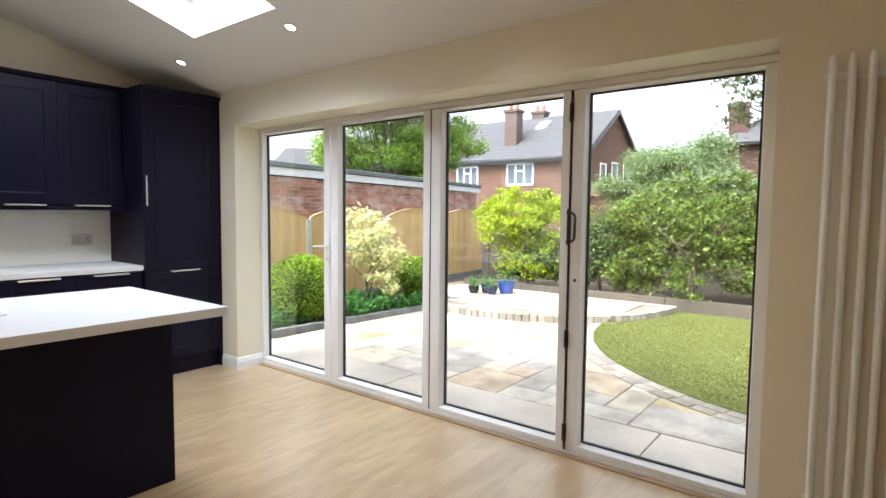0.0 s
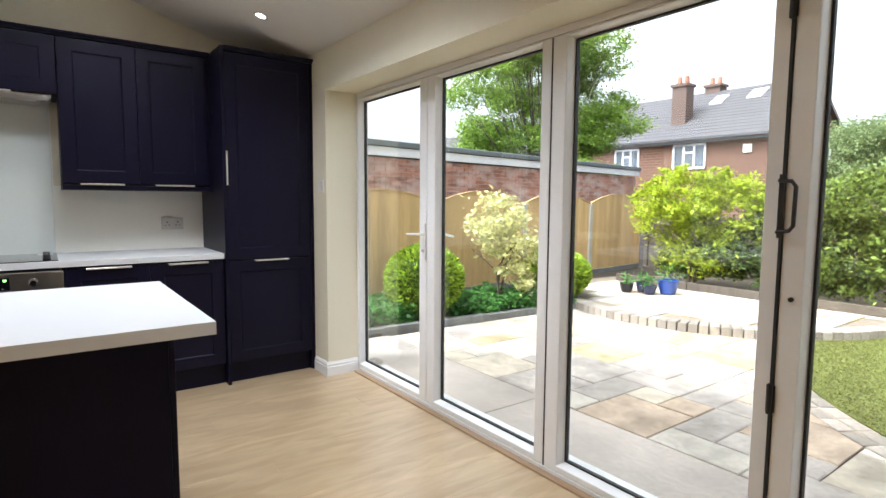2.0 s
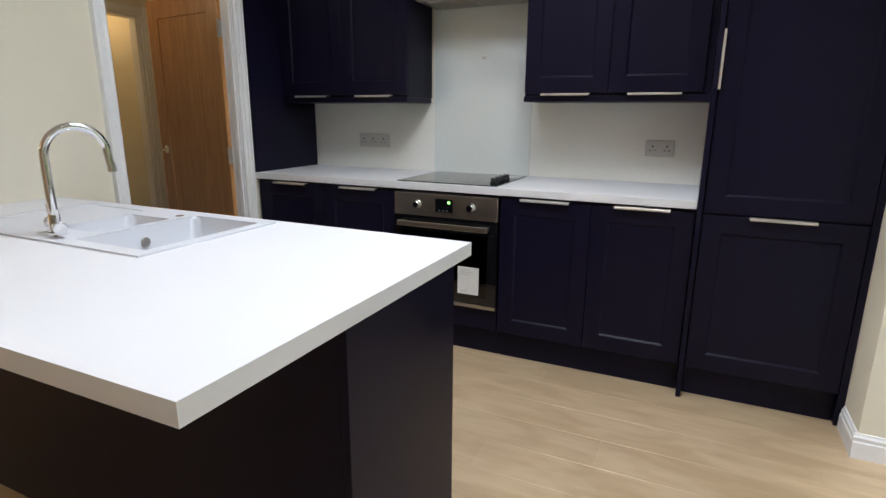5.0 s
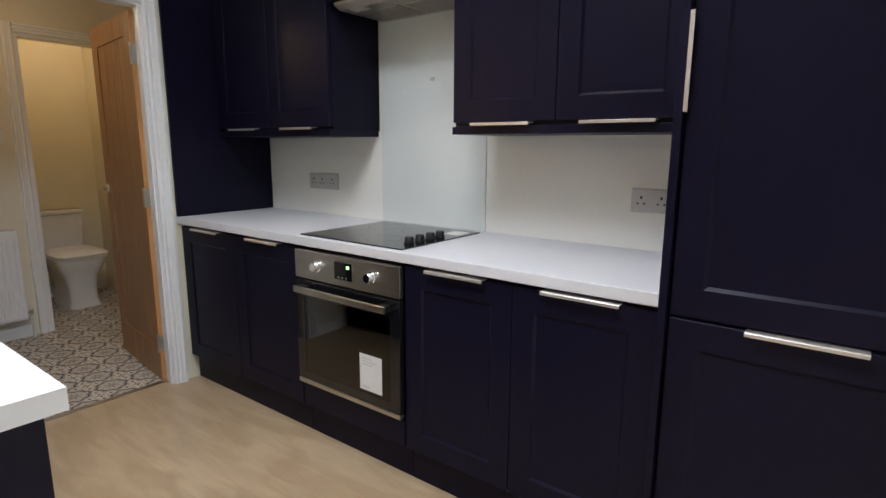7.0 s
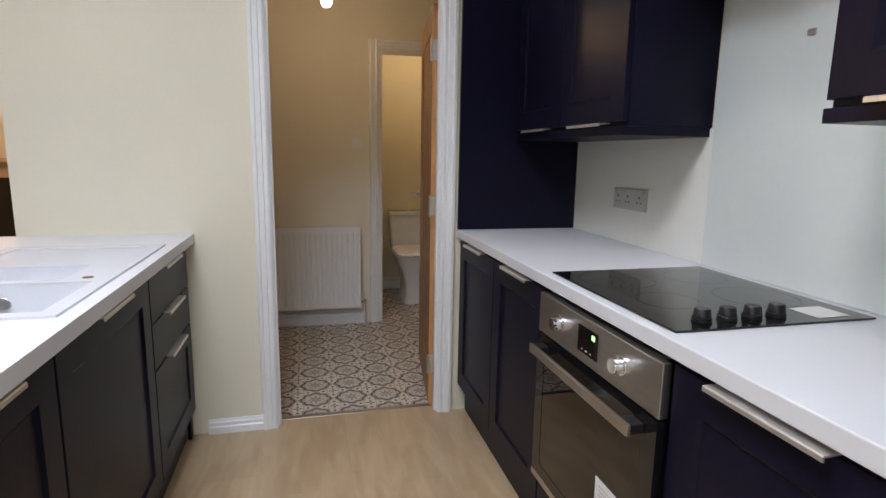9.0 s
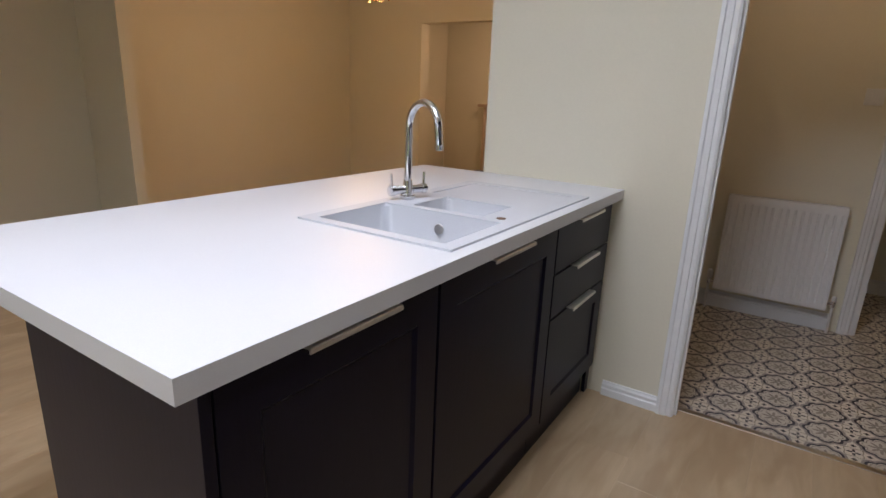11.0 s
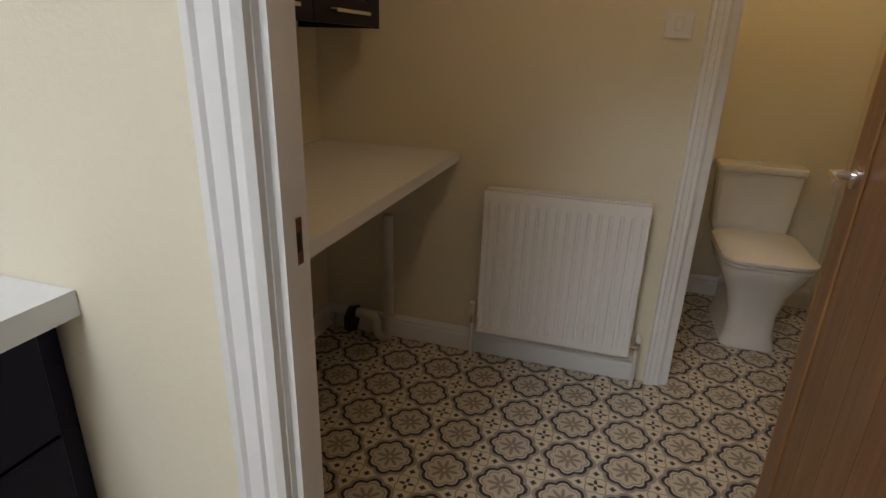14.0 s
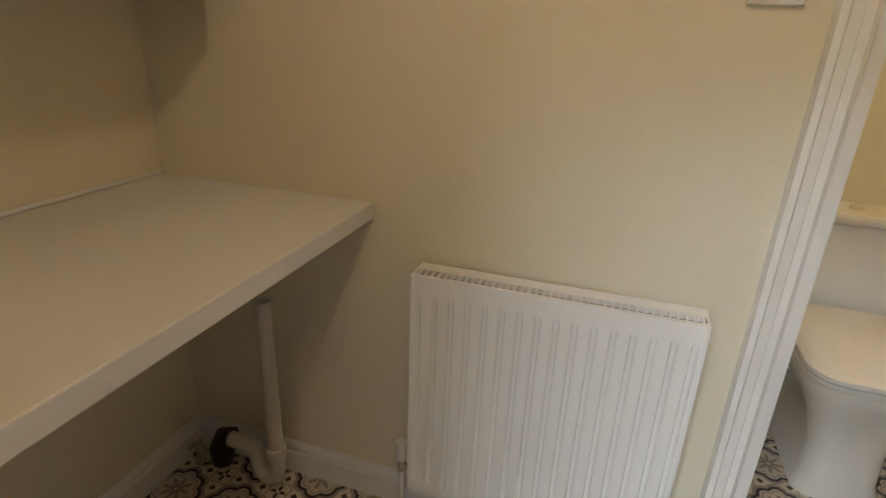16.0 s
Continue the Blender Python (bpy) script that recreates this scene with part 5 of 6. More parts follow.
def shrub(name, base, label, category, mat, pts, leaf, stem, seed, aspect=0.5, flat=0.2, stem_r=0.03, group=""):
    """A woody plant: trunk with limbs and a crown of leaves. stem: height of the fork, or None."""
    p = thing(name, base, label, category, group)
    rnd = random.Random(seed)
    bm = bmesh.new()
    for k in range(3 if stem_r < 0.05 else 1):
        branchy(bm, (rnd.uniform(-0.04, 0.04) * k, rnd.uniform(-0.04, 0.04) * k, -0.05), (rnd.uniform(-0.25, 0.25) * stem * (k > 0), rnd.uniform(-0.25, 0.25) * stem * (k > 0), stem), stem_r, 3, stem * 0.5, rnd)
    part("trunk", bm, M_BARK, p, smooth=True)
    c = leaves("crown", pts - np.array(base), leaf, mat, p, seed, aspect, flat)
    return p


# ground, one sheet
bm = bmesh.new()
box(bm, -70, 70, 3.97, 150, -0.6, G - 0.055)
structure("ground", bm, M_SOIL, "dark earth of the garden", "ground")
structure("lawn_base", B(-2.3, 6, 4.95, 10.6, G - 0.054, G - 0.01), M_SOIL, "dark earth under the grass", "ground")
structure("patio_base", B(-5.62, 6, 4.0, 9.0, G - 0.05, G - 0.018), M_MORTAR, "pale jointing under the paving slabs", "pavement")

LC, LR = (0.30, 8.75), 3.20
PC, PR = (-4.60, 9.90), 2.25


def slab_piece(cache, w, d, mat, rnd):
    key = (round(w, 3), round(d, 3), mat.name)
    if key not in cache:
        bm = bmesh.new()
        j = 0.005
        def rg(i, z):
            e = [rnd.uniform(-0.003, 0.003) for _ in range(8)]
            return [(i + j + e[0], i + j + e[1], z), (w - i - j + e[2], i + j + e[3], z), (w - i - j + e[4], d - i - j + e[5], z), (i + j + e[6], d - i - j + e[7], z)]
        rings(bm, [rg(0, -0.03), rg(0, -0.006), rg(0.006, 0)])
        me = mesh_of(bm, "paving_slab")
        me.materials.append(mat)
        cache[key] = me
    return cache[key]


def pave(root, x0, x1, y0, y1, cell, z, keep, seed):
    rnd = random.Random(seed)
    cache = {}
    nx, ny = int(round((x1 - x0) / cell)), int(round((y1 - y0) / cell))
    used = set()
    mats = [M_STONE, M_STONE, M_STONE4, M_STONE4, M_STONE3, M_STONE3, M_STONE2, M_STONE5]
    for j in range(ny):
        for i in range(nx):
            if (i, j) in used:
                continue
            opts = [(2, 2), (2, 1), (1, 2), (2, 1), (1, 1), (3, 2), (2, 2)]
            rnd.shuffle(opts)
            for w, d in opts + [(1, 1)]:
                cells = [(i + a, j + b) for a in range(w) for b in range(d)]
                if i + w <= nx and j + d <= ny and not any(c in used for c in cells):
                    break
            used.update(cells)
            x, y = x0 + i * cell, y0 + j * cell
            if not keep(x, y, x + w * cell, y + d * cell):
                continue
            ob = new("paving_slab", slab_piece(cache, w * cell, d * cell, rnd.choice(mats), rnd))
            ob.parent = root
            ob.location = (x, y, z + rnd.uniform(-0.003, 0.003))


patio = structure("patio", B(-5.6, 3, 4.94, 8.2, G - 0.0175, G - 0.0165), M_MORTAR, "sandstone paving in mixed buff, grey and cream slabs", "pavement")
pave(patio, -5.55, 3.0, 4.95, 8.85, 0.28, G,
     lambda a, b, c, d: math.hypot(max(a - LC[0], LC[0] - c, 0), max(b - LC[1], LC[1] - d, 0)) > LR - 0.45 and not all(math.hypot(x - PC[0], y - PC[1]) < PR - 0.1 for x in (a, c) for y in (b, d))
     and not all(math.hypot(x - LC[0], y - LC[1]) < LR for x in (a, c) for y in (b, d)), 4)
for a, b in ((-5.6, -3.35), (-3.34, -1.115), (-1.105, 3.0)):
    structure("concrete_path", B(a, b, 3.985, 4.935, G - 0.05, G + 0.002, bevel=0.006), M_CONCRETE, "pale poured concrete strip outside the doors", "pavement")
bm = bmesh.new()
cyl(bm, (-4.84, 4.32, G + 0.0022), "z", 0.11, 0.006, 28, bevel=0.002)
solid("drain_cover", bm, M_SETT, "small round drain cover in the concrete", "drain cover", smooth=True)

# raised round patio
def disc(cx, cy, r, z0, z1, a0=0, a1=360, n=64):
    bm = bmesh.new()
    pts = [(cx + r * math.cos(radians(a0 + (a1 - a0) * k / n)), cy + r * math.sin(radians(a0 + (a1 - a0) * k / n))) for k in range(n + (a1 - a0 < 360))]
    rings(bm, [[(x, y, z0) for x, y in pts], [(x, y, z1) for x, y in pts]])
    return bm


ZP = G + 0.10
terrace = structure("raised_patio", disc(PC[0], PC[1], PR - 0.02, G - 0.04, ZP - 0.02), M_MORTAR, "raised round patio of sandstone slabs with a brick edge", "pavement")
pave(terrace, -7.0, -2.4, 7.55, 10.2, 0.30, ZP, lambda a, b, c, d: all(math.hypot(x - PC[0], y - PC[1]) < PR + 0.12 for x in (a, c) for y in (b, d)) and math.hypot((a + c) / 2 - PC[0], (b + d) / 2 - PC[1]) < PR - 0.32, 9)
bm0 = bmesh.new()
rings(bm0, [[(-0.105, -0.05, -0.12), (0.105, -0.05, -0.12), (0.105, 0.045, -0.12), (-0.105, 0.045, -0.12)], [(-0.105, -0.05, -0.005), (0.105, -0.05, -0.005), (0.105, 0.045, -0.005), (-0.105, 0.045, -0.005)],
            [(-0.10, -0.045, 0), (0.10, -0.045, 0), (0.10, 0.04, 0), (-0.10, 0.04, 0)]])
me_sett = mesh_of(bm0, "brick")
me_sett.materials.append(M_SETT)
rnd = random.Random(3)
n = 46
for k in range(n):
    a = radians(236 + 128 * k / n)
    ob = new("brick", me_sett)
    ob.parent = terrace
    ob.location = (PC[0] + (PR - 0.07) * math.cos(a), PC[1] + (PR - 0.07) * math.sin(a), ZP + 0.004 + rnd.uniform(-0.003, 0.003))
    ob.rotation_euler = (0, 0, a + rnd.uniform(-0.02, 0.02))

# lawn and its edging
grass = surface("lawn grass", (0.16, 0.19, 0.05), 0.9, grain=(60, 0.25), coarse=(3, 0.25), bump=0.01, bump_scale=90, space="World")
lawn = structure("lawn", disc(LC[0], LC[1], LR, G - 0.03, G + 0.012, 0, 360, 96), grass, "worn green lawn with a curved edge", "lawn")
r = np.random.RandomState(8)
m = 120000
ang, rad = r.uniform(radians(120), radians(290), m), LR * np.sqrt(r.uniform(0, 1, m))
gx, gy = LC[0] + rad * np.cos(ang), LC[1] + rad * np.sin(ang)
ok = gy < 10.3
M_BLADE = leaf_material("grass blades", (0.26, 0.275, 0.075), 0.6)
g = leaves("grass", np.stack([gx, gy, np.full(m, G + 0.018)], 1)[ok], 0.014, M_BLADE, None, 3, 0.25)
tagged(g, "short uneven blades of grass on the lawn", "grass", kind="stuff")
edge = thing("lawn_edging", (LC[0], LC[1], G), "curved edging of small weathered setts round the lawn", "lawn edging", kind="structure")
bm0 = bmesh.new()
rings(bm0, [[(-0.055, -0.09, -0.04), (0.055, -0.095, -0.04), (0.055, 0.095, -0.04), (-0.055, 0.09, -0.04)], [(-0.055, -0.09, 0.004), (0.055, -0.095, 0.004), (0.055, 0.095, 0.004), (-0.055, 0.09, 0.004)],
            [(-0.048, -0.083, 0.009), (0.048, -0.088, 0.009), (0.048, 0.088, 0.009), (-0.048, 0.083, 0.009)]])
me_e = mesh_of(bm0, "sett")
me_e.materials.append(M_SETT)
for ring in (0.062, 0.182):
    n = int(math.radians(155) * (LR + ring) / 0.2)
    for k in range(n):
        a = radians(160 + 155 * (k + 0.5 * (ring > 0.1)) / n)
        ob = new("sett", me_e)
        ob.parent = edge
        ob.location = ((LR + ring) * math.cos(a), (LR + ring) * math.sin(a), rnd.uniform(-0.003, 0.003))
        ob.rotation_euler = (0, 0, a)

# bed along the fence
structure("soil_bed", B(-8.2, -5.62, 4.0, 8.4, G - 0.05, G + 0.03), M_SOIL, "dark soil of the planted bed", "soil bed")
structure("soil_bed", B(-9.5, 7, 10.05, 12.6, G - 0.05, G + 0.06), M_SOIL, "dark soil under the shrubs", "soil bed")
kerb = thing("kerb", (0, 0, G), "low grey stone edging of the bed", "kerb", kind="structure")
bm0 = B(-0.04, 0.04, -0.225, 0.225, -0.05, 0.085, bevel=0.008)
me_k = mesh_of(bm0, "kerb_stone")
me_k.materials.append(M_KERB)
for k in range(10):
    t = (k + 0.5) / 10
    ob = new("kerb_stone", me_k)
    ob.parent = kerb
    ob.location = (-5.72 + 0.32 * t, 4.05 + 4.35 * t, rnd.uniform(-0.004, 0.004))
    ob.rotation_euler = (0, rnd.uniform(-0.02, 0.02), -math.atan(0.32 / 4.35))
bk = thing("back_edging", (0, 10.02, G), "low weathered timber edging behind the raised patio", "edging", kind="structure")
for k in range(6):
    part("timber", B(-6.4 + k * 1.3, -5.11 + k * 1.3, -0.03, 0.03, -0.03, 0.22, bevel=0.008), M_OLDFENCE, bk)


def boarded_fence(origin, ang, bays, height, bow, mat, label, group, post_mat=None):
    """Panels of overlapping upright boards between posts, along the local x axis."""
    for k in range(bays):
        f = thing("fence_panel", origin, label, "fence panel", group)
        f.rotation_euler = (0, 0, ang)
        f.location = Vector(origin) + Vector((math.cos(ang), math.sin(ang), 0)) * (k * 1.93)
        n = 15
        w = 1.83 / n
        for i in range(n):
            u = (i + 0.5) / n
            top = height + bow * (1 - (2 * u - 1) ** 2)
            x = 0.05 + i * w
            bm = bmesh.new()
            rings(bm, [[(x, -0.008, 0.16), (x + w + 0.012, -0.014, 0.16), (x + w + 0.012, -0.004, 0.16), (x, 0.004, 0.16)],
                       [(x, -0.008, height + bow * (1 - (2 * i / n - 1) ** 2)), (x + w + 0.012, -0.014, height + bow * (1 - (2 * (i + 1) / n - 1) ** 2)), (x + w + 0.012, -0.004, height + bow * (1 - (2 * (i + 1) / n - 1) ** 2)), (x, 0.004, height + bow * (1 - (2 * i / n - 1) ** 2))]])
            part("board", bm, mat, f)
        bm = bmesh.new()
        m = 12
        rings(bm, [[(0.05 + 1.83 * j / m, y, height + bow * (1 - (2 * j / m - 1) ** 2) + z) for y, z in ((-0.022, 0.001), (0.012, 0.001), (0.012, 0.018), (-0.022, 0.018))] for j in range(m + 1)])
        part("capping", bm, mat, f)
        part("gravel_board", B(0.05, 1.88, -0.02, 0.02, 0, 0.155, bevel=0.004), M_KERB if post_mat else mat, f)
        part("post", B(-0.05, 0.049, -0.05, 0.05, 0, height - 0.02, bevel=0.01), post_mat or mat, f, "pale concrete post" if post_mat else "")


M_POST = surface("concrete post", (0.42, 0.39, 0.34), 0.9, grain=(30, 0.12), coarse=(3, 0.12))
FA = math.pi / 2 + math.atan(0.1)
boarded_fence((-6.71, 4.57, G), FA, 4, 1.42, 0.17, M_FENCE, "golden brown bow topped fence panel with a concrete post", "side fence", M_POST)
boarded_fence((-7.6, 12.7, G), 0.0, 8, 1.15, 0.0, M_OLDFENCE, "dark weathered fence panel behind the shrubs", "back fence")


# ---- garage behind the fence ----
def build_garage():
    ang = math.pi / 2 + math.atan(0.16)
    o = Vector((-0.217 - 7.4 - 0.16 * (4.0 - 1.591), 4.0, G - 0.1))
    g = thing("garage", o, "long brick garage with white fascia and grey felt roof", "garage")
    g.rotation_euler = (0, 0, ang)
    L, H = 11.6, 2.30
    part("wall", B(0, L, 0.012, 0.22, 0, H - 0.1), surface("brick mortar", (0.42, 0.37, 0.32), 0.9, grain=(40, 0.1)), g, "pale mortar behind the bricks")
    part("fascia", B(-0.1, L + 0.1, -0.06, -0.035, H - 0.03, H + 0.115, bevel=0.004), M_FASCIA, g, "white fascia board")
    part("soffit", B(-0.08, L + 0.08, -0.0345, 0.01, H - 0.028, H - 0.016), M_FASCIA, g, "white soffit")
    part("roof", B(-0.12, L + 0.12, -0.10, 4.2, H + 0.117, H + 0.22, bevel=0.02), M_FELT, g, "grey felt roof edge")
    rnd = random.Random(21)
    bl, bh = 0.215, 0.065
    bm0 = B(0, bl, 0, 0.05, 0, bh)
    me = mesh_of(bm0, "brick")
    me.materials.append(M_BRICK)
    rest = bmesh.new()
    count = 0
    for row in range(int(1.15 / 0.075), int((H - 0.05) / 0.075)):
        for i in range(int(L / 0.225)):
            x = i * 0.225 + (0.1125 if row % 2 else 0)
            z = row * 0.075 + 0.005
            d = rnd.uniform(-0.003, 0.003)
            if 2.0 < x < 8.2 and row >= 19 and count < 300:
                ob = new("brick", me)
                ob.parent = g
                ob.location = (x, d, z)
                count += 1
            else:
                box(rest, x, x + bl, d, d + 0.05, z, z + bh)
    p = part("brickwork", rest, M_BRICKS, g)
    tagged(p, kind="stuff")


def island_brick():
    m = surface("red bricks", (0.36, 0.17, 0.115), 0.85, grain=(40, 0.15), coarse=(4, 0.12))
    n, l = m.node_tree.nodes, m.node_tree.links
    bs = n["Principled BSDF"]
    src = bs.inputs["Base Color"].links[0].from_socket
    g = n.new("ShaderNodeNewGeometry")
    r = n.new("ShaderNodeMapRange")
    r.inputs["To Min"].default_value, r.inputs["To Max"].default_value = 0.62, 1.4
    l.new(g.outputs["Random Per Island"], r.inputs["Value"])
    v = n.new("ShaderNodeVectorMath")
    v.operation = "SCALE"
    l.new(src, v.inputs[0])
    l.new(r.outputs[0], v.inputs["Scale"])
    l.new(v.outputs[0], bs.inputs["Base Color"])
    return m


M_BRICKS = bloom(island_brick(), (0.60, 0.48, 0.43), 0.45, 0.62)
build_garage()


# ---- houses beyond ----
def brick_far(name, a, b):
    m = surface(name, a, 0.9, coarse=(0.7, 0.10))
    n, l = m.node_tree.nodes, m.node_tree.links
    bs = n["Principled BSDF"]
    src = bs.inputs["Base Color"].links[0].from_socket
    t = n.new("ShaderNodeTexBrick")
    co = n.new("ShaderNodeTexCoord")
    sp, cb = n.new("ShaderNodeSeparateXYZ"), n.new("ShaderNodeCombineXYZ")
    l.new(co.outputs["Object"], sp.inputs[0])
    ad = n.new("ShaderNodeMath")
    l.new(sp.outputs[0], ad.inputs[0])
    l.new(sp.outputs[1], ad.inputs[1])
    l.new(ad.outputs[0], cb.inputs[0])
    l.new(sp.outputs[2], cb.inputs[1])
    l.new(cb.outputs[0], t.inputs["Vector"])
    t.inputs["Scale"].default_value = 1.0
    t.inputs["Brick Width"].default_value, t.inputs["Row Height"].default_value, t.inputs["Mortar Size"].default_value = 0.45, 0.15, 0.018
    t.inputs["Mortar"].default_value = (*b, 1)
    t.inputs["Color2"].default_value = (a[0] * 0.75, a[1] * 0.7, a[2] * 0.7, 1)
    l.new(src, t.inputs["Color1"])
    l.new(t.outputs["Color"], bs.inputs["Base Color"])
    return m


M_HOUSE = brick_far("house brick", (0.15, 0.072, 0.045), (0.19, 0.13, 0.095))
M_STACK = brick_far("chimney brick", (0.12, 0.075, 0.058), (0.15, 0.12, 0.10))
M_HOUSE2 = brick_far("dark house brick", (0.10, 0.042, 0.030), (0.12, 0.08, 0.065))


def slate(name, c):
    m = surface(name, c, 0.75, grain=(3, 0.12), coarse=(0.5, 0.12), stretch=(1, 6, 6))
    return m


M_SLATE = slate("slate roof", (0.085, 0.08, 0.082))
M_PANE = surface("dark house window", (0.10, 0.12, 0.14), 0.1, grain=(2, 0.2))


def gable_house(name, at, ang, L, D, eave, ridge, label, wall, windows, side_windows, chimneys, skylights=(), lift=0.0):
    """Front along local x from 0 to -L at y = 0, its gable at x = 0; y runs back to D."""
    h = thing(name, at, label, "house")
    h.rotation_euler = (0, 0, ang)
    bm = bmesh.new()
    prof = [(0, 0), (D, 0), (D, eave), (D / 2, ridge), (0, eave)]
    extrude_profile(bm, [(y, z) for y, z in prof], "x", -L, 0)
    w = part("wall", bm, wall, h)
    for s in (0, 1):
        bm = bmesh.new()
        y0, y1 = (-0.35, D / 2) if s == 0 else (D + 0.35, D / 2)
        k = (ridge - eave) / (D / 2)
        z0 = eave - 0.35 * k
        rings(bm, [[(-L - 0.2, y0, z0 + 0.05), (0.25, y0, z0 + 0.05), (0.25, y1, ridge + 0.05), (-L - 0.2, y1, ridge + 0.05)],
                   [(-L - 0.2, y0, z0 + 0.18), (0.25, y0, z0 + 0.18), (0.25, y1, ridge + 0.18), (-L - 0.2, y1, ridge + 0.18)]])
        rf = part("roof", bm, M_SLATE, h, "grey slate roof slope")
        rows = 16
        bm = bmesh.new()
        for i in range(1, rows):
            t = i / rows
            y, z = y0 + (y1 - y0) * t, z0 + 0.18 + (ridge - z0) * t
            dy = 0.02 if s == 0 else -0.02
            box(bm, -L - 0.2, 0.25, y, y + dy * 3, z - 0.02, z + 0.025)
        tagged(part("slate_courses", bm, M_SLATE, rf, "raised slate courses"), kind="stuff")
    bm = bmesh.new()
    box(bm, -L - 0.2, 0.2, -0.42, -0.34, eave - 0.34, eave - 0.22)
    part("gutter", bm, M_BLACK, h, "dark gutter")
    for s in (0, 1):
        bm = bmesh.new()
        y0, y1 = (-0.35, D / 2) if s == 0 else (D + 0.35, D / 2)
        z0 = eave - 0.35 * (ridge - eave) / (D / 2)
        rings(bm, [[(0.252, y0, z0 - 0.12), (0.252, y1, ridge - 0.1), (0.252, y1, ridge + 0.12), (0.252, y0, z0 + 0.12)], [(0.30, y0, z0 - 0.12), (0.30, y1, ridge - 0.1), (0.30, y1, ridge + 0.12), (0.30, y0, z0 + 0.12)]])
        part("bargeboard", bm, M_BLACK, h, "dark bargeboard")
    bm = bmesh.new()
    tube(bm, [(0.05, -0.08, eave - 0.3), (0.05, -0.08, 0)], 0.05, 8)
    part("downpipe", bm, M_BLACK, h, "dark downpipe")
    for x, z, ww, hh, lights in windows:
        wn = part("window", B(x - ww / 2, x + ww / 2, -0.02, 0.02, z, z + hh), M_PANE, h, "white framed window")
        bm = bmesh.new()
        f = 0.09
        box(bm, x - ww / 2 - 0.02, x + ww / 2 + 0.02, -0.06, -0.021, z - 0.03, z + f)
        box(bm, x - ww / 2 - 0.02, x + ww / 2 + 0.02, -0.06, -0.021, z + hh - f, z + hh + 0.02)
        for k in range(lights + 1):
            xx = x - ww / 2 + ww * k / lights
            box(bm, xx - f * 0.6, xx + f * 0.6, -0.06, -0.021, z + f, z + hh - f)
        if lights == 3:
            box(bm, x - ww / 6, x + ww / 6, -0.06, -0.021, z + hh * 0.62, z + hh * 0.70)
        part("window_frame", bm, M_FASCIA, wn, "white window frame")
    for y, z, ww, hh in side_windows:
        wn = part("window", B(-0.02, 0.02, y - ww / 2, y + ww / 2, z, z + hh), M_PANE, h, "narrow white framed side window")
        bm = bmesh.new()
        f = 0.09
        for q in ((y - ww / 2, y + ww / 2, z - 0.02, z + f), (y - ww / 2, y + ww / 2, z + hh - f, z + hh), (y - ww / 2, y - ww / 2 + f, z + f, z + hh - f), (y + ww / 2 - f, y + ww / 2, z + f, z + hh - f)):
            box(bm, 0.021, 0.07, *q)
        part("window_frame", bm, M_FASCIA, wn, "white window frame")
    for x, y, wx, wy, z0, z1, pots in chimneys:
        c = part("chimney", B(x - wx / 2, x + wx / 2, y - wy / 2, y + wy / 2, z0, z1), M_STACK, h, "brown brick chimney stack")
        part("cap", B(x - wx / 2 - 0.08, x + wx / 2 + 0.08, y - wy / 2 - 0.08, y + wy / 2 + 0.08, z1 + 0.001, z1 + 0.15), M_STACK, c)
        for k in range(pots):
            bm = bmesh.new()
            cyl(bm, (x - wx / 2 + wx * (k + 0.5) / pots, y, z1 + 0.15), "z", 0.15, 0.45, 14, r2=0.12)
            part("chimney_pot", bm, surface("clay pot", (0.40, 0.16, 0.10), 0.8, grain=(10, 0.1)), c, "red clay chimney pot", True)
    k = (ridge - eave) / (D / 2)
    for x, y, ww, hh in skylights:
        bm = bmesh.new()
        z = eave + y * k + 0.2
        rings(bm, [[(x - ww / 2, y, z), (x + ww / 2, y, z), (x + ww / 2, y + hh, z + hh * k), (x - ww / 2, y + hh, z + hh * k)],
                   [(x - ww / 2, y, z + 0.08), (x + ww / 2, y, z + 0.08), (x + ww / 2, y + hh, z + hh * k + 0.08), (x - ww / 2, y + hh, z + hh * k + 0.08)]])
        part("roof_window", bm, M_FASCIA, h, "pale roof window")
    return h


GZ = -0.6
HA = gable_house("house", (-12.7, 30.1, GZ), 0.02, 17, 10, 4.72 - GZ, 7.75 - GZ, "red brick semi detached house with a grey slate roof", M_HOUSE,
            [(-3.95, 3.07 - GZ, 1.75, 1.30, 3), (-7.75, 3.05 - GZ, 1.55, 1.28, 3), (-4.0, 0.3, 1.8, 1.3, 3)],
            [(3.0, 3.25 - GZ, 1.0, 1.2), (5.0, 3.55 - GZ, 1.1, 1.1), (7.2, 2.5 - GZ, 1.2, 2.2)],
            [(-5.35, 1.6, 0.85, 0.8, 5.0 - GZ, 7.75 - GZ, 2), (-5.3, 5.2, 0.9, 0.8, 7.3 - GZ, 8.2 - GZ, 2)],
            [(-4.3, 3.2, 0.7, 0.9), (-2.3, 3.4, 0.8, 0.9)])
bm = bmesh.new()
rings(bm, [[(0.02, 0.6, 3.0), (1.9, 0.6, 3.0), (1.9, 3.4, 3.0), (0.02, 3.4, 3.0)], [(0.02, 1.3, 3.7), (0.3, 1.3, 3.7), (0.3, 2.7, 3.7), (0.02, 2.7, 3.7)]])
part("lean_to_roof", bm, surface("red clay tile", (0.26, 0.12, 0.08), 0.85, grain=(4, 0.2), stretch=(1, 1, 6)), HA, "red tiled lean to roof")
part("lean_to_wall", B(0.021, 1.7, 0.8, 3.2, 0, 2.99), M_HOUSE, HA, "brick lean to wall")
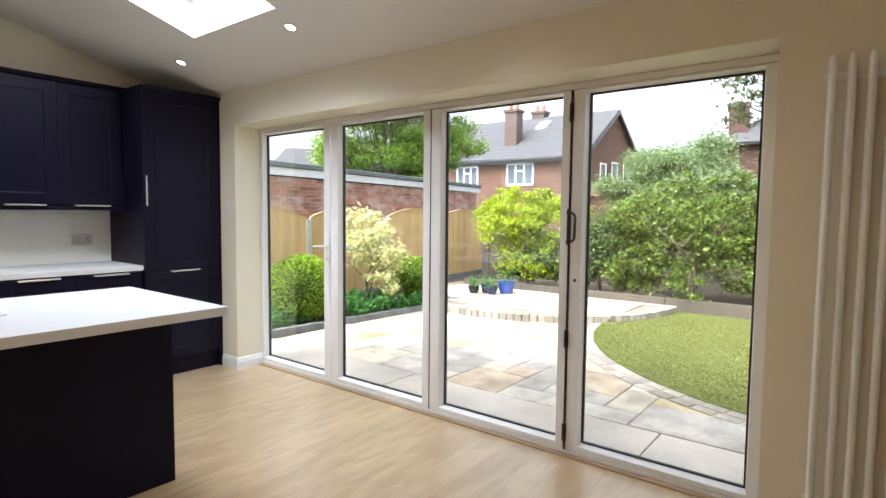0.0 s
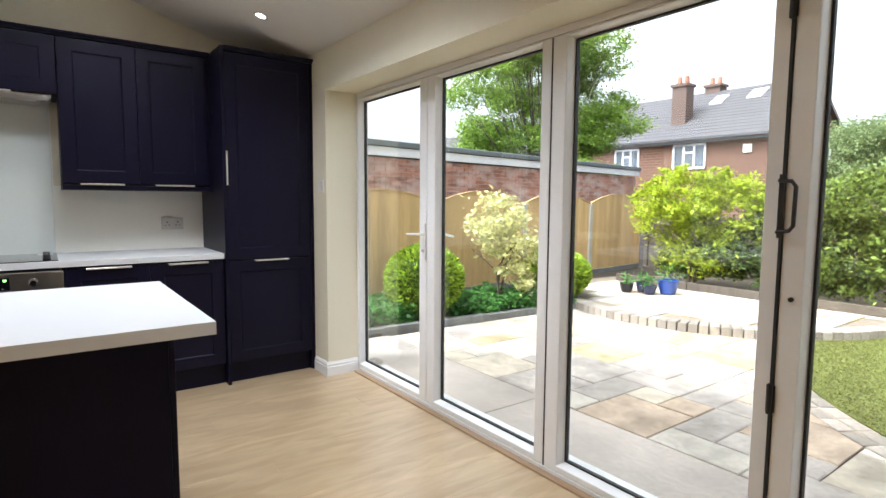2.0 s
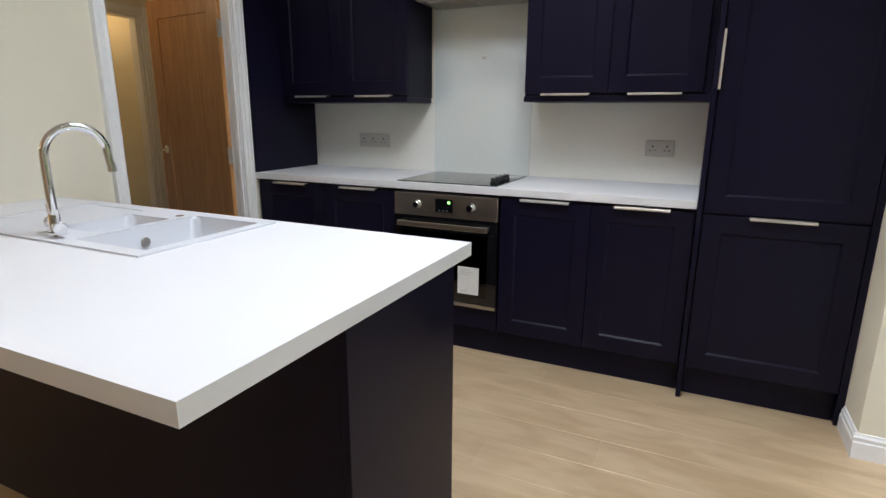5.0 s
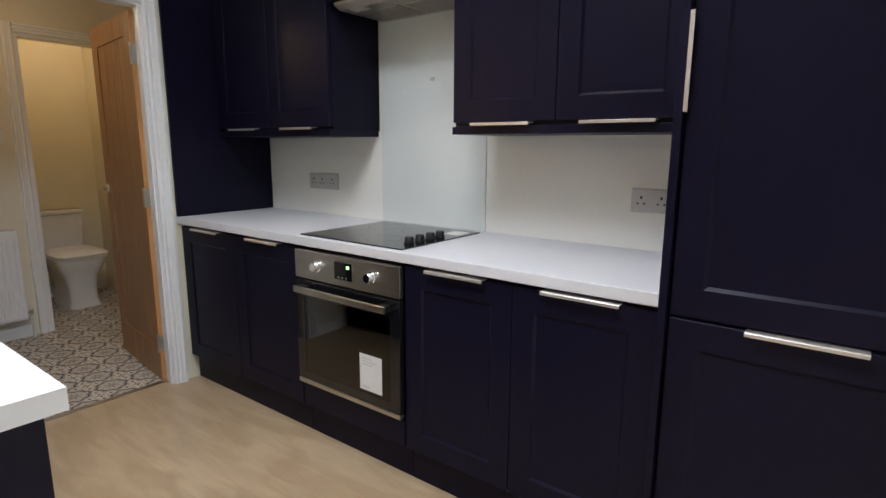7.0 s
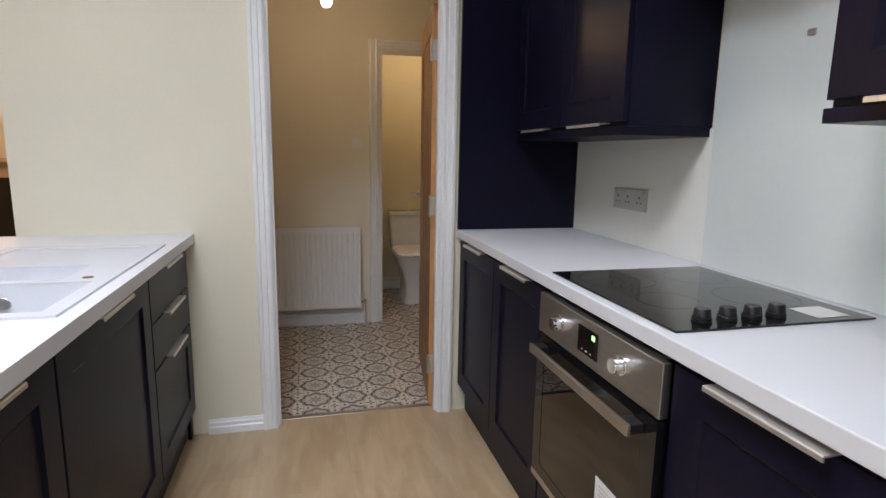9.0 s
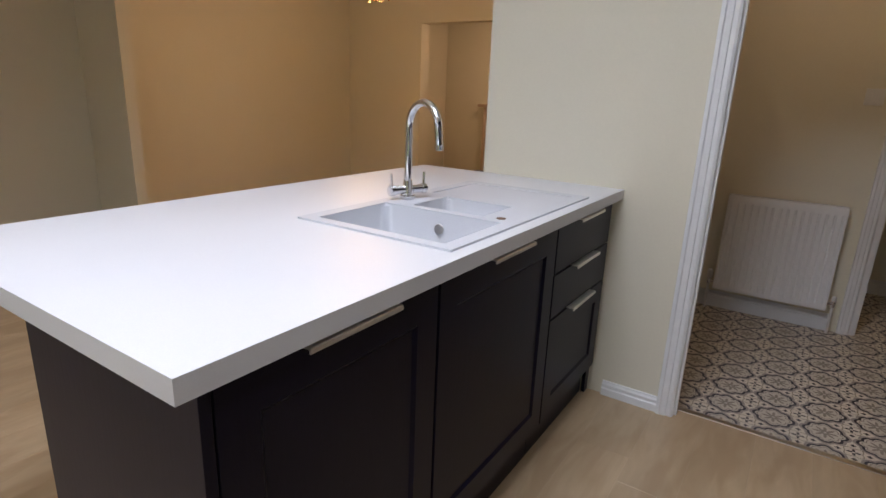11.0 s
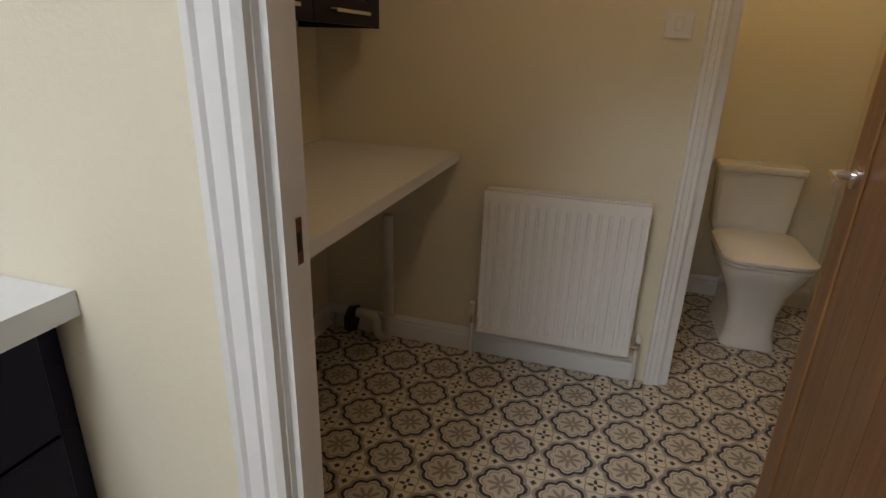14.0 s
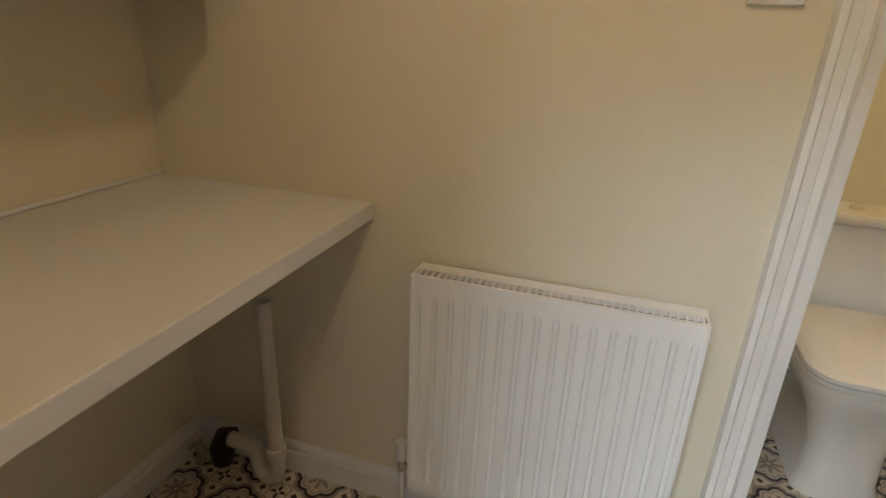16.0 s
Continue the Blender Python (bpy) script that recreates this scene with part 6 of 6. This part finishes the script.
part("alarm_box", B(-1.15, -0.75, -0.1, -0.001, 4.35, 4.75), M_FASCIA, HA, "small white alarm box")


def build_dark_house():
    h = thing("house", (-5.2, 28.4, GZ), "dark red brick house with slate roof behind the trees", "house")
    h.rotation_euler = (0, 0, math.radians(8))
    part("wall", B(0, 11, 0, 9, 0, 5.2), M_HOUSE2, h)
    bm = bmesh.new()
    rings(bm, [[(-0.3, -0.3, 5.201), (11.3, -0.3, 5.201), (11.3, 9.3, 5.201), (-0.3, 9.3, 5.201)], [(3.4, 4.4, 8.2), (8, 4.4, 8.2), (8, 4.6, 8.2), (3.4, 4.6, 8.2)]])
    part("roof", bm, M_SLATE, h, "grey slate hipped roof")
    bm = bmesh.new()
    box(bm, -0.42, 11.4, -0.42, -0.31, 5.08, 5.2)
    part("gutter", bm, M_BLACK, h, "dark gutter")
    c = part("chimney", B(0.05, 0.85, 0.5, 1.3, 5.25, 6.9), M_HOUSE2, h, "tall brick chimney stack")
    part("cap", B(-0.02, 0.92, 0.43, 1.37, 6.901, 7.02), M_HOUSE2, c)
    wn = part("window", B(3.2, 4.6, -0.03, -0.001, 2.6, 3.9), M_PANE, h, "white framed window")
    bm = bmesh.new()
    for q in ((3.15, 4.65, 2.55, 2.65), (3.15, 4.65, 3.85, 3.95), (3.15, 3.25, 2.651, 3.849), (4.55, 4.65, 2.651, 3.849), (3.85, 3.95, 2.651, 3.849)):
        box(bm, q[0], q[1], -0.07, -0.031, q[2], q[3])
    part("window_frame", bm, M_FASCIA, wn, "white window frame")


build_dark_house()


def build_far_house():
    h = thing("house", (-48, 34, GZ), "distant house with a pale grey roof", "house")
    h.rotation_euler = (0, 0, math.radians(50))
    part("wall", B(0, 18, 0, 10, 0, 5.6), M_HOUSE, h)
    bm = bmesh.new()
    rings(bm, [[(-0.4, -0.4, 5.601), (18.4, -0.4, 5.601), (18.4, 10.4, 5.601), (-0.4, 10.4, 5.601)], [(1.5, 4.9, 8.9), (16.5, 4.9, 8.9), (16.5, 5.1, 8.9), (1.5, 5.1, 8.9)]])
    part("roof", bm, M_SLATE, h, "grey slate roof")
    part("chimney", B(11, 12.2, 3.5, 4.5, 7.9, 10.2), M_HOUSE, h, "brick chimney stack")


build_far_house()

# ---- planting ----
bt = [("box_ball", (-6.05, 5.72, G), 0.50, 0.50, 0.44, 31), ("box_ball", (-5.98, 7.98, G), 0.54, 0.50, 0.36, 32)]
for nm, base, rx, ry, rz, seed in bt:
    z = base[2] + rz + 0.06
    pts = np.concatenate([blob_points(9500, (base[0], base[1], z), (rx, ry, rz), seed, 0.10, 40, 0.06), blob_points(2500, (base[0], base[1], z - 0.1), (rx * 0.93, ry * 0.93, rz), seed + 5, 0.5, 12, 0.1)])
    p = shrub(nm, base, "round clipped box bush with bright new growth", "bush", M_BOX, pts[pts[:, 2] > G], 0.029, 0.3, seed, 0.5, 0.1, 0.02, "clipped bushes")
    # solid core; its darker green paints the shade seen between the leaves
    bm = bmesh.new()
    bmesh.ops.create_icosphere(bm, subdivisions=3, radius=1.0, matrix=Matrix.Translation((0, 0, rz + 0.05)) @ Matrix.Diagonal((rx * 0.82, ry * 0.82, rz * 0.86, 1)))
    part("inner_growth", bm, leaf_material("shaded leaves", (0.10, 0.16, 0.02), 0.3, 0.0), p, "dark core ball with the shade between the leaves in its colour")
shrub("variegated_shrub", (-6.0, 6.85, G), "airy shrub with cream and yellow edged leaves", "shrub", M_CREAMLEAF,
      cluster_points(2700, [(-6.0, 6.85, 1.05, 0.38, 0.36, 0.32), (-5.85, 7.0, 0.72, 0.50, 0.36, 0.24), (-5.75, 6.9, 0.32, 0.28, 0.25, 0.2)], 5, 0.3), 0.042, 0.55, 5, 0.42, 0.35, 0.018)
r = np.random.RandomState(2)
k = 5200
bx, by = r.uniform(0, 1, k), r.uniform(0, 1, k)
pts = np.stack([-5.66 + 0.25 * by - 1.0 * bx ** 1.3, 5.9 + 1.9 * by, G + 0.05 + 0.30 * r.uniform(0.2, 1, k) * (0.6 + 0.4 * np.sin(by * 17) * np.cos(bx * 9))], 1)
tagged(leaves("ground_cover", pts, 0.036, M_BEDLEAF, None, 6, 0.6, 0.5), "low green leafy ground cover along the kerb", "ground cover", kind="stuff")
k = 3000
pts = np.stack([-5.75 - 1.0 * r.uniform(0, 1, k), 4.4 + 1.3 * r.uniform(0, 1, k), G + 0.04 + 0.24 * r.uniform(0, 1, k)], 1)
tagged(leaves("ground_cover", pts, 0.034, M_BEDLEAF, None, 7, 0.6, 0.5), "low green leaves beside the clipped bush", "ground cover", kind="stuff")
shrub("lime_shrub", (-5.4, 10.55, G), "broad shrub with fresh lime green leaves", "shrub", M_LIME,
      cluster_points(15000, [*[(-5.35 + 0.95 * math.cos(a), 10.5, 1.15 + 0.62 * math.sin(a), 0.26, 0.25, 0.16) for a in (0.2, 0.55, 0.9, 1.3, 1.7, 2.1, 2.5, 2.9)], (-5.55, 10.5, 1.35, 0.85, 0.55, 0.42), (-4.9, 10.8, 1.1, 0.75, 0.55, 0.62), (-5.9, 10.5, 1.0, 0.5, 0.45, 0.4), (-5.3, 10.7, 0.5, 0.8, 0.45, 0.45)], 15, 0.24, 90), 0.040, 0.6, 15, 0.5, 0.45, 0.03)
shrub("hedge_shrub", (-3.9, 10.75, G), "tangled green shrub with bare stems at its foot", "shrub", M_HEDGE,
      cluster_points(19000, [(-3.7, 10.8, 0.95, 0.75, 0.5, 0.5), (-4.3, 10.9, 0.65, 0.6, 0.5, 0.5), (-3.3, 10.6, 0.45, 0.5, 0.4, 0.4), (-4.9, 10.75, 0.4, 0.6, 0.4, 0.35), (-5.6, 10.9, 0.35, 0.5, 0.4, 0.35), (-4.3, 10.6, 0.25, 0.5, 0.3, 0.25)], 16, 0.22, 90), 0.034, 0.5, 16, 0.5, 0.3, 0.03)
shrub("large_shrub", (-2.15, 10.15, G), "large loose green shrub with a forked pale trunk", "shrub", M_GREEN,
      cluster_points(30000, [*[(-2.0 + 1.2 * math.cos(a), 10.45, 1.15 + 0.72 * math.sin(a), 0.30, 0.3, 0.18) for a in (0.1, 0.5, 0.9, 1.35, 1.75, 2.15, 2.6, 3.0)], (-3.1, 10.45, 0.45, 0.5, 0.4, 0.4), (-2.5, 10.4, 0.75, 0.55, 0.4, 0.4), (-2.8, 10.6, 1.3, 0.85, 0.55, 0.5), (-1.9, 10.5, 1.2, 0.95, 0.6, 0.52), (-1.5, 10.6, 0.65, 0.8, 0.6, 0.5), (-2.2, 10.2, 0.35, 0.35, 0.3, 0.4), (-1.0, 10.9, 0.95, 0.8, 0.6, 0.55)], 17, 0.22, 60), 0.034, 0.9, 17, 0.5, 0.3, 0.032)
shrub("large_shrub", (0.6, 11.2, G), "large dark green shrub at the garden's edge", "shrub", M_HEDGE,
      cluster_points(28000, [(-0.3, 11.2, 0.75, 0.9, 0.7, 0.75), (0.7, 11.3, 1.0, 1.1, 0.7, 0.9), (1.9, 11.2, 1.1, 1.0, 0.7, 0.8), (3.2, 11.2, 1.2, 1.1, 0.7, 0.9)], 18, 0.22, 110), 0.036, 0.8, 18, 0.5, 0.3, 0.05)


def tree(name, base, label, mat, blobs, n, leaf, height, r0, seed, flat=0.4, fluff=0.42):
    t = thing(name, base, label, "tree")
    rnd = random.Random(seed)
    bm = bmesh.new()
    bx, by, bz = base
    tube(bm, [(0, 0, -0.2), (0.03, 0.02, height * 0.5), (0, 0, height)], [r0 * 1.3, r0, r0 * 0.7], 10)
    for b in blobs:
        tgt = Vector((b[0] - bx, b[1] - by, b[2] - bz))
        st = Vector((0, 0, height * rnd.uniform(0.75, 1)))
        mid = st.lerp(tgt, 0.5) + Vector((0, 0, -0.15))
        tube(bm, [st, mid, tgt], [r0 * 0.32, r0 * 0.2, r0 * 0.07], 6)
        for k in range(5):
            e = tgt + Vector((rnd.uniform(-1, 1) * b[3], rnd.uniform(-1, 1) * b[4], rnd.uniform(-0.7, 0.9) * b[5])) * 0.8
            tube(bm, [mid.lerp(tgt, rnd.random()), (mid + e) / 2 + Vector((0, 0, 0.1)), e], [r0 * 0.10, r0 * 0.06, r0 * 0.03], 5)
    part("trunk", bm, M_BARK, t, smooth=True)
    leaves("crown", cluster_points(n, blobs, seed, fluff) - np.array(base), leaf, mat, t, seed, 0.5, flat)
    return t


rt = random.Random(44)
blobs = []
for k in range(64):
    a, u = rt.uniform(0, 2 * math.pi), rt.uniform(0, 1)
    rr = (1.0 - 0.35 * u) * 3.1 * rt.uniform(0.3, 1)
    blobs.append((-13.2 + rr * math.cos(a), 15.2 + rr * math.sin(a), 1.5 + 6.6 * u, 0.75, 0.75, 0.4))
for k in range(5):
    blobs.append((-14.9 + rt.uniform(-0.8, 0.8), 13.9 + rt.uniform(-1.0, 1.0), rt.uniform(2.2, 4.2), 0.8, 0.8, 0.5))
blobs += [(x, y, z, 0.6, 0.6, 0.4) for x, y, z in ((-13.07, 11.69, 4.22), (-13.02, 11.96, 5.03), (-12.9, 12.19, 5.61), (-12.49, 12.3, 4.52), (-12.3, 12.33, 5.06), (-12.47, 12.68, 5.64))]
tree("tree", (-13.2, 15.2, GZ), "broad garden tree in fresh light green leaf", M_TREE, blobs, 130000, 0.052, 1.9, 0.07, 44, fluff=0.4)
tree("tree", (0.9, 11.9, G), "garden tree with thin overhanging branches", M_DULL, [(-1.45, 9.9, 2.9, 0.45, 0.4, 0.25), (-1.5, 10.0, 3.5, 0.5, 0.4, 0.3), (-1.05, 10.0, 2.3, 0.4, 0.4, 0.2), (-0.3, 10.2, 3.3, 0.6, 0.5, 0.35), (-0.5, 10.1, 2.75, 0.5, 0.4, 0.25), (-1.3, 10.0, 3.9, 0.5, 0.4, 0.3), (-1.1, 9.9, 3.3, 0.6, 0.5, 0.35), (-0.6, 10.0, 3.9, 0.7, 0.5, 0.4), (-0.9, 9.9, 2.65, 0.45, 0.4, 0.25), (0.3, 11, 4.2, 1.0, 0.9, 0.7), (1.2, 11.6, 4.6, 1.2, 1, 0.8)], 17000, 0.042, 2.6, 0.11, 45, fluff=0.3)
for base, w, h, seed, n in (((-8.6, 27.5, GZ), 1.9, 4.6, 51, 15000), ((-6.4, 27.0, GZ), 1.9, 4.9, 52, 15000), ((-3.2, 22.0, GZ), 1.5, 3.2, 53, 6000), ((-1.0, 20.0, GZ), 1.9, 3.0, 54, 7000), ((-24.5, 36.0, GZ), 2.5, 6.0, 55, 9000), ((-30, 31, GZ), 2.2, 5.4, 56, 9000), ((3.0, 19.0, GZ), 2.4, 5.2, 57, 9000)):
    rt = random.Random(seed)
    bl = [(base[0] + rt.uniform(-1, 1) * w * 0.7, base[1] + rt.uniform(-1, 1) * w * 0.7, base[2] + h * rt.uniform(0.45, 1.0), w * 0.30, w * 0.30, h * 0.09) for _ in range(15)]
    tree("tree", base, "distant leafy tree beyond the gardens", M_GREY, bl, n * 2, 0.065, h * 0.4, 0.09, seed, fluff=0.75)

# pots
def pot(at, r, h, mat, label, seed):
    h *= 0.8
    p = thing("flower_pot", at, label, "flower pot", "flower pots")
    bm = bmesh.new()
    n = 24
    rings(bm, [[(rr * math.cos(k * 2 * math.pi / n), rr * math.sin(k * 2 * math.pi / n), z) for k in range(n)] for rr, z in ((r * 0.7, 0.001), (r * 0.92, h * 0.5), (r, h * 0.9), (r * 1.06, h * 0.92), (r * 1.06, h), (r * 0.9, h), (r * 0.88, h * 0.85))])
    part("pot", bm, mat, p, smooth=True)
    pts = np.random.RandomState(seed).normal(size=(80, 3)) * np.array([r * 0.5, r * 0.5, h * 0.4]) + np.array([0, 0, h * 1.35])
    leaves("plant", pts, 0.03, M_BEDLEAF, p, seed, 0.35, 0.0)


M_BLUEPOT = surface("blue glazed pot", (0.03, 0.07, 0.28), 0.2, grain=(10, 0.1), coat=0.5)
M_DARKPOT = surface("dark blue glazed pot", (0.02, 0.025, 0.06), 0.25, grain=(10, 0.1), coat=0.4)
pot((-5.52, 9.05, ZP + 0.005), 0.10, 0.17, M_BLACK, "small black plastic plant pot on the raised patio", 1)
pot((-5.36, 9.22, ZP + 0.005), 0.10, 0.19, M_DARKPOT, "small dark blue glazed pot with a green plant", 2)
pot((-5.20, 9.15, ZP + 0.005), 0.10, 0.17, M_DARKPOT, "small dark glazed pot with a green plant", 3)
pot((-5.06, 9.40, ZP + 0.005), 0.15, 0.26, M_BLUEPOT, "larger bright blue glazed pot with a green plant", 4)


# ---- floors ----
def plank_floor(x0, x1, y0, y1, label):
    """Planks with their length along y."""
    root = structure("floor", B(x0, x1, y0, y1, -0.0038, -0.0002), M_FLOOR, label, "floor")
    rnd = random.Random(11)
    w, ln = 0.19, 1.28
    cache = {}
    x = x0
    while x < x1 - 1e-4:
        b = min(x + w, x1)
        y = y0 - rnd.uniform(0, ln)
        while y < y1 - 1e-4:
            a, c = max(y, y0), min(y + ln, y1)
            if c - a > 0.03:
                key = (round(b - x, 3), round(c - a, 3))
                if key not in cache:
                    bm = bmesh.new()
                    L, W, e = b - x, c - a, 0.0012
                    rings(bm, [[(0, 0, 0), (L, 0, 0), (L, W, 0), (0, W, 0)], [(0, 0, 0.0026), (L, 0, 0.0026), (L, W, 0.0026), (0, W, 0.0026)], [(e, e, 0.0034), (L - e, e, 0.0034), (L - e, W - e, 0.0034), (e, W - e, 0.0034)]])
                    me = mesh_of(bm, "plank")
                    me.materials.append(M_FLOOR)
                    cache[key] = me
                ob = new("plank", cache[key])
                ob.parent = root
                ob.location = (x, a, 0)
            y += ln
        x = b


plank_floor(XW, XE, 0.405, 3.90, "pale oak laminate floor of narrow planks")
plank_floor(OX0 + 0.001, 1.35, -5.45, 0.404, "pale oak laminate floor of the dining room")


def vinyl():
    """A printed pattern: cream ground, grey brown lobed medallions with dark outlines, small crosses between."""
    m = surface("patterned vinyl", (0.68, 0.62, 0.51), 0.38, grain=(60, 0.03), coarse=(2.5, 0.05), bump=0.0001, bump_scale=200, space="World")
    n, l = m.node_tree.nodes, m.node_tree.links
    bs = n["Principled BSDF"]
    src = bs.inputs["Base Color"].links[0].from_socket
    g = n.new("ShaderNodeNewGeometry")
    sp = n.new("ShaderNodeSeparateXYZ")
    l.new(g.outputs["Position"], sp.inputs[0])

    def M(op, a, b=None, c=None):
        x = n.new("ShaderNodeMath")
        x.operation = op
        for i, v in enumerate((a, b, c)):
            if v is None:
                continue
            if isinstance(v, (int, float)):
                x.inputs[i].default_value = v
            else:
                l.new(v, x.inputs[i])
        return x.outputs[0]

    P = 0.183
    def cell(o, off):
        return M("SUBTRACT", M("FRACT", M("ADD", M("DIVIDE", o, P), off)), 0.5)
    u, v = cell(sp.outputs[0], 0.13 + 40), cell(sp.outputs[1], 0.30 + 40)
    r = M("SQRT", M("ADD", M("MULTIPLY", u, u), M("MULTIPLY", v, v)))
    th = M("ARCTAN2", v, u)
    c4 = M("COSINE", M("MULTIPLY", th, 4))
    c8 = M("COSINE", M("MULTIPLY", th, 8))
    # lobed medallion outline
    R = M("ADD", M("ADD", 0.335, M("MULTIPLY", M("ABSOLUTE", c4), 0.062)), M("MULTIPLY", c4, 0.012))
    d = M("ABSOLUTE", M("SUBTRACT", r, R))
    outline = M("LESS_THAN", d, 0.029)
    inner_line = M("LESS_THAN", M("ABSOLUTE", M("SUBTRACT", r, M("SUBTRACT", R, 0.075))), 0.010)
    # flower in the middle
    fl = M("MULTIPLY", M("LESS_THAN", r, M("ADD", 0.16, M("MULTIPLY", c8, 0.085))), M("GREATER_THAN", r, 0.03))
    # links between medallions and crosses at the corners
    uu, vv = M("SUBTRACT", M("ABSOLUTE", u), 0.5), M("SUBTRACT", M("ABSOLUTE", v), 0.5)
    rc = M("SQRT", M("ADD", M("MULTIPLY", uu, uu), M("MULTIPLY", vv, vv)))
    thc = M("ARCTAN2", vv, uu)
    cc = M("COSINE", M("MULTIPLY", thc, 4))
    cross = M("MULTIPLY", M("LESS_THAN", rc, M("ADD", 0.075, M("MULTIPLY", cc, 0.055))), M("GREATER_THAN", rc, 0.028))
    ringc = M("LESS_THAN", M("ABSOLUTE", M("SUBTRACT", rc, M("ADD", 0.185, M("MULTIPLY", cc, -0.03)))), 0.012)
    a1 = M("MINIMUM", M("ABSOLUTE", u), M("ABSOLUTE", v))
    a2 = M("MAXIMUM", M("ABSOLUTE", u), M("ABSOLUTE", v))
    link = M("LESS_THAN", M("ADD", M("POWER", M("ABSOLUTE", M("SUBTRACT", a1, 0.22)), 0.8), M("POWER", M("ABSOLUTE", M("SUBTRACT", a2, 0.5)), 0.8)), 0.115)
    halo = M("LESS_THAN", M("ABSOLUTE", M("SUBTRACT", M("SUBTRACT", r, R), 0.03)), 0.058)
    inside = M("LESS_THAN", r, M("SUBTRACT", R, 0.034))

    def over(base, fac, col):
        x = n.new("ShaderNodeMix")
        x.data_type = "RGBA"
        x.inputs["B"].default_value = (*col, 1)
        l.new(fac, x.inputs["Factor"])
        l.new(base, x.inputs["A"])
        return x.outputs["Result"]

    o = over(src, inside, (0.58, 0.53, 0.44))
    o = over(o, halo, (0.34, 0.30, 0.26))
    o = over(o, ringc, (0.33, 0.28, 0.19))
    o = over(o, inner_line, (0.27, 0.235, 0.19))
    o = over(o, fl, (0.29, 0.25, 0.20))
    o = over(o, outline, (0.025, 0.022, 0.035))
    o = over(o, link, (0.045, 0.04, 0.042))
    o = over(o, cross, (0.05, 0.045, 0.045))
    l.new(o, bs.inputs["Base Color"])
    return m


M_VINYL = vinyl()
structure("floor_vinyl", B(XW, UX1, WY, 0.4, -0.0035, 0.001), M_VINYL, "patterned tile effect vinyl floor in cream and dark grey", "floor")
structure("threshold", B(DX0 + 0.028, DX1 - 0.028, 0.385, 0.42, 0.0012, 0.0065, bevel=0.002), M_STEEL, "thin metal strip between two floors", "threshold")
